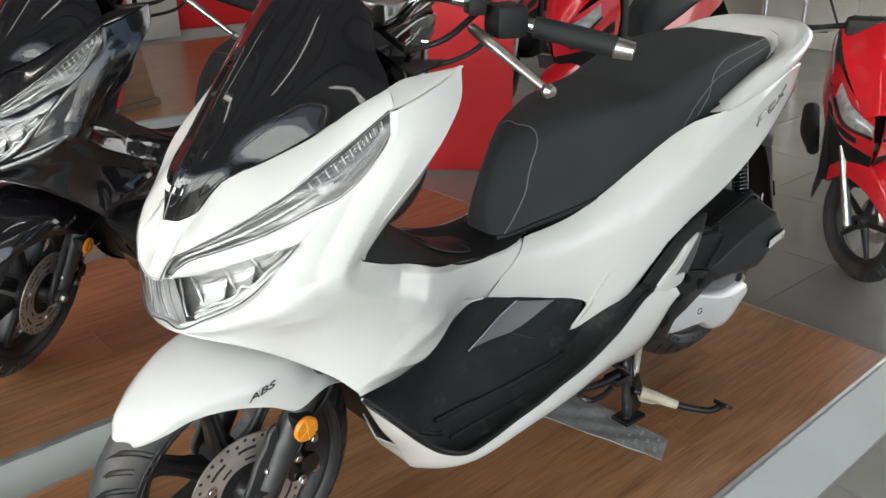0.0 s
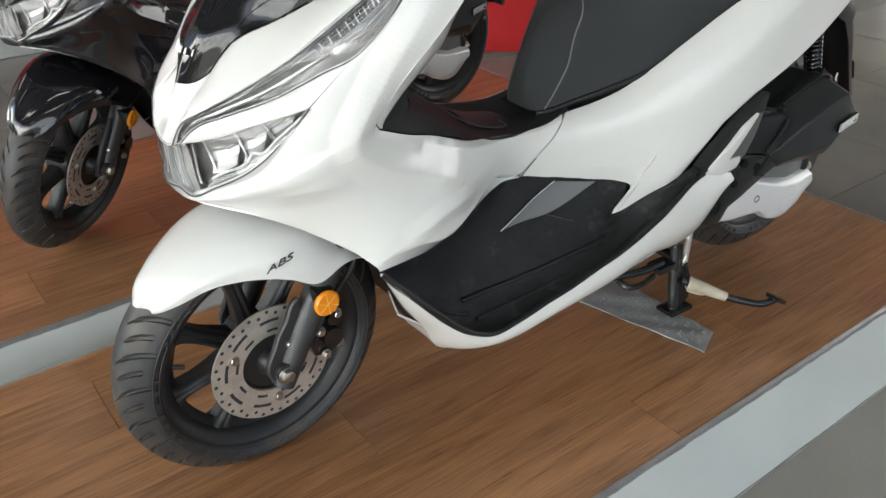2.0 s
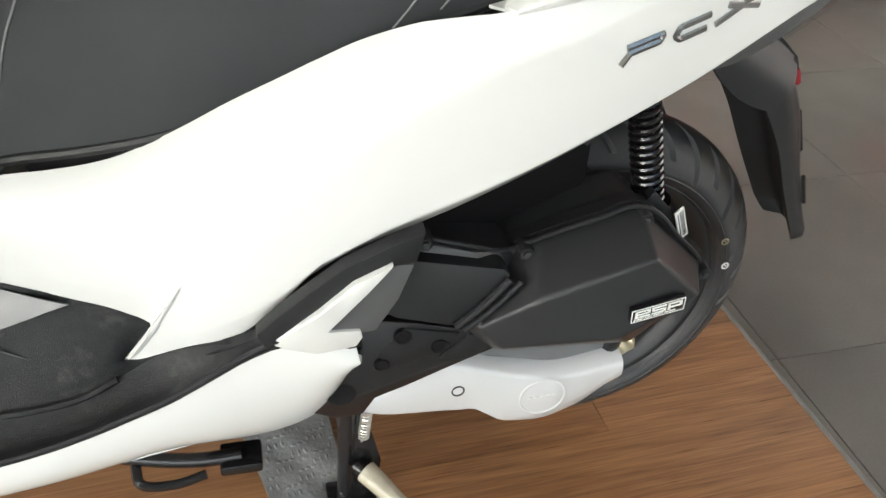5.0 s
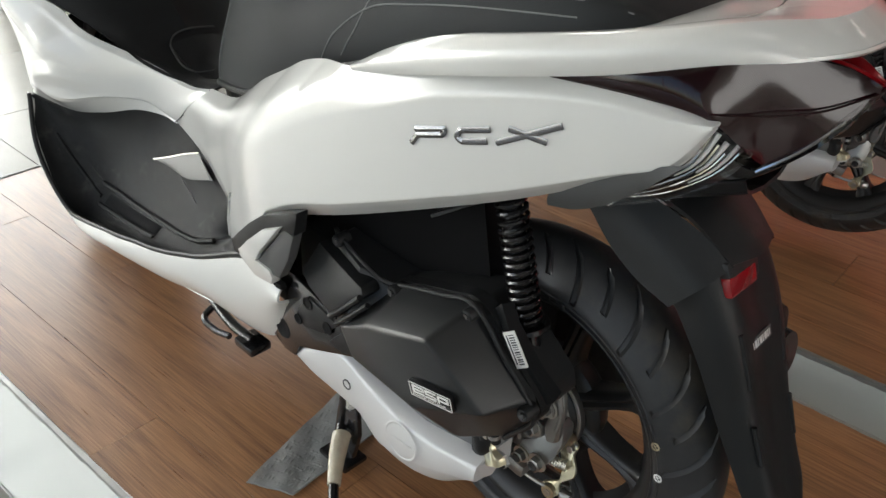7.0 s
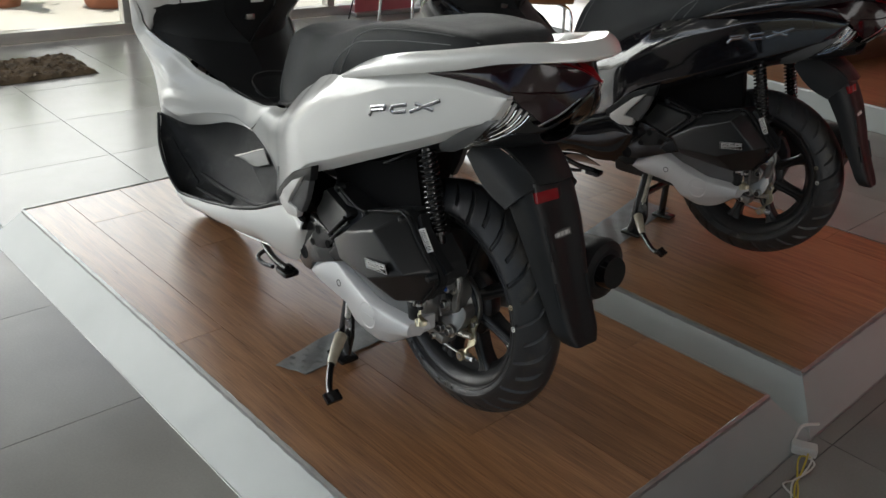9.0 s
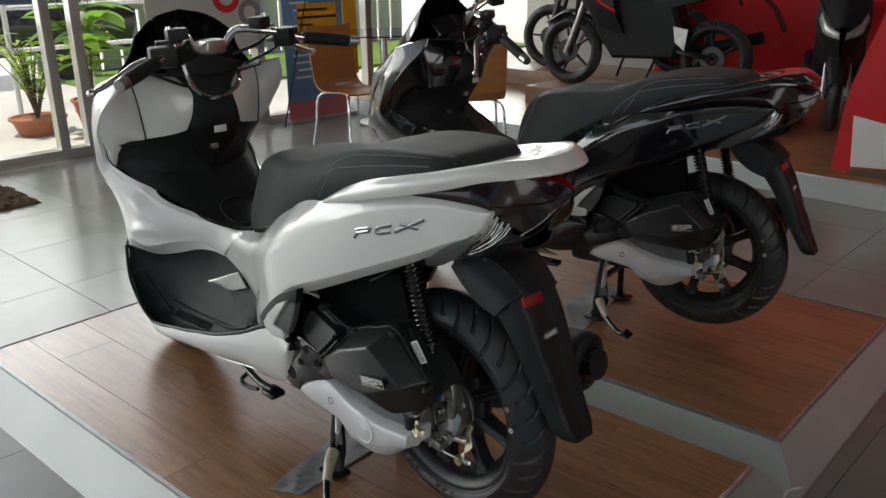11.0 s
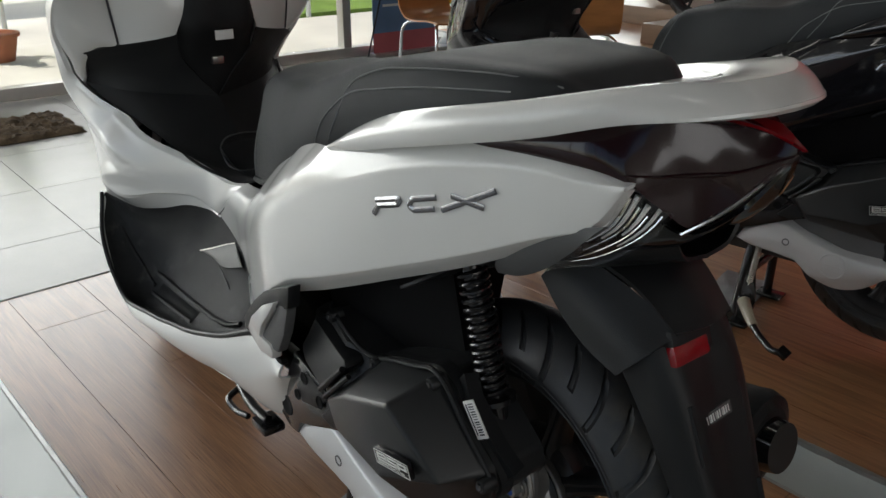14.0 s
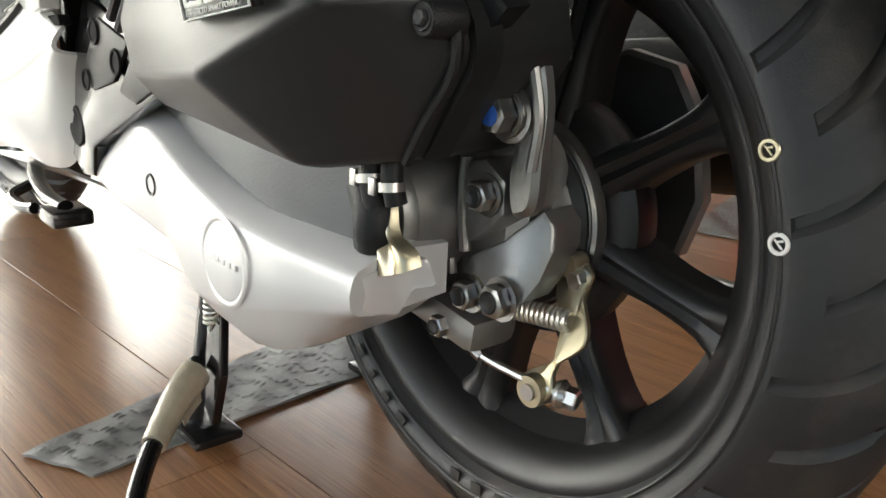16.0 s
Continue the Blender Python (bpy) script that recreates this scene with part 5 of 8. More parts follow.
    for first, inset in ((31, 5), (34, 7)):
        for flip in (False, True):
            path = [(first, 1), (first + 1, 2), (first + 2, 3), (first + 4, inset - 1), (first + 7, inset)] + [(q, inset) for q in range(first + 11, 58, 4)]
            part("seam", tube([P[p, 39 - q if flip else q] * 1.0 + (0, (-.0004 if flip else .0004) * -1, .0009) for p, q in path], .0010, 6, 80), STITCH, seat, "grey stitched seam")
    for k in (1, -1):
        line = []
        for p in curve([(.750, .068, .566), (.730, .070, .600), (.706, .070, .640), (.682, .060, .695), (.660, .056, .737), (.655, .040, .755), (.660, .025, .764), (.668, 0, .768)], 40):
            p = np.array(p) * (1, k, 1)
            line.append(fine[np.argmin(((fine - p) ** 2).sum(1))] + (.0004, .0006 * k, .0006))
        for _ in range(6):
            line[1:-1] = [(line[i - 1] + line[i] * 2 + line[i + 1]) / 4 for i in range(1, len(line) - 1)]
        part("seam", tube(line, .0013, 6, 60), STITCH, seat, "grey stitched seam")
    lowrim = [(x + .004, w * 0.98, z - .004) for x, _, z, w in sec[1:-1]]
    skirt_a = [(x, w * .93, z + .012) for x, _, z, w in sec[3:-3]]
    skirt_b = [(x, YR(x, z - .014) - .024, z - .024) for x, _, z, w in sec[3:-3]]
    both("seat_skirt", shell(span(skirt_a, skirt_b, 50, 6), .003, (0, .6, 1)), PIT, root)
    both("seat_base", tube(lowrim, .006, 8, 60), SATIN, root)

    # -- tail: grab rail, lamp, under-tail --
    up = [(.250, .182, .757), (.20, .185, .786), (.148, .183, .810), (.022, .181, .846), (-.06, .163, .864), (-.115, .140, .878), (-.165, .095, .888), (-.195, .045, .888), (-.200, .0, .888)]
    dn = [(.240, .193, .753), (.18, .199, .768), (.12, .199, .784), (.013, .190, .811), (-.08, .166, .834), (-.15, .137, .855), (-.200, .094, .862), (-.226, .045, .866), (-.231, .0, .867)]
    both("grab_rail", shell(tapered(up[::-1], dn[::-1], 50, 9, (-.002, .010, .004), .35), .006, (-.2, 1, .3)), PEARL, root, "pearl white grab rail")
    inn = [(.225, .155, .765), (.17, .155, .79), (.10, .150, .815), (.02, .142, .835), (-.04, .118, .850), (-.085, .09, .862), (-.11, .06, .868), (-.12, .03, .870), (-.122, 0, .870)]
    both("grab_rail_top", shell(span(inn, up, 50, 8, (0, 0, .004)), .005, (0, 0, 1)), PEARL, root)
    rows = [[(.03, -.135, .832), (-.035, -.06, .850), (-.048, 0, .853), (-.035, .06, .850), (.03, .135, .832)], [(-.04, -.118, .850), (-.085, -.055, .862), (-.095, 0, .864), (-.085, .055, .862), (-.04, .118, .850)], [(-.085, -.09, .862), (-.112, -.05, .869), (-.122, 0, .870), (-.112, .05, .869), (-.085, .09, .862)]]
    part("rail_deck", shell(net(rows, 10, 24), .006, (0, 0, 1)), PEARL, root, "white plate behind the seat")
    both("rail_underside", shell(span(dn, [(x + .02, y * .80, z - .006) for x, y, z in dn], 40, 6), .003, (0, .2, -1)), PEARL, root)
    # lamp between rail and side cover, running to a point at the tail
    l_up = [(.16, .168, .780), (.05, .158, .812), (-.05, .140, .836), (-.12, .110, .848), (-.16, .075, .850), (-.185, .040, .848), (-.21, .015, .842), (-.240, .0, .829)]
    l_dn = [(.10, .165, .786), (.0, .154, .803), (-.08, .136, .806), (-.142, .112, .796), (-.165, .083, .768), (-.177, .062, .752), (-.212, .035, .785), (-.238, .0, .822)]
    both("tail_lamp", shell(tapered(l_up[::-1], l_dn[::-1], 50, 12, (-.004, .004, 0), .3), .004, (-1, 1, 0)), REDLENS, root, "dark red tail lamp lens")
    both("lamp_crease", tube([(-.140, .114, .803), (-.17, .083, .803), (-.205, .045, .808), (-.236, .006, .824)], .0011, 6, 30), REDLENS, root)
    both("lamp_tip", shell(span([(-.175, .030, .851), (-.21, .014, .845), (-.243, .0, .831)], [(-.178, .004, .848), (-.21, .0, .840), (-.243, -.001, .829)], 16, 6, (0, 0, .002)), .003, (0, 0, 1)), REDREF, root, "bright red lamp tip")
    both("lamp_chrome", shell(span([(-.177, .063, .750), (-.200, .046, .772), (-.222, .026, .800), (-.234, .010, .818)], [(-.170, .062, .740), (-.196, .040, .762), (-.220, .020, .793), (-.236, .006, .817)], 18, 6), .003, (-1, 1, 0)), LENS, root)
    both("lamp_chrome_edge", tube([(-.172, .066, .745), (-.198, .047, .768), (-.222, .024, .799)], .0017, 6, 20), CHROME, root)
    l2 = [(-.135, .082, .765), (-.164, .050, .738), (-.204, .026, .766), (-.232, .0, .812)]
    l3 = [(-.05, .085, .685), (-.12, .052, .700), (-.160, .025, .728), (-.190, .0, .760)]
    both("tail_lamp_lower", shell(tapered(l2[::-1], l3[::-1], 30, 8, (-.004, .003, 0), .3), .004, (-1, 1, 0)), GLOSSBLK, root, "black gloss tail underside")
    ind_a = [(-.141, .116, .786), (-.134, .125, .757), (-.10, .131, .724), (-.060, .129, .690)]
    ind_b = [(-.171, .076, .766), (-.160, .086, .745), (-.125, .106, .713), (-.061, .127, .686)]
    both("rear_indicator", shell(span(ind_a, ind_b, 26, 9, (-.006, .005, 0)), .003, (-1, 1, 0)), LENS, root, "clear rear indicator lens")
    n = np.array((.010, -.012, .002))
    both("indicator_reflector", shell(span(np.array(ind_a) + n, np.array(ind_b) + n, 26, 9), .002, (-1, 1, 0)), LAMPSMOKE, root, "smoked indicator reflector")
    A, B = curve(ind_a, 30) + n * .7, curve(ind_b, 30) + n * .7
    # bright tapering strokes modelled in place of glints on the smoked reflector
    for k, (f, i0, i1, r) in enumerate(((.06, 0, 27, .0012), (.18, 1, 16, .0022), (.30, 0, 13, .0030), (.43, 2, 20, .0016), (.55, 1, 11, .0028), (.66, 3, 24, .0013), (.78, 0, 14, .0022), (.90, 2, 26, .0012))):
        line = [A[i] * (1 - f) + B[i] * f for i in range(i0, i1, 2)]
        both("indicator_streak", tube(line, [r] + [r * (1 - .8 * q / len(line)) for q in range(1, len(line))], 6, len(line)), (LABEL, CHROME)[k % 2], root)
    base = span([(-.002, .140, .684), (-.05, .141, .716), (-.09, .138, .741), (-.134, .127, .756)], [(.006, .130, .660), (-.026, .130, .668), (-.060, .130, .687), (-.102, .132, .722)], 20, 8, (0, .004, 0))
    both("indicator_base", shell(base, .006, (-.5, 1, -.3)), GREYDARK, root, "dark grey indicator base")
    rows = [[(.14, .165, .60), (.02, .118, .672), (-.07, .100, .700), (-.16, .050, .725)], [(.14, .12, .60), (.02, .09, .655), (-.07, .075, .680), (-.16, .040, .71)], [(.14, 0, .60), (.02, 0, .645), (-.07, 0, .670), (-.16, 0, .70)]]
    both("undertail", shell(net(rows, 10, 20), .004, (0, 0, -1)), SATIN, root, "black under-tail")
    # -- plate carrier and mud flap --
    rows = [[(-.020, .092, .655), (-.050, .090, .622), (-.086, .088, .596), (-.128, .086, .580)], [(-.030, .086, .672), (-.065, .084, .650), (-.105, .082, .626), (-.150, .076, .606)],
            [(-.045, .070, .692), (-.085, .062, .676), (-.13, .052, .656), (-.168, .044, .630)]]
    both("carrier_wing", shell(net(rows, 14, 20), .005, (-.6, 1, .3)), SATIN, root, "black plate carrier wing")
    rows = [[(-.06, .065, .690), (-.07, .0, .694), (-.06, -.065, .690)], [(-.120, .055, .668), (-.130, 0, .672), (-.120, -.055, .668)], [(-.166, .046, .632), (-.176, 0, .632), (-.166, -.046, .632)]]
    part("carrier_spine", fix_normals(shell(net(rows, 14, 14), .005, (-1, 0, 1))), SATIN, root, "black plate carrier")
    rows = []
    for x, w, z, d in ((-.140, .070, .645, .050), (-.166, .074, .605, .060), (-.185, .072, .572, .056), (-.207, .068, .52, .044), (-.232, .061, .455, .036), (-.260, .054, .395, .032), (-.279, .048, .358, .030), (-.286, .038, .345, .028)):
        rows.append([(x + d, -w, z + .002), (x + .012, -w * .86, z), (x + .001, -w * .74, z), (x - .001, 0, z - .001), (x + .001, w * .74, z), (x + .012, w * .86, z), (x + d, w, z + .002)])
    part("mud_flap", shell(net(rows, 40, 30), .004, (-1, 0, 0)), SATIN, root, "black plastic mud flap")
    tilt = Matrix.Rotation(radians(21), 4, "Y")
    part("plate_sticker", box((-.0015, -.026, -.007), (.0015, .026, .007), .0006).moved(Matrix.Translation((-.2005, .010, .540)) @ tilt @ Matrix.Rotation(radians(-3), 4, "X")), GREYDARK, root, "small grey sticker with worn print")
    g = Geo()
    for k in range(12):
        y = -.021 + .0036 * k
        box((-.0022, y, -.004), (-.0012, y + .0009 + .0007 * (k % 3), .004), 0, g)
    part("sticker_print", g.moved(Matrix.Translation((-.2005, .010, .540)) @ tilt @ Matrix.Rotation(radians(-3), 4, "X")), LABEL, root)
    hold = part("reflector_holder", box((-.014, -.028, -.016), (.012, .034, .020), .006).moved(Matrix.Translation((-.158, .018, .612)) @ tilt), SATIN, root)
    part("rear_reflector", box((-.006, -.022, -.010), (.005, .033, .012), .003).moved(Matrix.Translation((-.169, .020, .607)) @ tilt), REDREF, hold, "red rear reflector")
    for z0, z1 in ((.500, .560), (.415, .460)):
        f = lambda z: -.185 - (.572 - z) * .41
        part("flap_rib", tube([(f(z1) - .003, -.036, z1), (f(z0) - .003, -.034, z0)], .003, 6, 4), SATIN, root)
        part("flap_rib", tube([(f(z1) - .003, .046, z1), (f(z0) - .003, .043, z0)], .003, 6, 4), SATIN, root)
    # -- rear wheel, engine --
    wheel_parts(root, "rear_wheel", AXLE_R, R_R, .058, I, .046, "rear wheel", 31)
    for r, a, c in ((.2045, 157.5, ZINC), (.2040, 170.0, LABEL)):
        p = AXLE_R + Vector((r * math.cos(radians(a)), .0588, r * math.sin(radians(a))))
        g = lathe([(.0034, 0), (.0038, .0008), (.0052, .0008), (.0058, 0)], 20)
        tube([(-.0022, .0006, -.002), (.0022, .0006, .002)], .0006, 5, 3, geo=g)
        tube([(-.0022, .0006, .002), (.0010, .0006, .001)], .0006, 5, 3, geo=g)
        part("tyre_mark", g.moved(Matrix.Translation(p)), c, root, "small round paint mark")
    g = lathe([(.02, -.040), (.050, -.040), (.068, -.034), (.080, -.020), (.086, -.004), (.086, .008), (.080, .014), (.070, .0155), (.02, .0155)], 64, loop=True).moved(Matrix.Translation(AXLE_R))
    part("drum_hub", fix_normals(g), RIM, root, "black brake drum hub")
    # brake back plate with its bright turned edge
    g = lathe([(0, .066), (.034, .066), (.043, .064), (.050, .057), (.054, .042), (.057, .030), (.0605, .0262), (.064, .025), (.064, .016)], 72).moved(Matrix.Translation(AXLE_R))
    part("brake_plate", fix_normals(g), ALU, root, "cast aluminium brake back plate")
    g = lathe([(.0635, .0262), (.0655, .0272), (.0685, .0262), (.0695, .0235), (.0695, .018), (.066, .0145)], 72).moved(Matrix.Translation(AXLE_R))
    part("plate_edge", fix_normals(g), STEEL, root, "bright turned plate edge")
    # gear case casting, its ribbed web and ear
    g = plate(curve([(.135, .365), (.080, .372), (.036, .362), (.012, .345), (.003, .318), (.001, .292), (.006, .268), (.020, .252), (.05, .245), (.09, .240), (.135, .25)], 66, loop=True), .020, .078, .010)
    case = part("gear_case", fix_normals(g), ALU, root, "cast aluminium gear case")
    g = lathe([(0, .128), (.030, .128), (.036, .126), (.038, .120), (.041, .118), (.044, .100), (.047, .078)], 56).moved(Matrix.Translation((.085, 0, .302)))
    part("case_drum", fix_normals(g), ALU, case, "round drive housing behind the cover")
    part("case_web", solid([(-.008, .066, .314), (.012, .078, .293), (.032, .086, .279), (.037, .087, .266), (.032, .087, .257), (.006, .086, .252), (-.008, .080, .257), (-.014, .072, .272), (-.017, .065, .290), (-.015, .063, .304)], (.004, -.03, 0), .0025), ALU, case, "bright fan-shaped web")
    part("case_ear", solid([(.033, .092, .340), (.014, .096, .345), (-.004, .096, .334), (-.004, .096, .314), (.012, .095, .300), (.030, .091, .288), (.036, .090, .300)], (0, -.03, 0), .004), ALU, case)
    for a, b in (((.030, .089, .350), (.018, .084, .372)), ((.052, .084, .262), (.060, .083, .350)), ((.036, .088, .282), (.040, .086, .34))):
        part("case_rib", tube([a, tuple((np.array(a) + b) / 2 + (0, .002, 0)), b], .004, 8, 8), ALU, case)
    part("case_skirt", box((.02, .050, .222), (.12, .092, .246), .008).moved(Matrix.Translation((.07, 0, .235)) @ Matrix.Rotation(radians(-9), 4, "Y") @ Matrix.Translation((-.07, 0, -.235))), ALU, case)
    # lower shock mounting: a fork of two straps with a blue-capped nut
    strap = [(.000, .405), (-.022, .408), (-.031, .384), (-.030, .352), (-.027, .322), (-.012, .316), (-.007, .340), (-.014, .366), (-.012, .386), (-.004, .397)]
    g = plate(curve(strap, 50, loop=True), .086, .099, .0035)
    brk = part("shock_bracket", fix_normals(g), ALU, root, "aluminium lower shock bracket")
    part("bracket_rib", tube([(-.027, .100, .345), (-.030, .100, .375), (-.024, .100, .400)], .0032, 8, 14), ALU, brk)
    part("bracket_cap", box((-.024, .070, .402), (.002, .101, .410), .002), STEEL, brk)
    g = lathe([(0, 0), (.0165, 0), (.0165, .003), (.013, .004), (.013, .008)], 24).moved(Matrix.Translation((-.0095, .099, .374)))
    part("washer", g, STEEL, brk)
    nut = part("bolt", bolt((-.0095, .104, .374), (0, 1, 0), .0105, .012), STEEL, brk, "bright hexagon nut")
    part("nut_insert", lathe([(0, .0142), (.0048, .0142), (.0062, .0133), (.0062, .010)], 18).moved(Matrix.Translation((-.0095, .104, .374))), BLUENUT, nut, "blue locking insert")
    for p, r in (((.010, .096, .324), .0095), ((.030, .086, .255), .0095), ((.003, .086, .259), .0105), ((.050, .088, .228), .0075)):
        g = bolt(p, (0, 1, 0), r, .010)
        b = part("bolt", g, STEEL, case, "bright hexagon bolt")
        part("bolt_dimple", lathe([(0, .0002), (r * .45, .0002), (r * .60, .0012), (r * .70, .0004)], 18).moved(Matrix.Translation((p[0], p[1] + .0112, p[2]))), FORK, b)
    part("bolt_ring", lathe([(.010, .0), (.0128, 0), (.0128, .004), (.010, .004)], 20, loop=True).moved(Matrix.Translation((.030, .083, .255))), ZINC, case)
    # brake arm, rod and return spring
    arm_o = [(-.003, .275), (-.009, .280), (-.025, .272), (-.0225, .260), (-.033, .240), (-.033, .230), (-.025, .221), (-.016, .211), (-.020, .197), (-.010, .186), (.004, .187), (.009, .197), (.000, .206), (-.011, .213), (-.017, .223), (-.018, .231), (-.008, .243), (-.001, .258)]
    g = plate(curve(arm_o, 72, loop=True), -.0025, .0025, .001)
    g.v = [(x, y + .035 + (.272 - z) * .30, z) for x, y, z in g.v]
    arm = part("brake_arm", fix_normals(g), ZINC, root, "yellow zinc-plated brake arm")
    part("arm_bolt", bolt((-.017, .036, .268), (0, 1, 0), .0062, .008), STEEL, arm)
    part("arm_pivot", tube([(-.010, .030, .276), (-.010, .044, .276)], .0075, 14, 4), ZINC, arm)
    part("arm_pin", tube([(-.006, .050, .1945), (-.006, .0655, .1945)], [.0115, .0105], 18, 4), ZINC, arm, "round zinc-plated pin")
    part("pin_head", tube([(-.006, .064, .1945), (-.006, .0675, .1945)], .0055, 14, 4), STEEL, arm)
    rod = part("brake_rod", tube([(.066, .072, .216), (.038, .070, .207), (-.002, .062, .200), (-.030, .052, .196)], .0030, 8, 20), STEEL, arm)
    part("rod_boot", coil((.068, .072, .218), (.042, .070, .208), .0035, .0022, 9), STANDBLK, rod, "ribbed black rod boot")
    part("rod_sleeve", tube([(.042, .070, .2085), (.034, .069, .2055)], .0048, 6, 4), STEEL, rod)
    part("arm_nut", bolt((-.022, .054, .1965), (-1, -.3, -.1), .0072, .012), STEEL, arm)
    part("arm_nut", tube([(-.020, .056, .197), (-.026, .053, .196)], .0085, 12, 4), STEEL, arm)
    part("return_spring", coil((.018, .060, .243), (-.020, .050, .244), .0062, .0015, 11), SPRING, arm)
    # silver belt cover: a top ledge, a flat outer face with a round swelling below, and a square rear end
    xs = np.r_[np.linspace(.385, .30, 6), np.linspace(.285, .05, 30), .042, .038]
    rows = []
    for x in xs:
        e1 = np.interp(x, (.038, .085, .137, .20, .235, .262, .285, .385), (.2905, .2965, .302, .316, .331, .345, .347, .30))
        e2 = np.interp(x, (.038, .060, .094, .154, .197, .214, .236, .274, .30, .357, .385), (.279, .281, .284, .291, .303, .309, .318, .333, .333, .296, .285))
        low = np.interp(x, (.038, .050, .068, .085, .10, .12, .14, .158, .176, .192, .206, .222, .237, .28, .345, .385), (.252, .246, .231, .219, .212, .206, .204, .205, .209, .214, .221, .236, .248, .253, .258, .27))
        crease = max(low + .006, np.interp(x, (.038, .083, .158, .20, .24), (.256, .246, .227, .226, .256)))
        yo = np.interp(x, (.038, .06, .095, .14, .385), (.171, .176, .185, .192, .193))
        top = np.interp(x, (.038, .10, .25, .30, .385), (.146, .158, .166, .176, .186))
        rows.append([(x, .10, e1 - .002), (x, top - .004, e1), (x, top, e1 - .0004), (x, yo - .004, e2 + .003), (x, yo - .001, e2), (x, yo + .0005, e2 - .004), (x, yo + .002, (e2 + crease) / 2), (x, yo + .0015, crease + .003), (x, yo, crease), (x, yo - .004, crease * .5 + low * .5), (x, yo - .014, low + .001), (x, yo - .024, low), (x, .10, low + .004)])
    g = Geo().grid(rows)
    end = rows[-1]
    g.ngon(end)
    g.ngon(rows[0])
    cover = part("belt_cover", fix_normals(g), SILVER, root, "silver painted engine cover")
    g = solid([(.039, .1705, .2775), (.034, .150, .282), (.022, .128, .288), (.017, .126, .270), (.030, .132, .266), (.034, .140, .250), (.039, .1695, .257)], (.03, 0, 0), .003)
    part("cover_end", g, SILVER, cover, "square rear end of the cover")
    part("badge_ring", lathe([(.0270, 0), (.0282, .0007), (.0298, .0007), (.0312, 0)], 44).moved(Matrix.Translation((.152, .1937, .262))), SILVER, cover)
    g = Geo()
    for k in range(5):
        box((.168 - .008 * k - .0028, .1930, .2600), (.168 - .008 * k + .0028, .1946, .2640), .0006, g)
    part("badge", g, SILVER, cover, "embossed maker's badge of plain bars")
    part("cover_plug", lathe([(0, -.001), (.0055, -.001), (.0068, .0008), (.0082, .0008), (.0088, -.002)], 24).moved(Matrix.Translation((.262, .1945, .2915))), DECAL, cover)
    # bent clip, drain hoses and their clamps above the cover's rear end
    rows = [[(.057, .142, .312), (.050, .147, .314), (.046, .143, .315), (.040, .147, .317), (.036, .141, .318)], [(.050, .146, .298), (.044, .151, .299), (.040, .146, .300), (.035, .150, .302), (.030, .143, .303)],
            [(.044, .150, .285), (.036, .154, .287), (.030, .150, .289), (.022, .152, .292), (.014, .142, .294)], [(.041, .152, .277), (.032, .155, .279), (.026, .153, .281), (.018, .152, .284), (.012, .142, .288)]]
    clip = part("cover_clip", fix_normals(shell(net(rows, 20, 18), .0025, (-.5, 1, 0))), ZINC, root, "fluted zinc-plated clip")
    part("clip_head", tube([(.047, .136, .320), (.044, .146, .318)], .0065, 12, 5), STEEL, clip)
    for x, r, z0, z1 in ((.048, .0085, .352, .318), (.030, .0065, .350, .322)):
        hose = part("drain_hose", tube([(x, .150, z0), (x - .002, .152, (z0 + z1) / 2), (x - .004, .150, z1)], r, 14, 14), SATIN, root, "short black drain hose")
        part("hose_clamp", tube([(x - .001, .1515, z0 - .016), (x - .0018, .1518, z0 - .021)], r + .0014, 14, 4), STEEL, hose)
        part("clamp_ear", box((x + .004, .157, z0 - .024), (x + .010, .160, z0 - .014), .001), STEEL, hose)
    part("crank_hose", tube([(.07, .14, .33), (.052, .146, .316), (.050, .146, .298), (.056, .140, .286)], .014, 14, 18), SATIN, root)
    # grey belt case seen above the cover
    P = span([(.36, .168, .40), (.25, .174, .385), (.12, .168, .37), (.05, .150, .355)], [(.36, .168, .31), (.25, .172, .325), (.12, .166, .295), (.05, .148, .285)], 20, 7, (0, .003, 0))
    part("belt_case", shell(P, .05, (0, 1, 0)), CASEGREY, root, "grey belt case")
    # air cleaner box
    V = {"F1": (.318, .160, .500), "F2": (.250, .172, .484), "F5": (.205, .166, .472), "F6": (.172, .168, .487), "T": (.064, .171, .519), "R1": (-.028, .168, .436), "R2": (-.032, .164, .408), "Br": (.008, .160, .350), "Bf": (.048, .196, .342), "FL": (.222, .198, .354),
         "F3": (.264, .203, .398), "F4": (.322, .184, .432), "K": (.072, .240, .502), "K0": (.190, .226, .449), "S0": (.250, .214, .412), "C": (-.006, .222, .428), "M": (.095, .237, .390), "L1": (.226, .217, .376)}
    faces = (("F1", "F2", "F5", "F6", "K0", "S0", "F3", "F4"), ("F6", "T", "K", "K0"), ("T", "R1", "C", "K"), ("K0", "K", "C", "M", "L1", "S0"), ("S0", "L1", "FL", "F3"), ("L1", "M", "Bf", "FL"), ("M", "C", "R1", "R2", "Br", "Bf"))
    bm = bmesh.new()
    made = {k: bm.verts.new(p) for k, p in V.items()}
    for q in faces:
        bm.faces.new([made[k] for k in q])
    rimv = ("F1", "F2", "F5", "F6", "T", "R1", "R2", "Br", "Bf", "FL", "F3", "F4")
    backv = [bm.verts.new((V[k][0], V[k][1] - .085, V[k][2])) for k in rimv]
    for k in range(len(rimv)):
        bm.faces.new([made[rimv[k]], made[rimv[(k + 1) % len(rimv)]], backv[(k + 1) % len(rimv)], backv[k]])
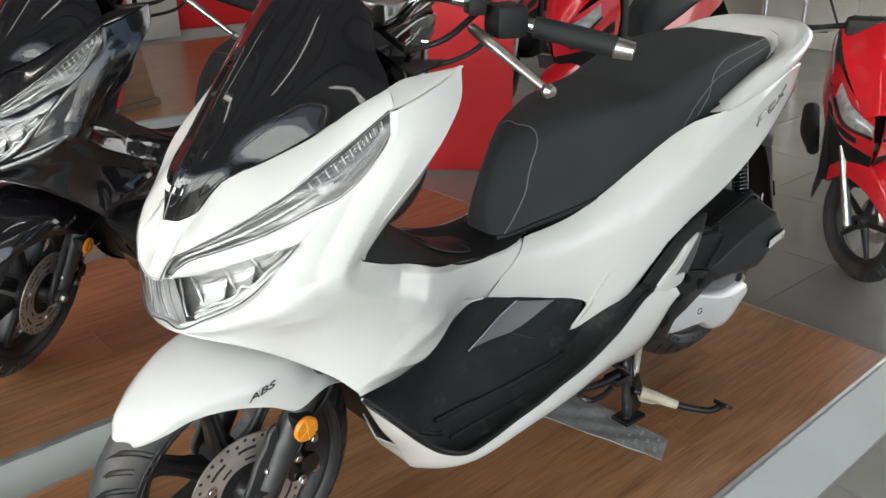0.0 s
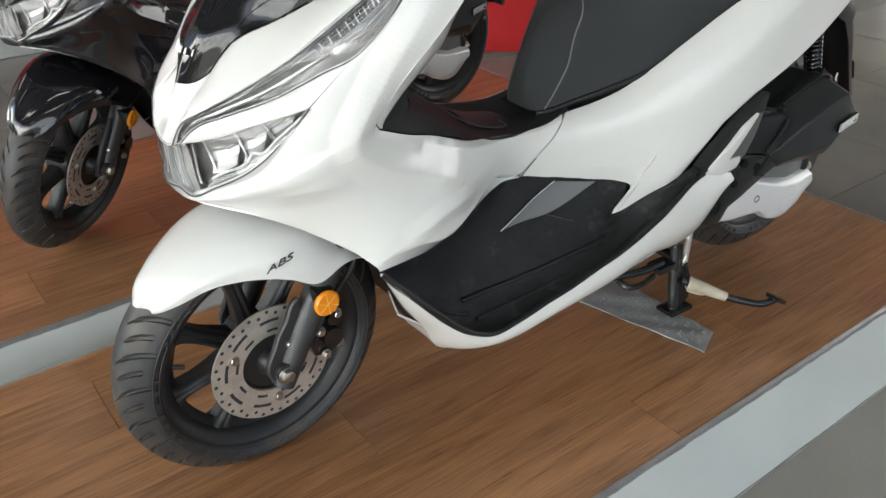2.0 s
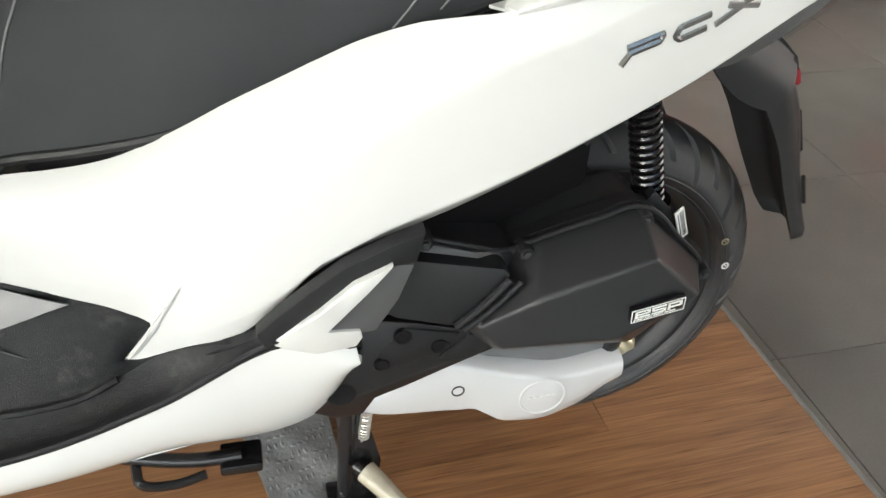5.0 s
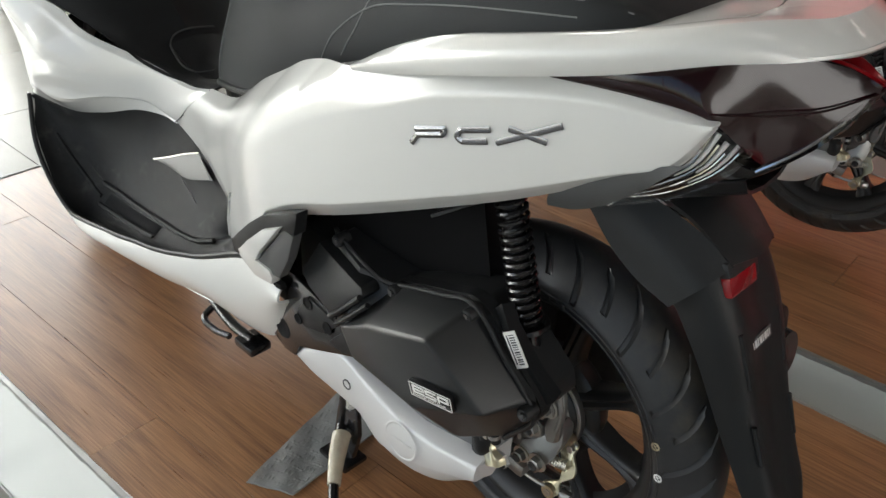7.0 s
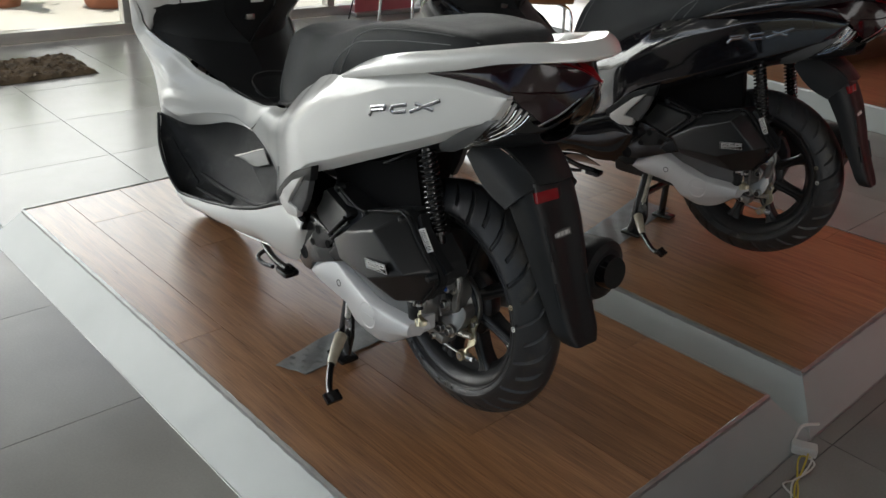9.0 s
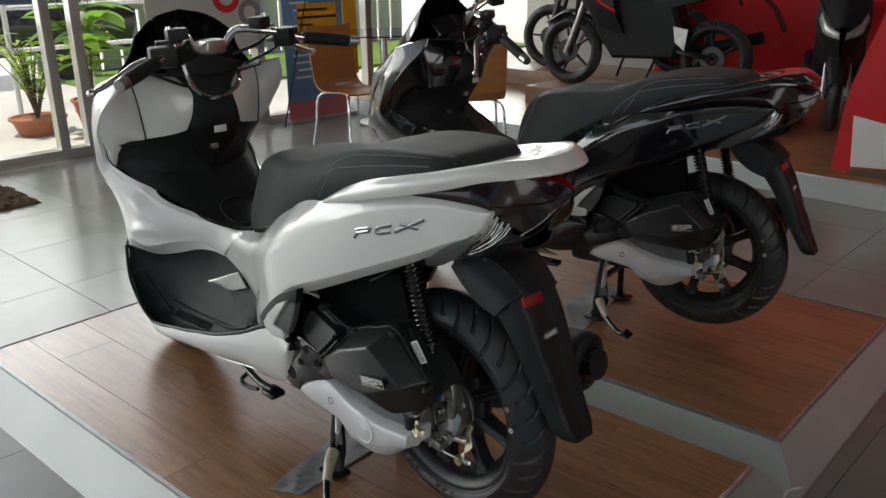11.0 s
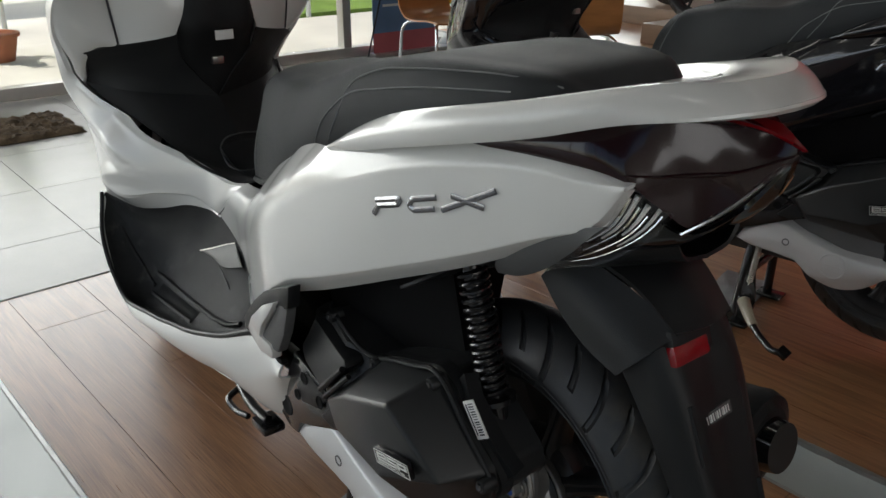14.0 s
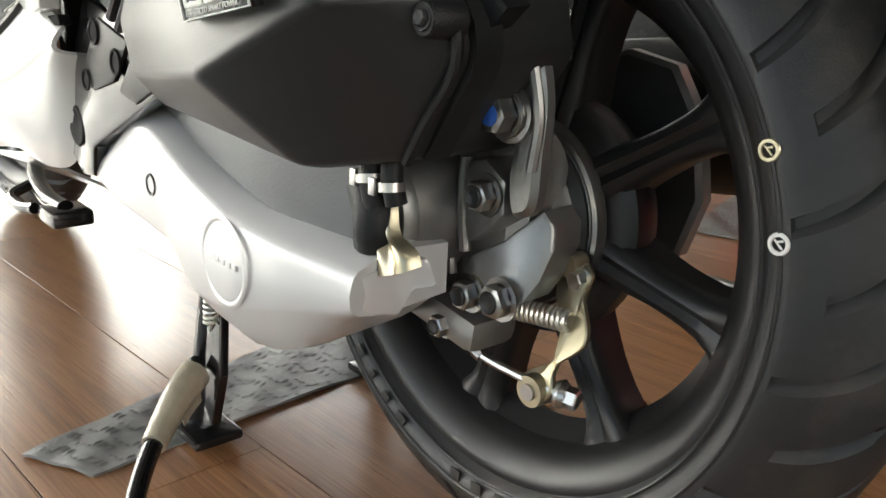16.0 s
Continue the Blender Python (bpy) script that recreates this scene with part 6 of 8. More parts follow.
    bmesh.ops.recalc_face_normals(bm, faces=bm.faces[:])
    bmesh.ops.bevel(bm, geom=bm.edges[:], offset=.006, segments=3, affect="EDGES", profile=.5, clamp_overlap=True)
    bmesh.ops.triangulate(bm, faces=[f for f in bm.faces if len(f.verts) > 4])
    bm.verts.index_update()
    g = Geo().add([v.co[:] for v in bm.verts], [[v.index for v in f.verts] for f in bm.faces])
    bm.free()
    air = part("air_box", g, AIRBOX, root, "black faceted air cleaner box")
    rim = [(.322, .158, .503), (.285, .166, .495), (.250, .170, .487), (.225, .167, .477), (.205, .164, .476), (.185, .165, .484), (.150, .166, .497), (.110, .168, .510), (.070, .169, .5225), (.054, .170, .518), (.010, .171, .476), (-.026, .168, .438), (-.036, .166, .420), (-.034, .164, .404), (-.012, .162, .374), (.006, .160, .350)]
    part("box_flange", tube(rim, .0032, 8, 120), SATIN, air)
    back = [(x, y - .030, z) for x, y, z in rim[4:]]
    part("box_back", shell(span([(x, y - .012, z) for x, y, z in rim[4:]], back, 40, 5), .02, (-.5, 0, .5)), SATIN, air, "black rear half of the box")
    for p in ((.062, .178, .511), (.193, .172, .474), (.306, .168, .496), (-.031, .178, .424)):
        boss = part("screw_boss", lathe([(0, .004), (.0075, .004), (.009, .002), (.0095, -.016)], 20).moved(Matrix.Translation(p)), SATIN, air)
        part("box_screw", bolt((p[0], p[1] + .003, p[2]), (0, 1, .2), .0042, .003), FORK, boss)
    R = Matrix.Translation((.0565, .2395, .4315)) @ Matrix.Rotation(radians(9), 4, "Y") @ Matrix.Rotation(radians(-8), 4, "X") @ Matrix.Rotation(radians(3), 4, "Z") @ Matrix.Diagonal((.95, 1, .80, 1))
    badge = part("badge_plate", box((-.034, -.006, -.0135), (.034, .0012, .0135), .0012).moved(R), GLOSSBLK, air, "black badge plate with a bright edge")
    strokes = [(-.0335, .0335, .0119, .0127), (-.0335, .0335, -.0127, -.0119), (-.0335, -.0327, -.0127, .0127), (.0327, .0335, -.0127, .0127)]
    strokes += [(.010, .029, .0062, .0092), (.026, .029, -.005, .0092), (.010, .026, -.005, -.0022), (.010, .026, .0006, .0030), (.010, .0128, .0006, .0092)]
    strokes += [(-.010, .008, .0062, .0092), (.005, .008, .0012, .0092), (-.010, .008, .0006, .0030), (-.010, -.007, -.005, .0030), (-.010, .008, -.005, -.0022)]
    strokes += [(-.030, -.012, .0062, .0092), (-.015, -.012, -.005, .0092), (-.030, -.012, -.001, .0018), (-.030, -.0265, -.001, .0092)]
    for x0, x1, z0, z1 in strokes:
        part("badge_stroke", box((x0, .0008, z0), (x1, .0020, z1), .0002).moved(R), LABEL, badge)
    part("badge_lettering", letters(Geo(), "ENHANCED SMART POWER", (.0305, .0013, -.0102), (-1, 0, 0), (0, 0, 1), .0046, .0003, .92).moved(R), LABEL, badge, "small white lettering")
    # duct beside it and lower bracket with holes
    duct = part("intake_duct", solid([(.333, .180, .486), (.262, .194, .480), (.224, .200, .476), (.216, .202, .466), (.248, .206, .434), (.278, .206, .406), (.341, .196, .418), (.364, .188, .430), (.348, .182, .460)], (0, -.03, 0), .005), SATIN, root, "black intake duct")
    part("duct_edge", tube([(.276, .2085, .409), (.246, .209, .438), (.219, .2055, .466)], .0045, 8, 20), SATIN, duct)
    part("duct_edge", tube([(.266, .2075, .402), (.234, .208, .432), (.206, .204, .461)], .0040, 8, 20), SATIN, duct)
    g = solid([(.372, .196, .420), (.316, .199, .411), (.250, .200, .392), (.192, .198, .373), (.226, .199, .360), (.264, .200, .345), (.326, .201, .318), (.362, .200, .303), (.376, .198, .276), (.405, .196, .272), (.447, .194, .290), (.420, .198, .330), (.392, .200, .372)], (0, -.014, 0), .003)
    bracket = part("engine_bracket", g, STANDBLK, root, "black side bracket with round holes")
    part("bracket_step", solid([(.330, .2015, .407), (.268, .2025, .393), (.300, .2025, .362), (.346, .2025, .350), (.362, .2015, .372)], (0, -.006, 0), .0025), SATIN, bracket)
    part("bracket_step", solid([(.258, .2025, .389), (.205, .2015, .374), (.262, .2025, .350), (.290, .2030, .356)], (0, -.006, 0), .0025), SATIN, bracket)
    for x, y, z, r in ((.333, .2025, .396, .0075), (.291, .2030, .377, .0075), (.356, .2030, .358, .0065), (.401, .199, .315, .013)):
        part("bracket_hole", lathe([(0, .0002), (r * .85, .0002), (r, .0012), (r * 1.25, .0012), (r * 1.35, 0)], 20).moved(Matrix.Translation((x, y, z))), PIT, bracket)
    ln = Vector((-.40, -.16, -.90)).normalized()
    nn = (Vector((-.40, .90, .02)) - ln * Vector((-.40, .90, .02)).dot(ln)).normalized()
    lm = Matrix((nn, ln, nn.cross(ln))).transposed().to_4x4()
    lm.translation = (.004, .160, .486)
    lm = lm @ Matrix.Diagonal((1, .72, .78, 1))
    lab = part("barcode_label", box((-.0012, -.034, -.009), (.0012, .034, .009), .0003).moved(lm), LABEL, root, "white label with dark print bars")
    rnd = random.Random(3)
    for k in range(13):
        y = -.029 + .0045 * k
        part("print_bar", box((.001, y, -.002), (.0018, y + rnd.uniform(.001, .0026), .006), 0).moved(lm), DECAL, lab)
    part("print_bar", box((.001, -.029, -.006), (.0018, .026, -.0045), 0).moved(lm), DECAL, lab)
    plate_n = shell(np.array([[(.040, .148, .525), (.060, .150, .500)], [(.020, .156, .505), (.035, .157, .485)], [(-.020, .150, .455), (-.005, .152, .44)], [(-.045, .143, .43), (-.03, .145, .415)]]), .02, (0, 1, 0))
    part("inner_guard", fix_normals(plate_n), SATIN, root)
    rows = [[(.36, .14, .52), (.27, .14, .56), (.18, .125, .59), (.11, .11, .62)], [(.36, .12, .42), (.27, .11, .42), (.18, .10, .44), (.10, .09, .47)]]
    part("engine_shroud", shell(net(rows, 8, 16), .06, (0, 1, 0)), PIT, root, "black inner shroud")
    rows = [[(.36, .14, .52), (.33, .14, .535), (.30, .14, .545), (.275, .14, .558)], [(.36, .12, .42), (.33, .115, .42), (.30, .11, .42), (.275, .11, .42)]]
    part("engine_shroud", mirrored(shell(net(rows, 8, 16), .06, (0, 1, 0))), PIT, root, "black inner shroud")
    part("engine_block", box((.12, -.13, .20), (.50, .10, .42), .03), FORK, root, "dark engine block")
    part("frame_tray", box((.42, -.15, .22), (1.02, .09, .30), .03), STANDBLK, root, "black under-frame")

    arm = [(.060, .400), (.018, .392), (-.006, .356), (-.016, .300), (-.002, .256), (.050, .240), (.100, .270), (.160, .300), (.160, .350), (.100, .385)]
    part("swing_arm", fix_normals(plate(arm, -.106, -.088, .004)), ALU, root, "grey cast swing arm")
    # -- shocks --
    for s in (1, -1):
        t0, t1 = np.array((.068, s * .118, .650)), np.array((.012, s * .112, .440))
        shock = part("shock_absorber", tube([t0, t0 * .5 + t1 * .5, t1], [.012, .012, .014], 12, 10), STANDBLK, root, "black shock absorber")
        part("spring", coil(t0 * .97 + t1 * .03, t0 * .25 + t1 * .75, .0165, .0032, 15), STANDBLK, shock, "black coil spring")
        g = lathe([(0, -.012), (.014, -.012), (.018, -.006), (.018, .006), (.014, .012), (0, .012)], 20).moved(Matrix.Translation(t1))
        part("shock_eye", g, STEEL, shock)
        q = t0 * .22 + t1 * .78
        part("spring_seat", lathe([(.012, -.004), (.026, -.003), (.026, .003), (.012, .004)], 24).moved(Matrix.Translation(q) @ Vector((0, 1, 0)).rotation_difference(Vector(t1 - t0)).to_matrix().to_4x4()), STANDBLK, shock)

    # -- silencer on the other side --
    rows = []
    for x, r, z in ((.30, .035, .30), (.22, .058, .325), (.05, .066, .345), (-.10, .070, .372), (-.145, .066, .380), (-.150, .050, .381)):
        rows.append([(x, -.205 + .85 * r * math.cos(a), z + r * math.sin(a)) for a in np.linspace(0, 2 * math.pi, 28, endpoint=False)])
    g = Geo().grid(net([[*r, r[0]] for r in rows], 30, 29)[:, :-1], loop_v=True)
    g.ngon(rows[-1])
    muf = part("silencer", fix_normals(g), SATIN, root, "black silencer")
    g = tube([(-.14, -.205, .380), (-.172, -.205, .385)], [.040, .034], 24, 6)
    part("silencer_end", g, GLOSSBLK, muf)
    part("exhaust_pipe", tube([(.32, -.20, .30), (.48, -.16, .22), (.62, -.06, .22)], .02, 14, 20), STEEL, root)
    part("heat_shield", shell(net([[(.20, -.255, .36), (.05, -.268, .385), (-.10, -.272, .41)], [(.20, -.262, .31), (.05, -.276, .33), (-.10, -.280, .36)]], 8, 14), .006, (0, -1, 0)), SATIN, muf)

    # -- front wheel group, steered a little --
    wheel_parts(root, "front_wheel", AXLE_F, R_F, .050, STEER, .040, "front wheel")
    m = STEER @ Matrix.Translation(AXLE_F)
    g = Geo()
    nang = 120
    yy = (.062, .066)
    for y, fl in ((yy[1], False), (yy[0], True)):
        P = [[(r * math.cos(a), y, r * math.sin(a)) for r in (.057, .078, .100, .112)] for a in np.linspace(0, 2 * math.pi, nang, endpoint=False)]
        g.grid(P, loop_u=True, flip=not fl)
    for r, fl in ((.112, True), (.057, False)):
        g.grid([[(r * math.cos(a), y, r * math.sin(a)) for y in yy] for a in np.linspace(0, 2 * math.pi, nang, endpoint=False)], loop_u=True, flip=not fl)
    disc = part("brake_disc", fix_normals(g).moved(m), DISC, root, "drilled steel brake disc")
    for k in range(40):
        a = 2 * math.pi * k / 40
        r = (.1065, .1005)[k % 2]
        part("disc_hole", lathe([(0, 0), (.0030, 0), (.0034, .0003)], 10, centre=(r * math.cos(a), .0662, r * math.sin(a))).moved(m), DECAL, disc)
    for k in range(9):
        a0 = 2 * math.pi * k / 9
        for r0, r1, a1, a2 in ((.0845, .0905, 0, .40), (.0655, .0705, .12, .42)):
            q = [[(r * math.cos(a), .0664, r * math.sin(a)) for r in (r0, r1)] for a in np.linspace(a0 + a1, a0 + a2, 8)]
            part("disc_slot", Geo().grid(q, flip=True).moved(m), DECAL, disc)
    for k in range(3):
        a = 2 * math.pi * k / 3 + .5
        part("disc_bolt", bolt((.0775 * math.cos(a), .066, .0775 * math.sin(a)), (0, 1, 0), .0075, .003).moved(m), STEEL, disc)
    lathe_hub = lathe([(0, .078), (.018, .078), (.024, .070), (.028, .058), (.052, .058), (.055, .062), (.057, .060), (.057, .036)], 40)
    part("hub_cap", lathe_hub.moved(m), RIM, disc)
    for s in (1, -1):
        ax = Vector((-.446, 0, .895))
        b0 = np.array((1.332, s * .090, .250))
        tdir = np.array(ax)
        fk = part("fork_leg", tube([b0 + tdir * -.035 + (-.012, 0, 0), b0 + tdir * .02 + (-.012, 0, 0), b0 + tdir * .18 + (-.020, 0, 0), b0 + tdir * .34 + (-.026, 0, 0)], [.021, .025, .0235, .0225], 18, 30).moved(STEER), FORK, root, "dark grey cast fork leg")
        fl_pts = curve([(1.352, .232), (1.362, .262), (1.345, .300), (1.335, .322), (1.318, .345), (1.306, .372), (1.290, .380), (1.292, .345), (1.305, .300), (1.318, .255), (1.330, .228)], 44, loop=True)
        part("fork_flange", fix_normals(plate(fl_pts, s * .090 - .006, s * .090 + .006, .003)).moved(STEER), FORK, fk, "cast flange along the fork")
        part("flange_bolt", bolt((1.318, s * .0965, .300), (0, s, 0), .005, .004).moved(STEER), STEEL, fk)
        part("stanchion", tube([b0 + tdir * .33 + (-.026, 0, 0), b0 + tdir * .50 + (-.026, 0, 0)], .0165, 14, 6).moved(STEER), STEEL, fk)
        g = bolt((1.335, s * .109, .250), (0, s, 0), .0115, .010)
        part("axle_nut", g.moved(STEER), STEEL, fk)
        part("axle_lug", tube([(1.333, s * .068, .250), (1.333, s * .108, .250)], .019, 16, 6).moved(STEER), FORK, fk)
        part("reflector_stay", box((1.240, s * .112 - .016, .362), (1.272, s * .112 + .014, .396), .004).moved(STEER), SATIN, fk)
        g = lathe([(0, .007), (.020, .007), (.0232, .004), (.0232, 0), (0, -.002)], 36)
        m2 = Matrix.Translation((1.261, s * .132, .379)) @ (Matrix.Identity(4) if s > 0 else Matrix.Rotation(math.pi, 4, "Z"))
        ref = part("reflector", g.moved(STEER @ m2), ORANGE, fk, "round orange reflector")
        g = Geo()
        for k in range(6):
            tube([(0, .0072, 0), (.0205 * math.cos(math.pi / 3 * k + .4), .0070, .0205 * math.sin(math.pi / 3 * k + .4))], .0007, 6, 4, geo=g)
        part("reflector_ridge", g.moved(STEER @ m2), YELLOWB, ref)
    g = Geo()
    P_ = [(-.060, .020), (-.075, .060), (-.100, .095), (-.118, .085), (-.128, .040), (-.118, .000), (-.095, -.018), (-.070, -.010)]
    plate(P_, .050, .094, .008, geo=g)
    tube([(-.098, .094, .030), (-.098, .108, .030)], .019, 20, 4, geo=g)
    tube([(-.104, .094, .066), (-.104, .104, .066)], .013, 16, 4, geo=g)
    cal = part("brake_caliper", fix_normals(g).moved(m), STANDBLK, root, "black brake caliper with bolts")
    for x, z in ((-.078, .048), (-.112, .072), (-.112, .010), (-.085, -.004)):
        part("caliper_bolt", bolt((x, .098, z), (0, 1, 0), .007, .007).moved(m), STEEL, cal)
    part("brake_hose", tube([(1.23, .085, .34), (1.19, .10, .40), (1.16, .10, .50), (1.12, .08, .60)], .006, 8, 24).moved(STEER), SATIN, root)
    part("sensor_wire", tube([(1.30, .095, .27), (1.26, .112, .33), (1.235, .105, .40), (1.19, .09, .47)], .003, 8, 24).moved(STEER), SATIN, root)
    # front mudguard
    cx, cz = 1.337, .250
    rows = []
    for a, r, w, drop in ((42, .252, .022, .002), (46, .259, .044, .008), (54, .262, .064, .018), (65, .265, .080, .026), (80, .269, .100, .044), (97, .271, .117, .062), (112, .270, .124, .072), (124, .266, .122, .028), (134, .262, .114, .000)):
        a = radians(a)
        c = np.array((math.cos(a), 0, math.sin(a)))
        p = np.array((cx, 0, cz)) + c * r
        rows.append([tuple(p), tuple(p - c * .004 + (0, w * .45, 0)), tuple(p - c * .018 + (0, w * .82, 0)), tuple(p - c * (.018 + drop * .5) + (0, w, 0)), tuple(p - c * (.018 + drop) + (0, w * 1.02, 0))])
    P = net(rows, 40, 16)
    P = np.concatenate([(P * (1, -1, 1))[:, :0:-1], P], 1)
    fen = part("front_mudguard", shell(P, .0035, (0, 0, 1)).moved(STEER), PEARL, root, "pearl white front mudguard")
    g = letters(Geo(), "ABS", (1.339, .1275, .459), (-.053, .003, .017), (.12, -.10, 1), .0140, .0010, 1.95)
    part("mudguard_lettering", g, DECAL, fen, "dark sloping letters")
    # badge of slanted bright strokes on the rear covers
    strokes = (((.000, -.010), (.012, .003), (.044, .003), (.050, .012), (.010, .012)), ((.103, .010), (.068, .010), (.061, .000), (.066, -.007), (.096, -.007)), ((.106, -.009), (.180, .013)), ((.124, .011), (.160, -.010)))
    for s in (1, -1):
        g = Geo()
        for line in strokes:
            ends = np.array([(.141 - u * .93 + v * .25, .7115 + u * .262 + v * .66) for u, v in line])
            way = np.r_[0, np.cumsum(np.linalg.norm(np.diff(ends, axis=0), axis=1))]
            c = np.stack([np.interp(np.linspace(0, way[-1], 40), way, ends[:, q]) for q in (0, 1)], 1)
            d = np.gradient(c, axis=0)
            d /= np.linalg.norm(d, axis=1, keepdims=True)
            nrm = np.stack([-d[:, 1], d[:, 0]], 1) * .0034
            top = [[(x, cover_y(x) + .0016, z) for x, z in c + nrm * k] for k in (-1, 0, 1)]
            top[1] = [(x, y + .0012, z) for x, y, z in top[1]]
            shell(np.array(top), .004, (0, 1, 0), g)
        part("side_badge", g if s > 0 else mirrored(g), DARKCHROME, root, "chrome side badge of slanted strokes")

    # -- stands --
    st = part("centre_stand", tube([(.378, .085, .225), (.384, .098, .12), (.390, .112, .012)], .012, 12, 14), STANDBLK, root, "black centre stand")
    part("stand_leg", tube([(.378, -.085, .225), (.384, -.098, .12), (.390, -.112, .012)], .012, 12, 14), STANDBLK, st)
    part("stand_crossbar", tube([(.384, -.10, .14), (.384, .10, .14)], .012, 12, 6), STANDBLK, st)
    part("stand_gusset", solid([(.392, .100, .165), (.360, .096, .165), (.338, .112, .080), (.346, .118, .030), (.372, .118, .012), (.396, .114, .012)], (0, -.010, 0), .002), STANDBLK, st, "flat black stand plate")
    part("stand_foot", box((.345, .085, 0.006), (.415, .135, .016), .004), STANDBLK, st)
    part("stand_foot", box((.345, -.135, 0.006), (.415, -.085, .016), .004), STANDBLK, st)
    part("stand_lever", tube([(.375, .116, .085), (.355, .135, .076), (.320, .176, .060), (.270, .218, .042), (.232, .240, .034), (.205, .248, .040)], .0085, 10, 36), STANDBLK, st, "black foot lever")
    part("lever_tape", tube([(.362, .126, .080), (.346, .146, .074), (.325, .170, .063), (.305, .190, .054)], [.016, .0145, .0125, .0110], 12, 14), TAPE, st, "yellowed tape wrapped on the lever")
    part("tape_tail", shell(net([[(.366, .120, .070), (.350, .138, .062), (.336, .152, .055)], [(.358, .122, .052), (.346, .138, .048), (.334, .150, .046)]], 6, 8), .001, (0, 1, 0)), TAPE, st)
    part("lever_pad", box((-.014, -.020, -.005), (.014, .020, .005), .003).moved(Matrix.Translation((.205, .250, .043)) @ Matrix.Rotation(radians(-30), 4, "Y")), STANDBLK, st, "black lever pad")
    part("stand_spring", coil((.352, .104, .235), (.362, .106, .128), .0066, .0016, 20), SPRING, st, "pale coil spring")
    part("spring_hook", tube([(.362, .106, .128), (.366, .104, .116), (.372, .100, .112)], .002, 6, 8), SPRING, st)
    side = part("side_stand", tube([(.72, .150, .235), (.64, .172, .222), (.56, .182, .215), (.52, .180, .214)], .009, 10, 20), STANDBLK, root, "folded black side stand")
    part("side_stand_hook", tube([(.64, .178, .215), (.635, .198, .208), (.60, .203, .203), (.56, .198, .208)], .006, 8, 24), STANDBLK, side)
    part("side_stand_foot", box((.495, .160, .200), (.545, .200, .216), .005), STANDBLK, side)
    return root


white = scooter("scooter", "pearl white scooter with black seat on its centre stand")


def repaint(root, swaps):
    for o in root.children_recursive:
        old = o.data.materials[0] if o.type == "MESH" else None
        if old in swaps:
            o.material_slots[0].link = "OBJECT"
            o.material_slots[0].material = swaps[old]


BLACK_POSE = Matrix.Translation((.78, -1.17, 0)) @ Matrix.Rotation(radians(10.0), 4, "Z") @ Matrix.Translation((-.685, 0, 0))
black = copy_thing(white, BLACK_POSE)
tagged(black, "glossy black scooter with black seat on its centre stand")
repaint(black, {PEARL: BLACKPAINT})
# its handlebar and front wheel stand turned to the left
LOCK = Matrix.Translation((1.0, 0, 0.95)) @ Matrix.Rotation(radians(30), 4, Vector((-0.446, 0, 0.895))) @ Matrix.Translation((-1.0, 0, -0.95))
for o in black.children:
    if o.name.split(".")[0] in ("front_wheel", "brake_disc", "fork_leg", "brake_caliper", "front_mudguard", "handlebar", "brake_hose", "sensor_wire"):
        o.matrix_basis = LOCK @ o.matrix_basis

# ---- things on and round the platforms ----


def tread_sheet(label, pts, m):
    """A cut piece of chequered rubber sheet, a little wavy, with raised bars."""
    root = thing("rubber_sheet", label, "rubber sheet", "sheets under the stands")
    root.matrix_basis = m
    a, b, c, d, e = [np.array(p) for p in pts]
    n, k = 36, 14
    rng = random.Random(3)
    P = np.zeros((n, k, 3))
    for i in range(n):
        for j in range(k):
            s, t = i / (n - 1), j / (k - 1)
            p = (a * (1 - t) + b * t) * (1 - s) + (d * (1 - t) + c * t) * s
            P[i, j] = (*p, .0035 + .0018 * math.sin(9 * s + 3 * t) + .0012 * math.sin(23 * s + 11 * t) + (.006 * max(0, t - .8) * math.sin(14 * s) ** 2))
    part("sheet", shell(P, .003, (0, 0, 1)), TREAD, root, "scuffed grey rubber sheet")
    bars = Geo()
    for i in range(1, n - 1, 2):
        for j in range(1, k - 1):
            p, ux, uy = P[i, j], P[i + 1, j] - P[i, j], P[i, j + 1] - P[i, j]
            up = (i // 2 + j // 3) % 2
            q = p + (ux * .2 if up else uy * .1)
            v = ux * 1.1 if up else uy * .9
            w = (uy if up else ux) * .18
            bars.add([q - w, q + v * .5 - w * 1.5, q + v - w * .2, q + v + w * .2, q + v * .5 + w * 1.5, q + w, q + v * .5 + (0, 0, .0016)], [(0, 1, 6), (1, 2, 6), (2, 3, 6), (3, 4, 6), (4, 5, 6), (5, 0, 6)])
    bars.v = [(x, y, z + .0004) for x, y, z in bars.v]
    tagged(part("raised_bar", bars, TREAD, root), kind="stuff")
    return root


tread_sheet("grey chequered rubber sheet under the white scooter's stand", [(.446, .262), (.372, .222), (.405, -.16), (.565, -.16), (.5, 0)], Matrix.Identity(4))
tread_sheet("grey chequered rubber sheet under the black scooter's stand", [(.500, .230), (.372, .222), (.405, -.20), (.545, -.20), (.5, 0)], BLACK_POSE)

# door mat
g = Geo()
rng = random.Random(5)
n, k = 60, 40
P = np.zeros((n, k, 3))
for i in range(n):
    for j in range(k):
        s, t = i / (n - 1), j / (k - 1)
        edge = min(s, 1 - s, t, 1 - t)
        w = .012 * math.sin(31 * s + 7 * t) * math.sin(23 * t)
        P[i, j] = (3.86 + .52 * t + w * .5 + .05 * s, .40 - .88 * s + w, FLOOR + .004 + min(.020, edge * .35) * (1 + .5 * rng.uniform(-1, 1)) + .004 * math.sin(60 * s) * math.sin(44 * t))
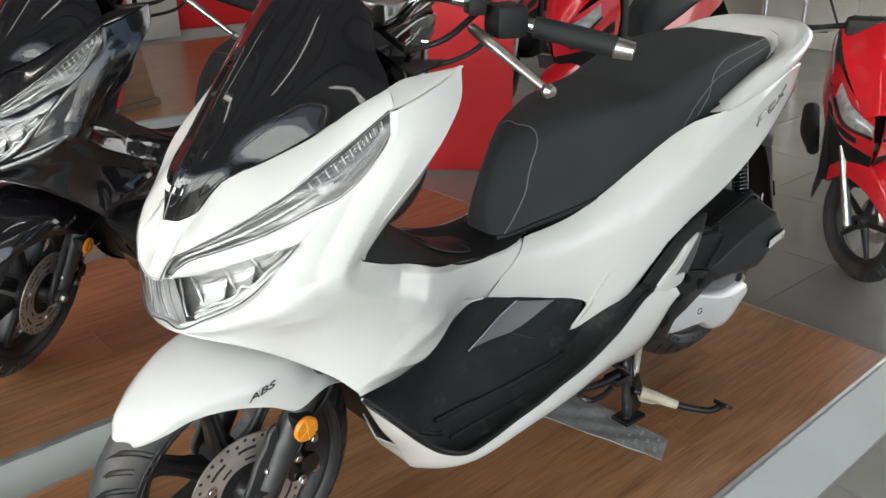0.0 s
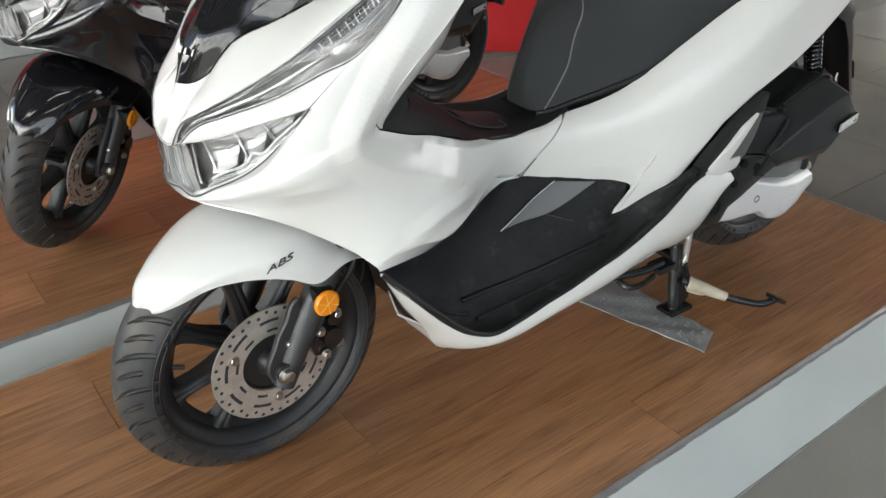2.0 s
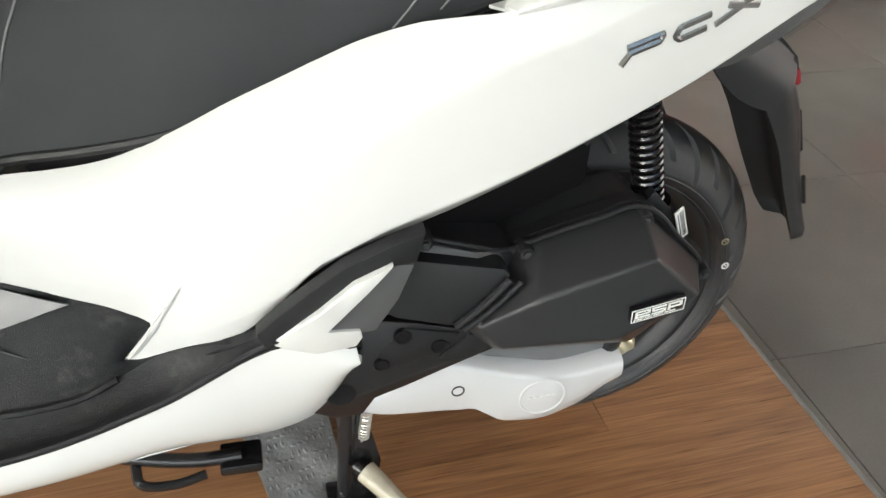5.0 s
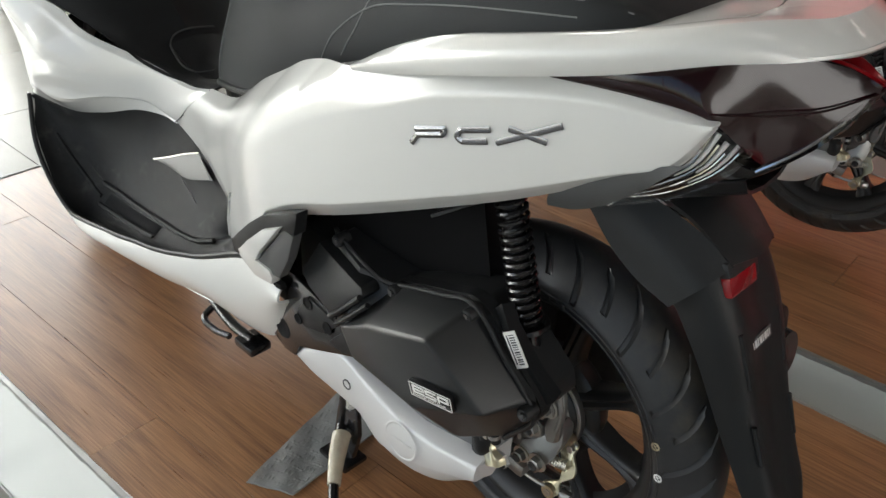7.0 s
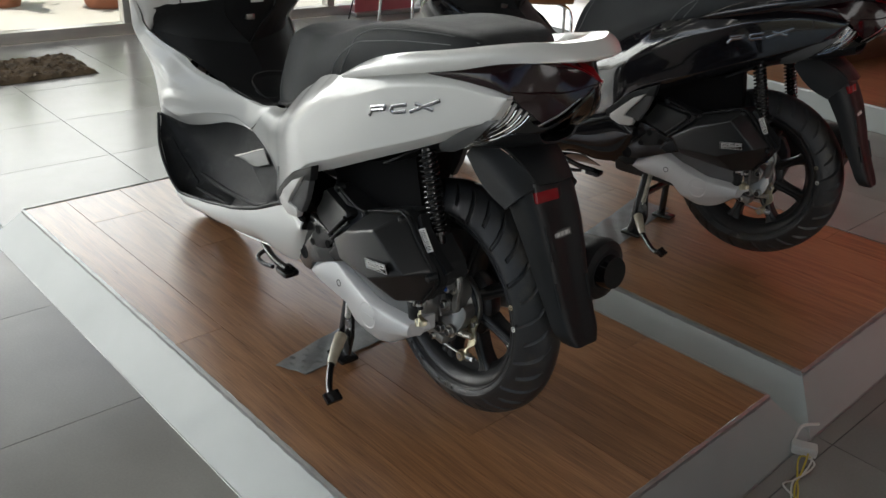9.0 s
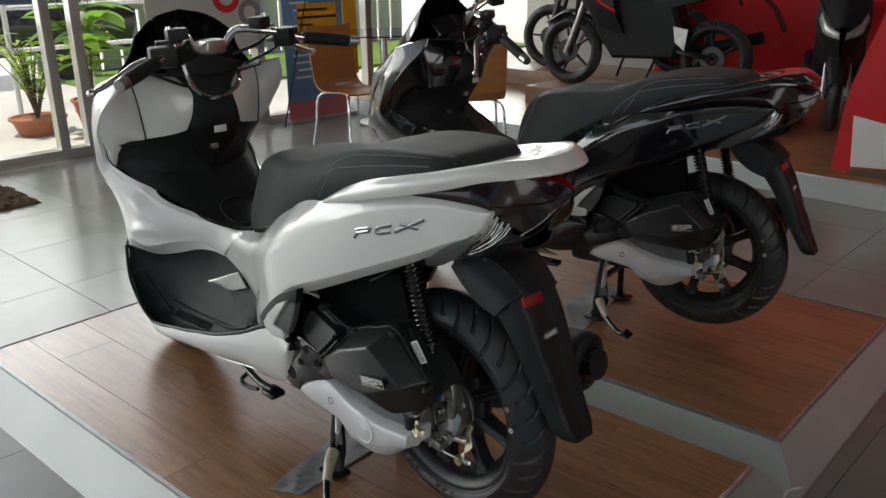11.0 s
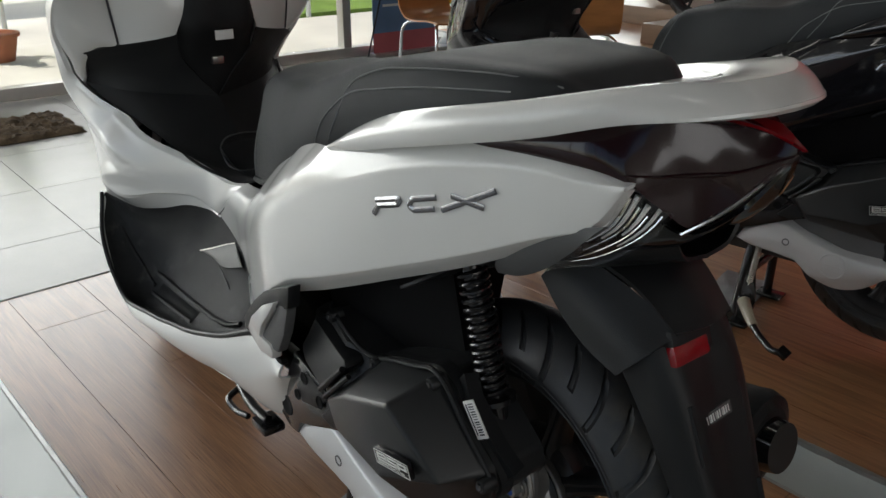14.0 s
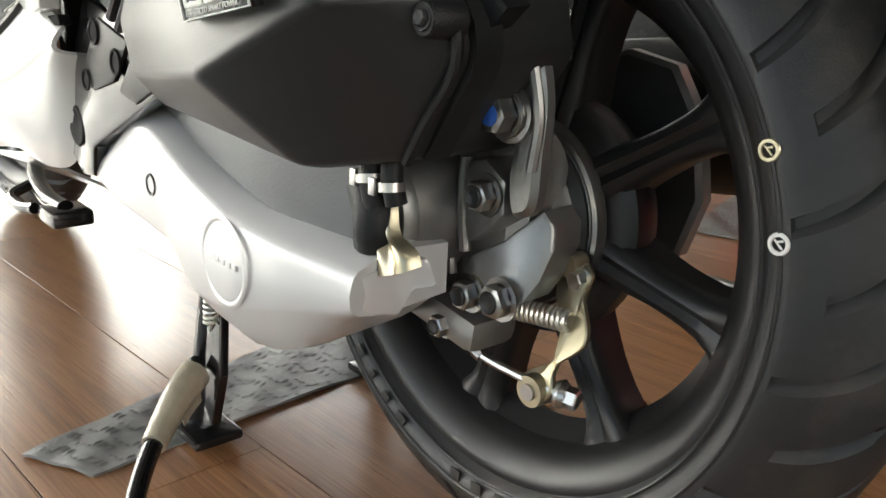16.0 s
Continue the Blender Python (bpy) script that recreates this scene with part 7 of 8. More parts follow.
solo("door_mat", shell(P, .003, (0, 0, 1), g), FIBRE, "shaggy brown coir door mat on the tiles", "door mat")

# plug and cables at the platform corner
cb = thing("extension_cable", "loose yellow and white wires with a white plug on tiles", "cable")
part("plug", box((-.03, -.016, 0), (.03, .016, .026), .006).moved(Matrix.Translation((-.455, -.665, FLOOR)) @ Matrix.Rotation(radians(30), 4, "Z")), CABLEW, cb, "white plug")
part("lead", tube([(-.43, -.65, FLOOR + .012), (-.415, -.72, FLOOR + .03), (-.428, -.775, FLOOR + .02), (-.42, -.80, FLOOR + .004)], .004, 8, 30), CABLEW, cb)
for k, (dx, dy) in enumerate(((0, 0), (.012, -.014), (-.014, .01), (.02, .015))):
    part("wire", tube([(-.47 + dx, -.66 + dy, FLOOR + .01), (-.485 - dx, -.62, FLOOR + .022), (-.50, -.57 + dy, FLOOR + .005), (-.515 + dx, -.52 + dy, FLOOR + .012), (-.54, -.48 - dy, FLOOR + .004)], .0022, 6, 40), CABLEY if k % 2 == 0 else CABLEW, cb)

# red standing board beside the black scooter
bd = thing("display_board", "tall red standing poster board with a pale blue header", "display board")
bd.matrix_basis = Matrix.Translation((-.78, -1.93, FLOOR)) @ Matrix.Rotation(radians(48), 4, "Z")
part("board", box((-.012, -.33, .02), (.012, .24, 1.60), .003), REDBOARD, bd, "glossy red board")
part("header", box((.0125, -.30, 1.12), (.0145, .20, 1.26)), WHITEP, bd, "pale header field")
g = Geo()
for k in range(3):
    box((.0147, -.26, 1.145 + .033 * k), (.0157, .16 - .05 * k, 1.158 + .033 * k), 0, g)
part("header_bars", g, BLUEB, bd, "blue bars of small print")
part("foot", box((-.16, -.30, 0), (.16, -.27, .02), .004), FRAMEALU, bd)
part("foot", box((-.16, .18, 0), (.16, .21, .02), .004), FRAMEALU, bd)


# ---- other two-wheelers ----
def simple_wheel(root, c, r, half, steer=0.0, disc=DISC):
    m = Matrix.Translation(c) @ Matrix.Rotation(steer, 4, "Z")
    w = part("wheel", lathe([(.014, -.04), (.014, .04), (.03, .04), (.03, -.04)], 16, loop=True).moved(m), RIM, root)
    part("tyre", tyre_geo(r, half, r - .075, 176).moved(m), RUBBER, w, "black tyre")
    g = lathe([(r - .073, half * .7), (r - .068, half * .75), (r - .085, half * .5), (r - .092, 0), (r - .085, -half * .5), (r - .068, -half * .75), (r - .073, -half * .7), (r - .098, 0)], 48, loop=True)
    part("rim", fix_normals(g).moved(m), RIM, w)
    for k in range(5):
        g = tube([(.02, 0, 0), (r - .085, 0, .012)], [.016, .009], 8, 4)
        part("spoke", g.moved(m @ Matrix.Rotation(2 * math.pi * k / 5, 4, "Y")), RIM, w)
    part("disc", lathe([(.05, half + .008), (.095, half + .008), (.095, half + .012), (.05, half + .012)], 36, loop=True).moved(m), disc, w, "steel brake disc")
    return w


def small_scooter(label, paint, m, lock=0.0):
    """A slim sporty scooter; nose along +x, wheels on z = 0."""
    root = thing("small_scooter", label, "motor scooter", "other scooters")
    root.matrix_basis = m
    turned = Matrix.Translation((1.22, 0, 0)) @ Matrix.Rotation(radians(lock), 4, "Z") @ Matrix.Translation((-1.22, 0, 0))
    simple_wheel(root, tuple(turned @ Vector((1.26, 0, .25))), .25, .042, radians(lock))
    simple_wheel(root, (0, 0, .25), .25, .046)
    for s in (1, -1):
        part("fork_leg", tube([(1.26, s * .075, .24), (1.20, s * .075, .40), (1.14, s * .07, .54)], [.018, .017, .015], 12, 10).moved(turned), STEEL, root, "bright fork leg")
        P = net([[(1.36, s * .02, .70), (1.26, s * .11, .78), (1.10, s * .17, .87)], [(1.40, s * .015, .62), (1.28, s * .13, .65), (1.08, s * .18, .74)], [(1.38, s * .01, .555), (1.27, s * .10, .58), (1.07, s * .165, .64)]], 16, 18)
        part("front_panel", shell(P, .004, (.5, s, .2)), paint, root)
        P = net([[(1.37, s * .008, .555), (1.26, s * .09, .575), (1.06, s * .155, .635)], [(1.33, s * .008, .50), (1.22, s * .08, .48), (1.05, s * .15, .50)], [(1.26, s * .008, .45), (1.14, s * .06, .40), (1.01, s * .13, .33)]], 14, 18)
        part("lower_panel", shell(P, .004, (.5, s, .2)), BIKEBLK, root, "black lower front panel")
        P = span([(1.385, s * .012, .60), (1.30, s * .112, .63), (1.12, s * .178, .71)], [(1.375, s * .010, .575), (1.29, s * .105, .60), (1.11, s * .172, .66)], 14, 5, (.004, s * .006, 0))
        part("nose_vent", shell(P, .004, (1, s, 0)), BIKEBLK, root)
        P = span([(1.395, s * .02, .675), (1.30, s * .105, .735), (1.20, s * .145, .80)], [(1.402, s * .02, .635), (1.31, s * .118, .665), (1.21, s * .158, .74)], 14, 7, (.008, s * .004, 0))
        part("headlamp", shell(P, .004, (1, s, 0)), LAMPIN, root, "slanted clear headlamp")
        part("lamp_line", tube([(1.407, s * .02, .63), (1.315, s * .123, .66), (1.21, s * .163, .735)], .006, 8, 16), BIKEBLK, root)
        P = net([[(.62, s * .12, .58), (.30, s * .15, .70), (-.10, s * .13, .80), (-.42, s * .04, .86)], [(.60, s * .15, .48), (.28, s * .17, .58), (-.10, s * .13, .70), (-.40, s * .03, .80)]], 10, 24)
        part("side_cover", shell(P, .004, (0, s, 0)), paint, root)
        P = net([[(1.02, s * .15, .34), (.80, s * .15, .30), (.55, s * .14, .32)], [(1.04, s * .18, .26), (.80, s * .17, .22), (.5, s * .14, .26)]], 8, 16)
        part("floor_side", shell(P, .004, (0, s, 0)), BIKEBLK, root)
        part("grip", tube([(.98, s * .22, .97), (.94, s * .34, .96)], .017, 12, 4), MATTE, root)
        part("brake_lever", tube([(1.0, s * .20, .97), (1.02, s * .28, .96), (1.0, s * .35, .94)], .006, 8, 12), STEEL, root)
        part("mirror_stem", tube([(1.0, s * .18, .98), (.99, s * .24, 1.12)], .005, 8, 6), BIKEBLK, root)
        P = net([[(.99, s * .20, 1.17), (.99, s * .32, 1.18)], [(.985, s * .20, 1.10), (.985, s * .32, 1.11)]], 6, 8)
        part("mirror", shell(P, .018, (-1, 0, 0)), BIKEBLK, root)
    P = net([[(1.50, 0, .36), (1.49, .04, .35), (1.46, .06, .32)], [(1.38, 0, .50), (1.36, .06, .48), (1.34, .075, .40)], [(1.22, 0, .535), (1.21, .06, .52), (1.20, .08, .43)], [(1.06, 0, .45), (1.06, .05, .44), (1.07, .07, .37)]], 18, 10)
    P = np.concatenate([(P * (1, -1, 1))[:, :0:-1], P], 1)
    part("front_mudguard", shell(P, .004, (0, 0, 1)).moved(turned), paint, root)
    P = net([[(1.37, -.06, .70), (1.39, 0, .72), (1.37, .06, .70)], [(1.20, -.15, .88), (1.24, 0, .93), (1.20, .15, .88)], [(1.05, -.17, .98), (1.08, 0, 1.03), (1.05, .17, .98)]], 14, 16)
    part("nose_cover", shell(P, .004, (1, 0, .6)), paint, root)
    part("inner_shield", box((.98, -.17, .34), (1.04, .17, .92), .02), BIKEBLK, root)
    part("handlebar", tube([(.94, .30, .96), (1.0, .15, .99), (1.02, 0, 1.0), (1.0, -.15, .99), (.94, -.30, .96)], .012, 10, 30), BIKEBLK, root)
    part("bar_cowl", box((.97, -.16, .94), (1.10, .16, 1.03), .03), BIKEBLK, root)
    rows = []
    for x, tz, lz, w in ((.66, .66, .56, .06), (.60, .73, .57, .09), (.45, .77, .62, .12), (.28, .785, .68, .135), (.12, .83, .73, .13), (-.15, .86, .79, .11), (-.30, .855, .82, .08)):
        h = tz - lz
        rows.append([(x, -w, lz), (x, -w, lz + h * .6), (x, -w * .6, tz), (x, 0, tz), (x, w * .6, tz), (x, w, lz + h * .6), (x, w, lz)])
    P = net(rows, 26, 22)
    part("seat", fix_normals(Geo().grid(P).ngon(P[0]).ngon(P[-1])), VINYL, root, "black vinyl seat")
    part("engine", box((-.08, -.10, .22), (.42, .12, .42), .05), FORK, root)
    part("under_body", box((.30, -.10, .30), (1.0, .10, .50), .04), BIKEBLK, root)
    part("rear_fender", shell([[(-.20, -.06, .72), (-.20, .06, .72)], [(-.34, -.07, .55), (-.34, .07, .55)], [(-.38, -.06, .36), (-.38, .06, .36)]], .006, (-1, 0, 0)), BIKEBLK, root)
    part("silencer", tube([(.25, -.17, .26), (.0, -.19, .30), (-.22, -.19, .36)], [.03, .05, .045], 16, 12), BIKEBLK, root)
    part("stand", tube([(.35, .14, .24), (.38, .20, .12), (.40, .25, .0)], .010, 8, 8), STANDBLK, root)
    return root


def street_bike(label, paint, m, knobbly=False):
    """A slim motorcycle with a tank-less spine, high tail and spoked or cast wheels."""
    root = thing("motorcycle", label, "motorcycle", "motorcycles on the far platform")
    root.matrix_basis = m
    r = .30 if knobbly else .285
    simple_wheel(root, (1.25, 0, r), r, .050, disc=FORK)
    simple_wheel(root, (0, 0, r), r, .058, disc=FORK)
    hi = .12 if knobbly else 0.0
    for s in (1, -1):
        part("fork_leg", tube([(1.25, s * .085, r), (1.12, s * .085, .62 + hi), (1.05, s * .08, .86 + hi)], [.024, .022, .02], 12, 10), STEEL if not knobbly else FORK, root)
        P = net([[(1.16, s * .03, .92 + hi), (1.02, s * .13, .92 + hi), (.80, s * .15, .84 + hi)], [(1.22, s * .03, .78 + hi), (1.05, s * .17, .72 + hi), (.78, s * .19, .66 + hi)], [(1.06, s * .03, .62 + hi), (.95, s * .14, .52 + hi), (.70, s * .15, .44 + hi)]], 14, 18)
        part("fairing", shell(P, .004, (.3, s, 0)), paint, root)
        part("stripe", tube([(1.10, s * .145, .80 + hi), (.92, s * .182, .70 + hi), (.76, s * .188, .62 + hi)], .012, 8, 14), REDPAINT, root, "red stripe")
        P = net([[(.62, s * .10, .72 + hi), (.20, s * .12, .80 + hi), (-.35, s * .05, .94 + hi)], [(.55, s * .12, .62 + hi), (.15, s * .12, .70 + hi), (-.34, s * .04, .88 + hi)]], 8, 18)
        part("tail_panel", shell(P, .004, (0, s, 0)), paint, root)
        part("grip", tube([(.96, s * .20, .98 + hi), (.92, s * .36, .97 + hi)], .016, 10, 4), MATTE, root)
        part("swing_arm", tube([(.0, s * .075, r), (.45, s * .08, .36 + hi * .5)], .020, 10, 6), FORK, root)
        part("peg_bracket", plate([(.18, .50), (.30, .52), (.28, .40), (.20, .34)], s * .12 - .008, s * .12 + .008, .002), STEEL, root)
    P = net([[(1.50, 0, .52 + hi * 2.2), (1.48, .05, .50 + hi * 2.2)], [(1.26, 0, .62 + hi * 1.6), (1.25, .065, .60 + hi * 1.6)], [(1.04, 0, .56 + hi * 1.6), (1.04, .055, .54 + hi * 1.6)]], 12, 6)
    P = np.concatenate([(P * (1, -1, 1))[:, :0:-1], P], 1)
    part("front_mudguard", shell(P, .004, (0, 0, 1)), paint, root)
    part("headlamp", shell(net([[(1.20, -.09, .94 + hi), (1.24, 0, .95 + hi), (1.20, .09, .94 + hi)], [(1.24, -.05, .80 + hi), (1.27, 0, .80 + hi), (1.24, .05, .80 + hi)]], 8, 10), .02, (1, 0, 0)), LAMPIN, root, "clear headlamp")
    part("handlebar", tube([(.92, .34, .97 + hi), (1.0, .16, 1.0 + hi), (1.02, -.16, 1.0 + hi), (.92, -.34, .97 + hi)], .012, 10, 24), BIKEBLK, root)
    rows = []
    for x, tz, lz, w in ((.72, .74, .68, .07), (.55, .78, .68, .11), (.25, .80, .72, .13), (.10, .85, .76, .12), (-.18, .90, .84, .10), (-.32, .91, .87, .06)):
        rows.append([(x, -w, lz + hi), (x, -w * .95, tz - .02 + hi), (x, 0, tz + hi), (x, w * .95, tz - .02 + hi), (x, w, lz + hi)])
    P = net(rows, 20, 14)
    part("seat", fix_normals(Geo().grid(P).ngon(P[0]).ngon(P[-1])), VINYL, root, "black seat")
    part("engine", fix_normals(plate([(.28, .27), (.82, .25), (.98, .46), (.98, .78), (.70, .86), (.36, .80), (.24, .50)], -.12, .12, .03)), BIKEBLK, root, "dark engine block")
    part("frame_spine", tube([(1.02, 0, .86 + hi), (.75, 0, .66 + hi), (.35, 0, .60 + hi), (.20, 0, .42)], .035, 12, 20), BIKEBLK, root)
    part("rear_mudguard", shell([[(-.25, -.07, .82 + hi), (-.25, .07, .82 + hi)], [(-.42, -.06, .66 + hi), (-.42, .06, .66 + hi)], [(-.50, -.05, .50 + hi), (-.50, .05, .50 + hi)]], .006, (-1, 0, 0)), BIKEBLK, root)
    part("silencer", tube([(.45, -.14, .30), (.1, -.17, .34), (-.28, -.18, .44)], [.025, .05, .048], 16, 12), BIKEBLK, root)
    part("chain_case", tube([(.0, .10, r), (.42, .10, .40)], .016, 8, 6), STANDBLK, root)
    part("side_stand", tube([(.42, .13, .28), (.46, .22, .12), (.48, .28, 0)], .011, 8, 8), STANDBLK, root)
    return root


def at(x, y, z, turn):
    return Matrix.Translation((x, y, z)) @ Matrix.Rotation(radians(turn), 4, "Z")


def front_at(x, y, z, turn, base=1.26):
    """A pose that brings the front wheel's foot to (x, y)."""
    return at(x - base * math.cos(radians(turn)), y - base * math.sin(radians(turn)), z, turn)


small_scooter("glossy red small scooter standing on the tiles", REDPAINT, front_at(-1.06, -.085, FLOOR, 30, 1.08) @ Matrix.Scale(.86, 4), 32)
small_scooter("red and black small scooter by the far wall", REDPAINT, front_at(-1.75, -2.75, FLOOR, 22))
small_scooter("red scooter with black seat among others", REDPAINT, front_at(-1.30, -1.75, FLOOR, 8))
small_scooter("black scooter with silver trim on the far platform", BIKEBLK, front_at(1.18, -4.95, 0, 112))
street_bike("black and red sports motorcycle on the far platform", BIKEBLK, front_at(3.32, -4.75, .15, 7, 1.25))
street_bike("black off-road motorcycle beside the red panel", BIKEBLK, front_at(4.08, -5.45, .15, 14, 1.25), True)

pl = thing("display_plinth", "low brown wooden plinth under the motorcycles", "plinth")
for x0, x1, y0, y1 in ((1.45, 3.55, -5.15, -4.42), (2.40, 4.55, -5.98, -5.17)):
    part("plinth_body", box((x0, y0, 0.0), (x1, y1, .15), .008), BROWNBOX, pl)

# red wall panels and pale pillar on the far wall
for x0, x1 in ((1.35, 3.25), (-.55, 1.05), (-2.9, -1.2)):
    solo("trim", box((x0, Y_FAR + .002, 0.05), (x1, Y_FAR + .06, 3.0), .006), REDWALL, "glossy red wall panel", "wall panel", kind="structure")
solo("trim", box((3.25, Y_FAR + .002, 0.0), (3.42, Y_FAR + .35, 3.2), .006), REDWALL, "red pillar face", "pillar", kind="structure")
solo("trim", box((-1.18, Y_FAR + .002, 0.0), (-.6, Y_FAR + .12, 3.2), .006), WALLM, "pale grey pillar", "pillar", kind="structure")
g = lathe([(.10, 0), (.10, .004), (.16, .004), (.16, 0)], 40).moved(Matrix.Translation((-1.55, Y_FAR + .062, .75)))
solo("trim", g, WHITEP, "white ring shape on the red panel", "wall sign", kind="structure")

# slanted plywood stand with a red poster on the far platform
ps = thing("poster_stand", "brown slanted plywood stand with red and white poster", "display stand")
ps.matrix_basis = Matrix.Translation((.38, -4.05, 0)) @ Matrix.Rotation(radians(20), 4, "Z")
part("body", fix_normals(plate([(-.34, 0), (.30, 0), (.16, .80), (-.20, .80)], -.20, .20, .006)), BROWNBOX, ps, "brown plywood body")
part("side_sheet", fix_normals(plate([(-.36, 0), (.31, 0), (.30, .04), (-.35, .04)], -.22, .22, .004)), BARK, ps)
P = net([[(-.05, .215, .02), (.40, .215, .02)], [(-.18, .215, .40), (.36, .215, .45)], [(-.18, .215, .95), (.22, .215, .95)]], 12, 8)
part("poster", shell(P, .004, (0, 1, 0)), REDBOARD, ps, "red poster")
part("poster_shape", shell(net([[(.02, .222, .05), (.30, .222, .05)], [(.06, .222, .28), (.32, .222, .34)]], 8, 8), .003, (0, 1, 0)), WHITEP, ps, "pale poster shape")

# grey cabinet and steel trestle behind the red scooters
cab = thing("cabinet", "tall grey metal cabinet against the rear wall", "cabinet")
part("body", box((-5.9, -3.2, FLOOR), (-5.3, -1.4, 1.6), .01), GREYST, cab)
for y0, y1 in ((-3.18, -2.31), (-2.29, -1.42)):
    part("door", box((-5.298, y0, FLOOR + .05), (-5.278, y1, 1.57), .004), GREYST, cab)
tr = thing("trestle", "bright steel tube trestle with orange top", "trestle")
for x, y in ((-3.6, -2.1), (-3.6, -2.9), (-4.1, -2.1), (-4.1, -2.9)):
    part("leg", tube([(x, y, FLOOR), (x + .05, y + .02, .62)], .014, 10, 4), CHROME, tr)
part("top", box((-4.2, -3.0, .62), (-3.45, -2.0, .66), .008), YELLOWB, tr, "orange top")


def chair(m, label):
    root = thing("chair", label, "chair", "plywood chairs")
    root.matrix_basis = m
    prof = [(.21, .43), (.12, .435), (-.05, .425), (-.14, .435), (-.19, .48), (-.215, .58), (-.24, .72), (-.26, .86)]
    rows = [[(x, y, z + .012 * (abs(y) / .19) ** 2) for y in np.linspace(-.19, .19, 7)] for x, z in prof]
    part("shell", shell(net(rows, 30, 14), .011, (.5, 0, 1)), PLY, root, "bent orange plywood shell")
    for sx, sy in ((1, 1), (1, -1), (-1, 1), (-1, -1)):
        part("leg", tube([(sx * .08, sy * .10, .42), (sx * .16, sy * .16, .405), (sx * .20, sy * .19, .20), (sx * .23, sy * .21, 0)], .010, 10, 18), CHROME, root, "chromed tube leg")
    part("cross_tube", tube([(.08, -.12, .415), (.08, .12, .415)], .009, 8, 4), CHROME, root)
    return root


chair(at(3.63, -2.61, FLOOR, 178), "orange plywood chair with chromed legs by the window")
chair(at(2.78, -2.95, FLOOR, -40), "orange plywood chair with chromed legs near the table")
tb = thing("table", "round glass table on a slim steel foot", "table")
tb.matrix_basis = Matrix.Translation((4.25, -3.45, FLOOR))
part("top", lathe([(0, 0), (.42, 0), (.425, .005), (.42, .010), (0, .010)], 48).moved(Matrix.Translation((0, 0, .73)) @ Matrix.Rotation(radians(90), 4, "X")), SMOKE, tb, "dark glass top")
part("column", tube([(0, 0, .01), (0, 0, .72)], .03, 14, 4), CHROME, tb)
part("foot", lathe([(0, 0), (.24, 0), (.23, .015), (.05, .03), (0, .03)], 36).moved(Matrix.Rotation(radians(90), 4, "X")), STEEL, tb)

# banner and sticker at the glass
bn = thing("banner", "blue standing banner with red foot and orange edge", "banner")
part("cloth", box((4.80, -3.47, FLOOR + .10), (4.806, -2.86, 1.75)), BLUEB, bn, "blue printed cloth")
part("red_band", box((4.797, -3.47, FLOOR + .02), (4.80, -2.86, .06)), PINKB, bn)
part("edge_band", box((4.797, -3.62, FLOOR + .35), (4.806, -3.475, 1.75)), YELLOWB, bn, "orange edge band")
g = Geo()
rng = random.Random(11)
for k in range(22):
    z = .25 + .06 * k
    a = -2.92 - rng.uniform(0, .06)
    box((4.7945, a - rng.uniform(.18, .45), z), (4.7965, a, z + .018), 0, g)
part("print_bars", g, WHITEP, bn, "white bars of print")
part("spot", box((4.7945, -3.40, .50), (4.7965, -3.0, .85)), YELLOWB, bn, "yellow print field")
part("foot", box((4.74, -3.62, FLOOR), (4.86, -2.84, FLOOR + .03), .006), FRAMEALU, bn)
part("stay", tube([(4.72, -2.75, FLOOR), (4.80, -3.1, .9), (4.80, -3.3, 1.6)], .006, 8, 12), BIKEBLK, bn)
stk = thing("window_sticker", "pale grey glass sticker with gear shapes", "sticker")
part("sheet", box((4.905, -2.80, .52), (4.909, -1.75, 1.9)), GREYST, stk)
for y, z, r, c in ((-2.42, .93, .12, REDBOARD), (-2.62, .80, .10, LAMPDARK)):
    part("gear_shape", lathe([(r * .55, 0), (r * .55, .003), (r, .003), (r, 0)], 30).moved(Matrix.Translation((4.904, y, z)) @ Matrix.Rotation(radians(90), 4, "Z")), c, stk)

# ---- outside ----
solo("ground", box((X_GLASS + .06, -40, FLOOR - .3), (60, 40, FLOOR - .02)), PAVE, "sunlit pale pavement and street", "pavement", kind="structure", smooth=False)
solo("pavement", box((5.3, -12, FLOOR - .02), (6.9, 12, FLOOR + .012), .004), PAVE, "low pale kerb planter step", "kerb", kind="structure")
# plain upright sheet that glows in place of the bright distance
solo("backdrop", box((30, -40, FLOOR), (30.2, 40, 14)), BACKGLOW, "glowing backdrop standing in for the bright street distance", "backdrop", kind="structure", smooth=False)
solo("lawn", box((7.2, -9.0, FLOOR - .02), (9.5, -2.6, FLOOR + .02)), GRASS, "sunlit green lawn strip", "lawn", kind="stuff", smooth=False)
fc = thing("fence", "pale weathered board fence outside", "fence")
for k in range(22):
    y = -8.5 + .27 * k
    part("board", box((9.6, y, FLOOR), (9.64, y + .23, 2.2 + .05 * math.sin(k * 2.1)), .006), BOARD, fc)
part("fence_rail", box((9.55, -8.6, .6), (9.6, -2.4, .7), .005), BOARD, fc)
cr = thing("parked_car", "dark parked car in the street", "car")
P = net([[(9, -3.5, .2), (9, -1.5, .2), (9, .7, .2)], [(8.95, -3.6, .62), (8.95, -1.5, .68), (8.95, .8, .62)], [(9.1, -3.0, .78), (9.1, -1.5, .82), (9.1, .4, .80)], [(9.5, -2.4, 1.25), (9.5, -1.5, 1.32), (9.5, -.1, 1.26)], [(10.5, -2.4, 1.25), (10.5, -1.5, 1.32), (10.5, -.1, 1.26)]], 20, 20)
part("body", shell(P, .02, (-1, 0, .3)), CARBLK, cr, "dark car body")
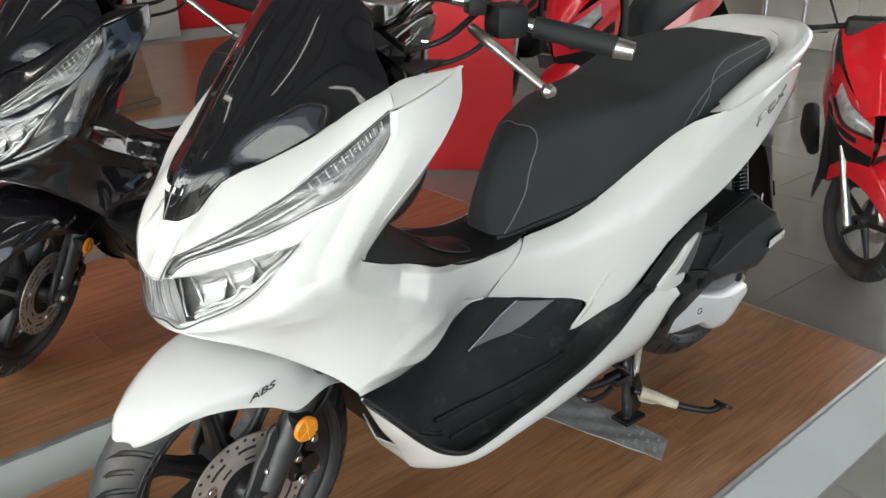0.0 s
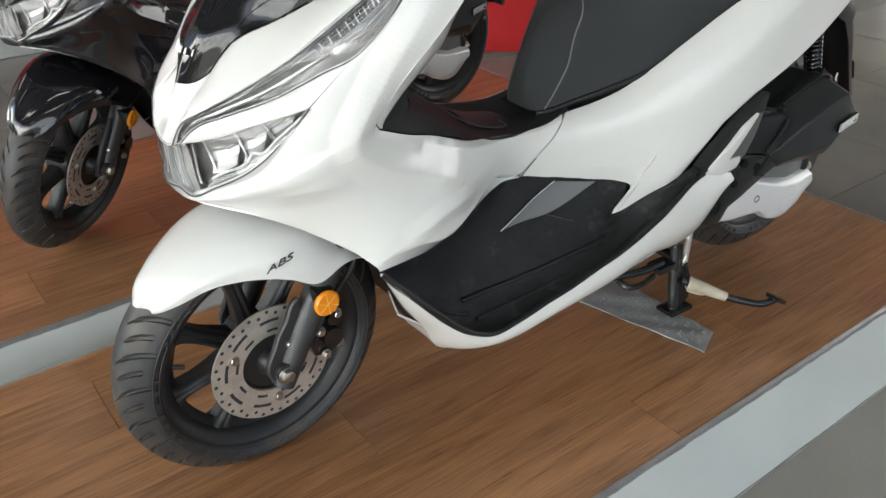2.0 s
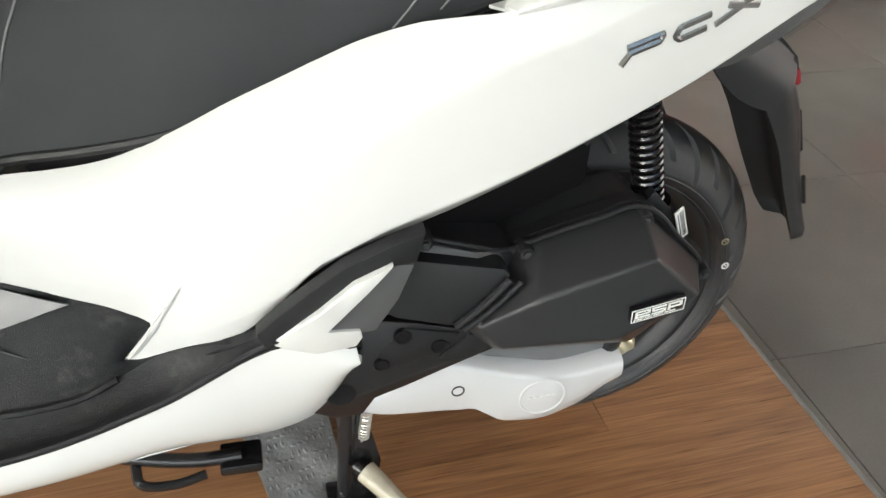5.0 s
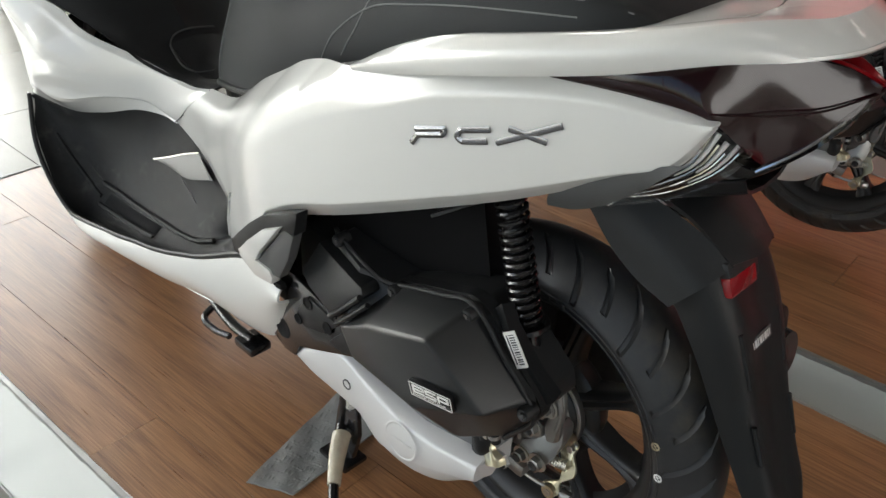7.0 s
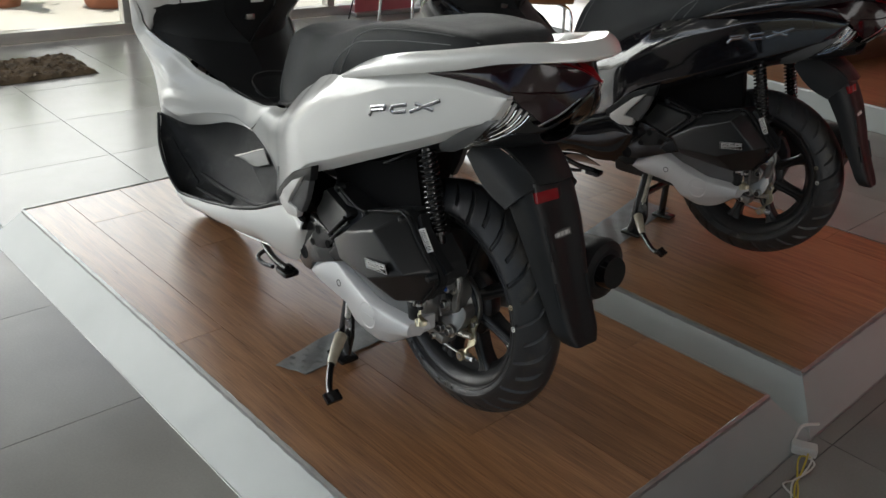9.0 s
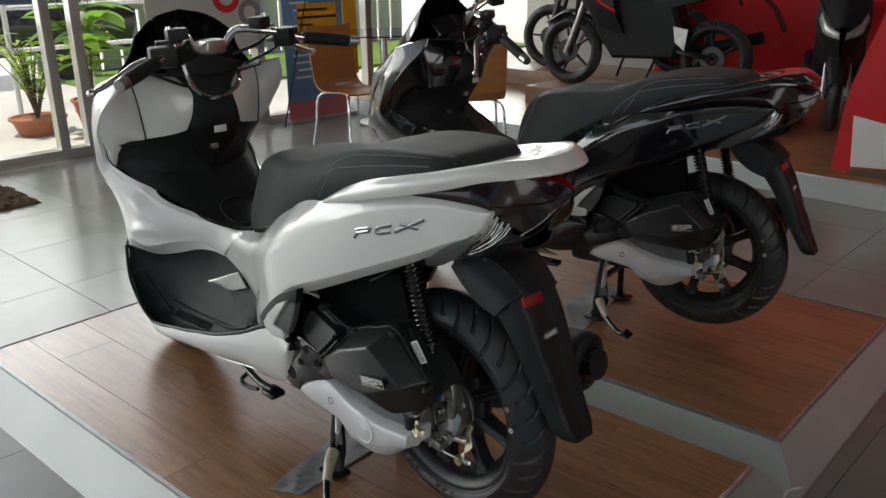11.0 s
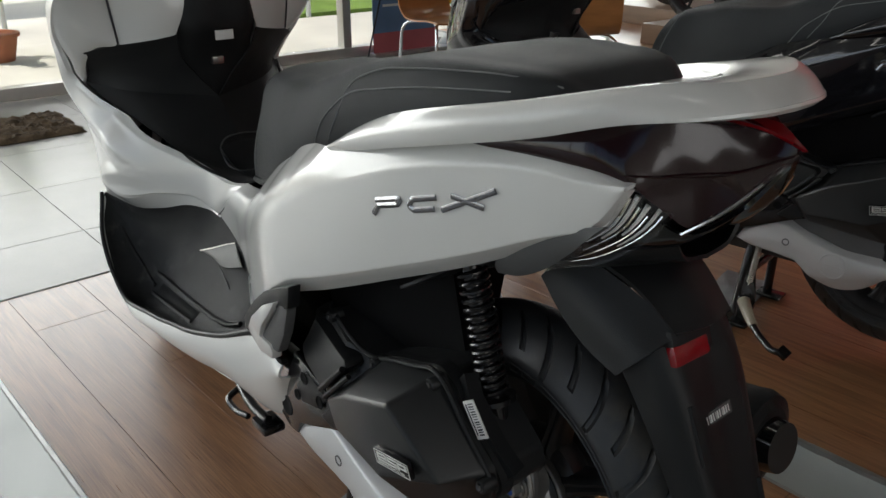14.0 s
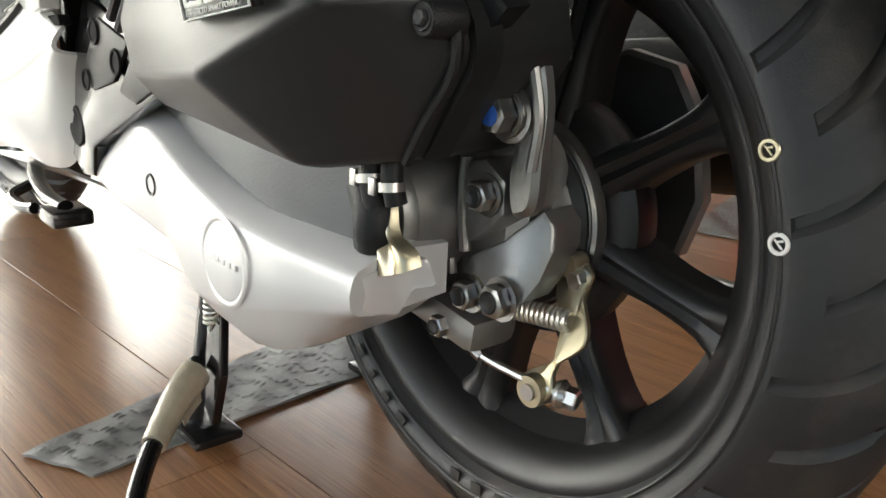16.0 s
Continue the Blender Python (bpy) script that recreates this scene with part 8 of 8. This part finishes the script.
for y in (-2.8, .0):
    part("wheel", lathe([(0, -.08), (.30, -.08), (.32, -.05), (.32, .05), (.30, .08), (0, .08)], 28).moved(Matrix.Translation((9.05, y, FLOOR + .31)) @ Matrix.Rotation(radians(90), 4, "Z")), RUBBER, cr)
rail = thing("street_rail", "white tubular street railing", "railing")
for k in range(7):
    part("post", tube([(7.1, -3.6 + .7 * k, FLOOR), (7.1, -3.6 + .7 * k, .85)], .025, 10, 4), WHITEP, rail)
for z in (.45, .82):
    part("rail", tube([(7.1, -3.7, z), (7.1, .8, z)], .022, 10, 4), WHITEP, rail)


def leaf(geo, p, d, up, length, width, droop):
    d, up = Vector(d).normalized(), Vector(up)
    side = d.cross(up).normalized()
    nrm = side.cross(d).normalized()
    rows = []
    for s in np.linspace(0, 1, 6):
        c = Vector(p) + d * (length * s) - Vector((0, 0, 1)) * (droop * s * s) + nrm * 0
        w = width * math.sin(math.pi * min(1, s * .92 + .06)) ** .8
        rows.append([tuple(c - side * w + nrm * w * .25), tuple(c), tuple(c + side * w + nrm * w * .25)])
    geo.grid(rows)


def potted(name, label, x, y, z, height, spread, count, size, material, seed, pot_r=.13, pot_h=.2):
    root = thing(name, label, "plant")
    root.matrix_basis = Matrix.Translation((x, y, z))
    part("pot", lathe([(0, 0), (pot_r * .72, 0), (pot_r * .95, pot_h * .86), (pot_r * 1.05, pot_h * .88), (pot_r * 1.05, pot_h), (pot_r * .92, pot_h), (pot_r * .88, pot_h * .9), (0, pot_h * .9)], 30).moved(Matrix.Rotation(radians(90), 4, "X")), TERRA, root, "terracotta pot")
    rng = random.Random(seed)
    stems, leaves = Geo(), Geo()
    for k in range(max(3, count // 20)):
        a, t = rng.uniform(0, 6.28), rng.uniform(.2, 1)
        tip = Vector((math.cos(a) * spread * t, math.sin(a) * spread * t, pot_h + height * rng.uniform(.55, 1)))
        mid = Vector((tip.x * .35, tip.y * .35, pot_h + (tip.z - pot_h) * .55))
        tube([(0, 0, pot_h * .8), tuple(mid), tuple(tip)], [.008, .006, .003], 6, 10, geo=stems)
        for q in range(max(4, 12)):
            s = rng.uniform(.3, 1)
            c = Vector((0, 0, pot_h)).lerp(mid, s * 2) if s < .5 else mid.lerp(tip, s * 2 - 1)
            b = rng.uniform(0, 6.28)
            leaf(leaves, c, (math.cos(b), math.sin(b), rng.uniform(.1, .9)), (0, 0, 1), size * rng.uniform(.7, 1.2), size * .24 * rng.uniform(.8, 1.2), size * .35)
    part("stems", stems, BARK, root)
    tagged(part("leaves", leaves, material, root, "many small leaves"), kind="stuff")
    return root


potted("potted_shrub", "small leafy shrub in a terracotta pot outside", 5.97, -1.25, FLOOR + .012, .66, .34, 420, .085, LEAFLIGHT, 4, .21, .14)
potted("potted_shrub", "small leafy shrub in a terracotta pot outside", 6.35, -1.85, FLOOR + .012, .75, .36, 380, .085, LEAFLIGHT, 9, .16, .17)
potted("potted_shrub", "bushy green shrub in a terracotta pot outside", 6.3, -.55, FLOOR + .012, .85, .42, 480, .09, LEAFLIGHT, 14, .18, .2)
potted("potted_plant", "tall broad-leaved plant in a terracotta pot", 5.55, -1.55, FLOOR + .012, 1.05, .26, 30, .36, LEAF, 21, .14, .22)

# ceiling lamps
lamp = thing("ceiling_lamp", "long white ceiling lamp with bright diffuser", "ceiling lamp", "ceiling lamps")
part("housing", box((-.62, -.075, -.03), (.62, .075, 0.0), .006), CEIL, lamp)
part("diffuser", box((-.60, -.05, -.055), (.60, .05, -.03), .01), TUBE, lamp, "bright diffuser")
places = [(x, y) for x in (-3.0, -.9, 1.2, 3.3) for y in (-4.6, -2.4, -.2, 2.0)]
lamp.matrix_basis = at(*places[0], TOP, 0)
for x, y in places[1:]:
    copy_thing(lamp, at(x, y, TOP, 0))
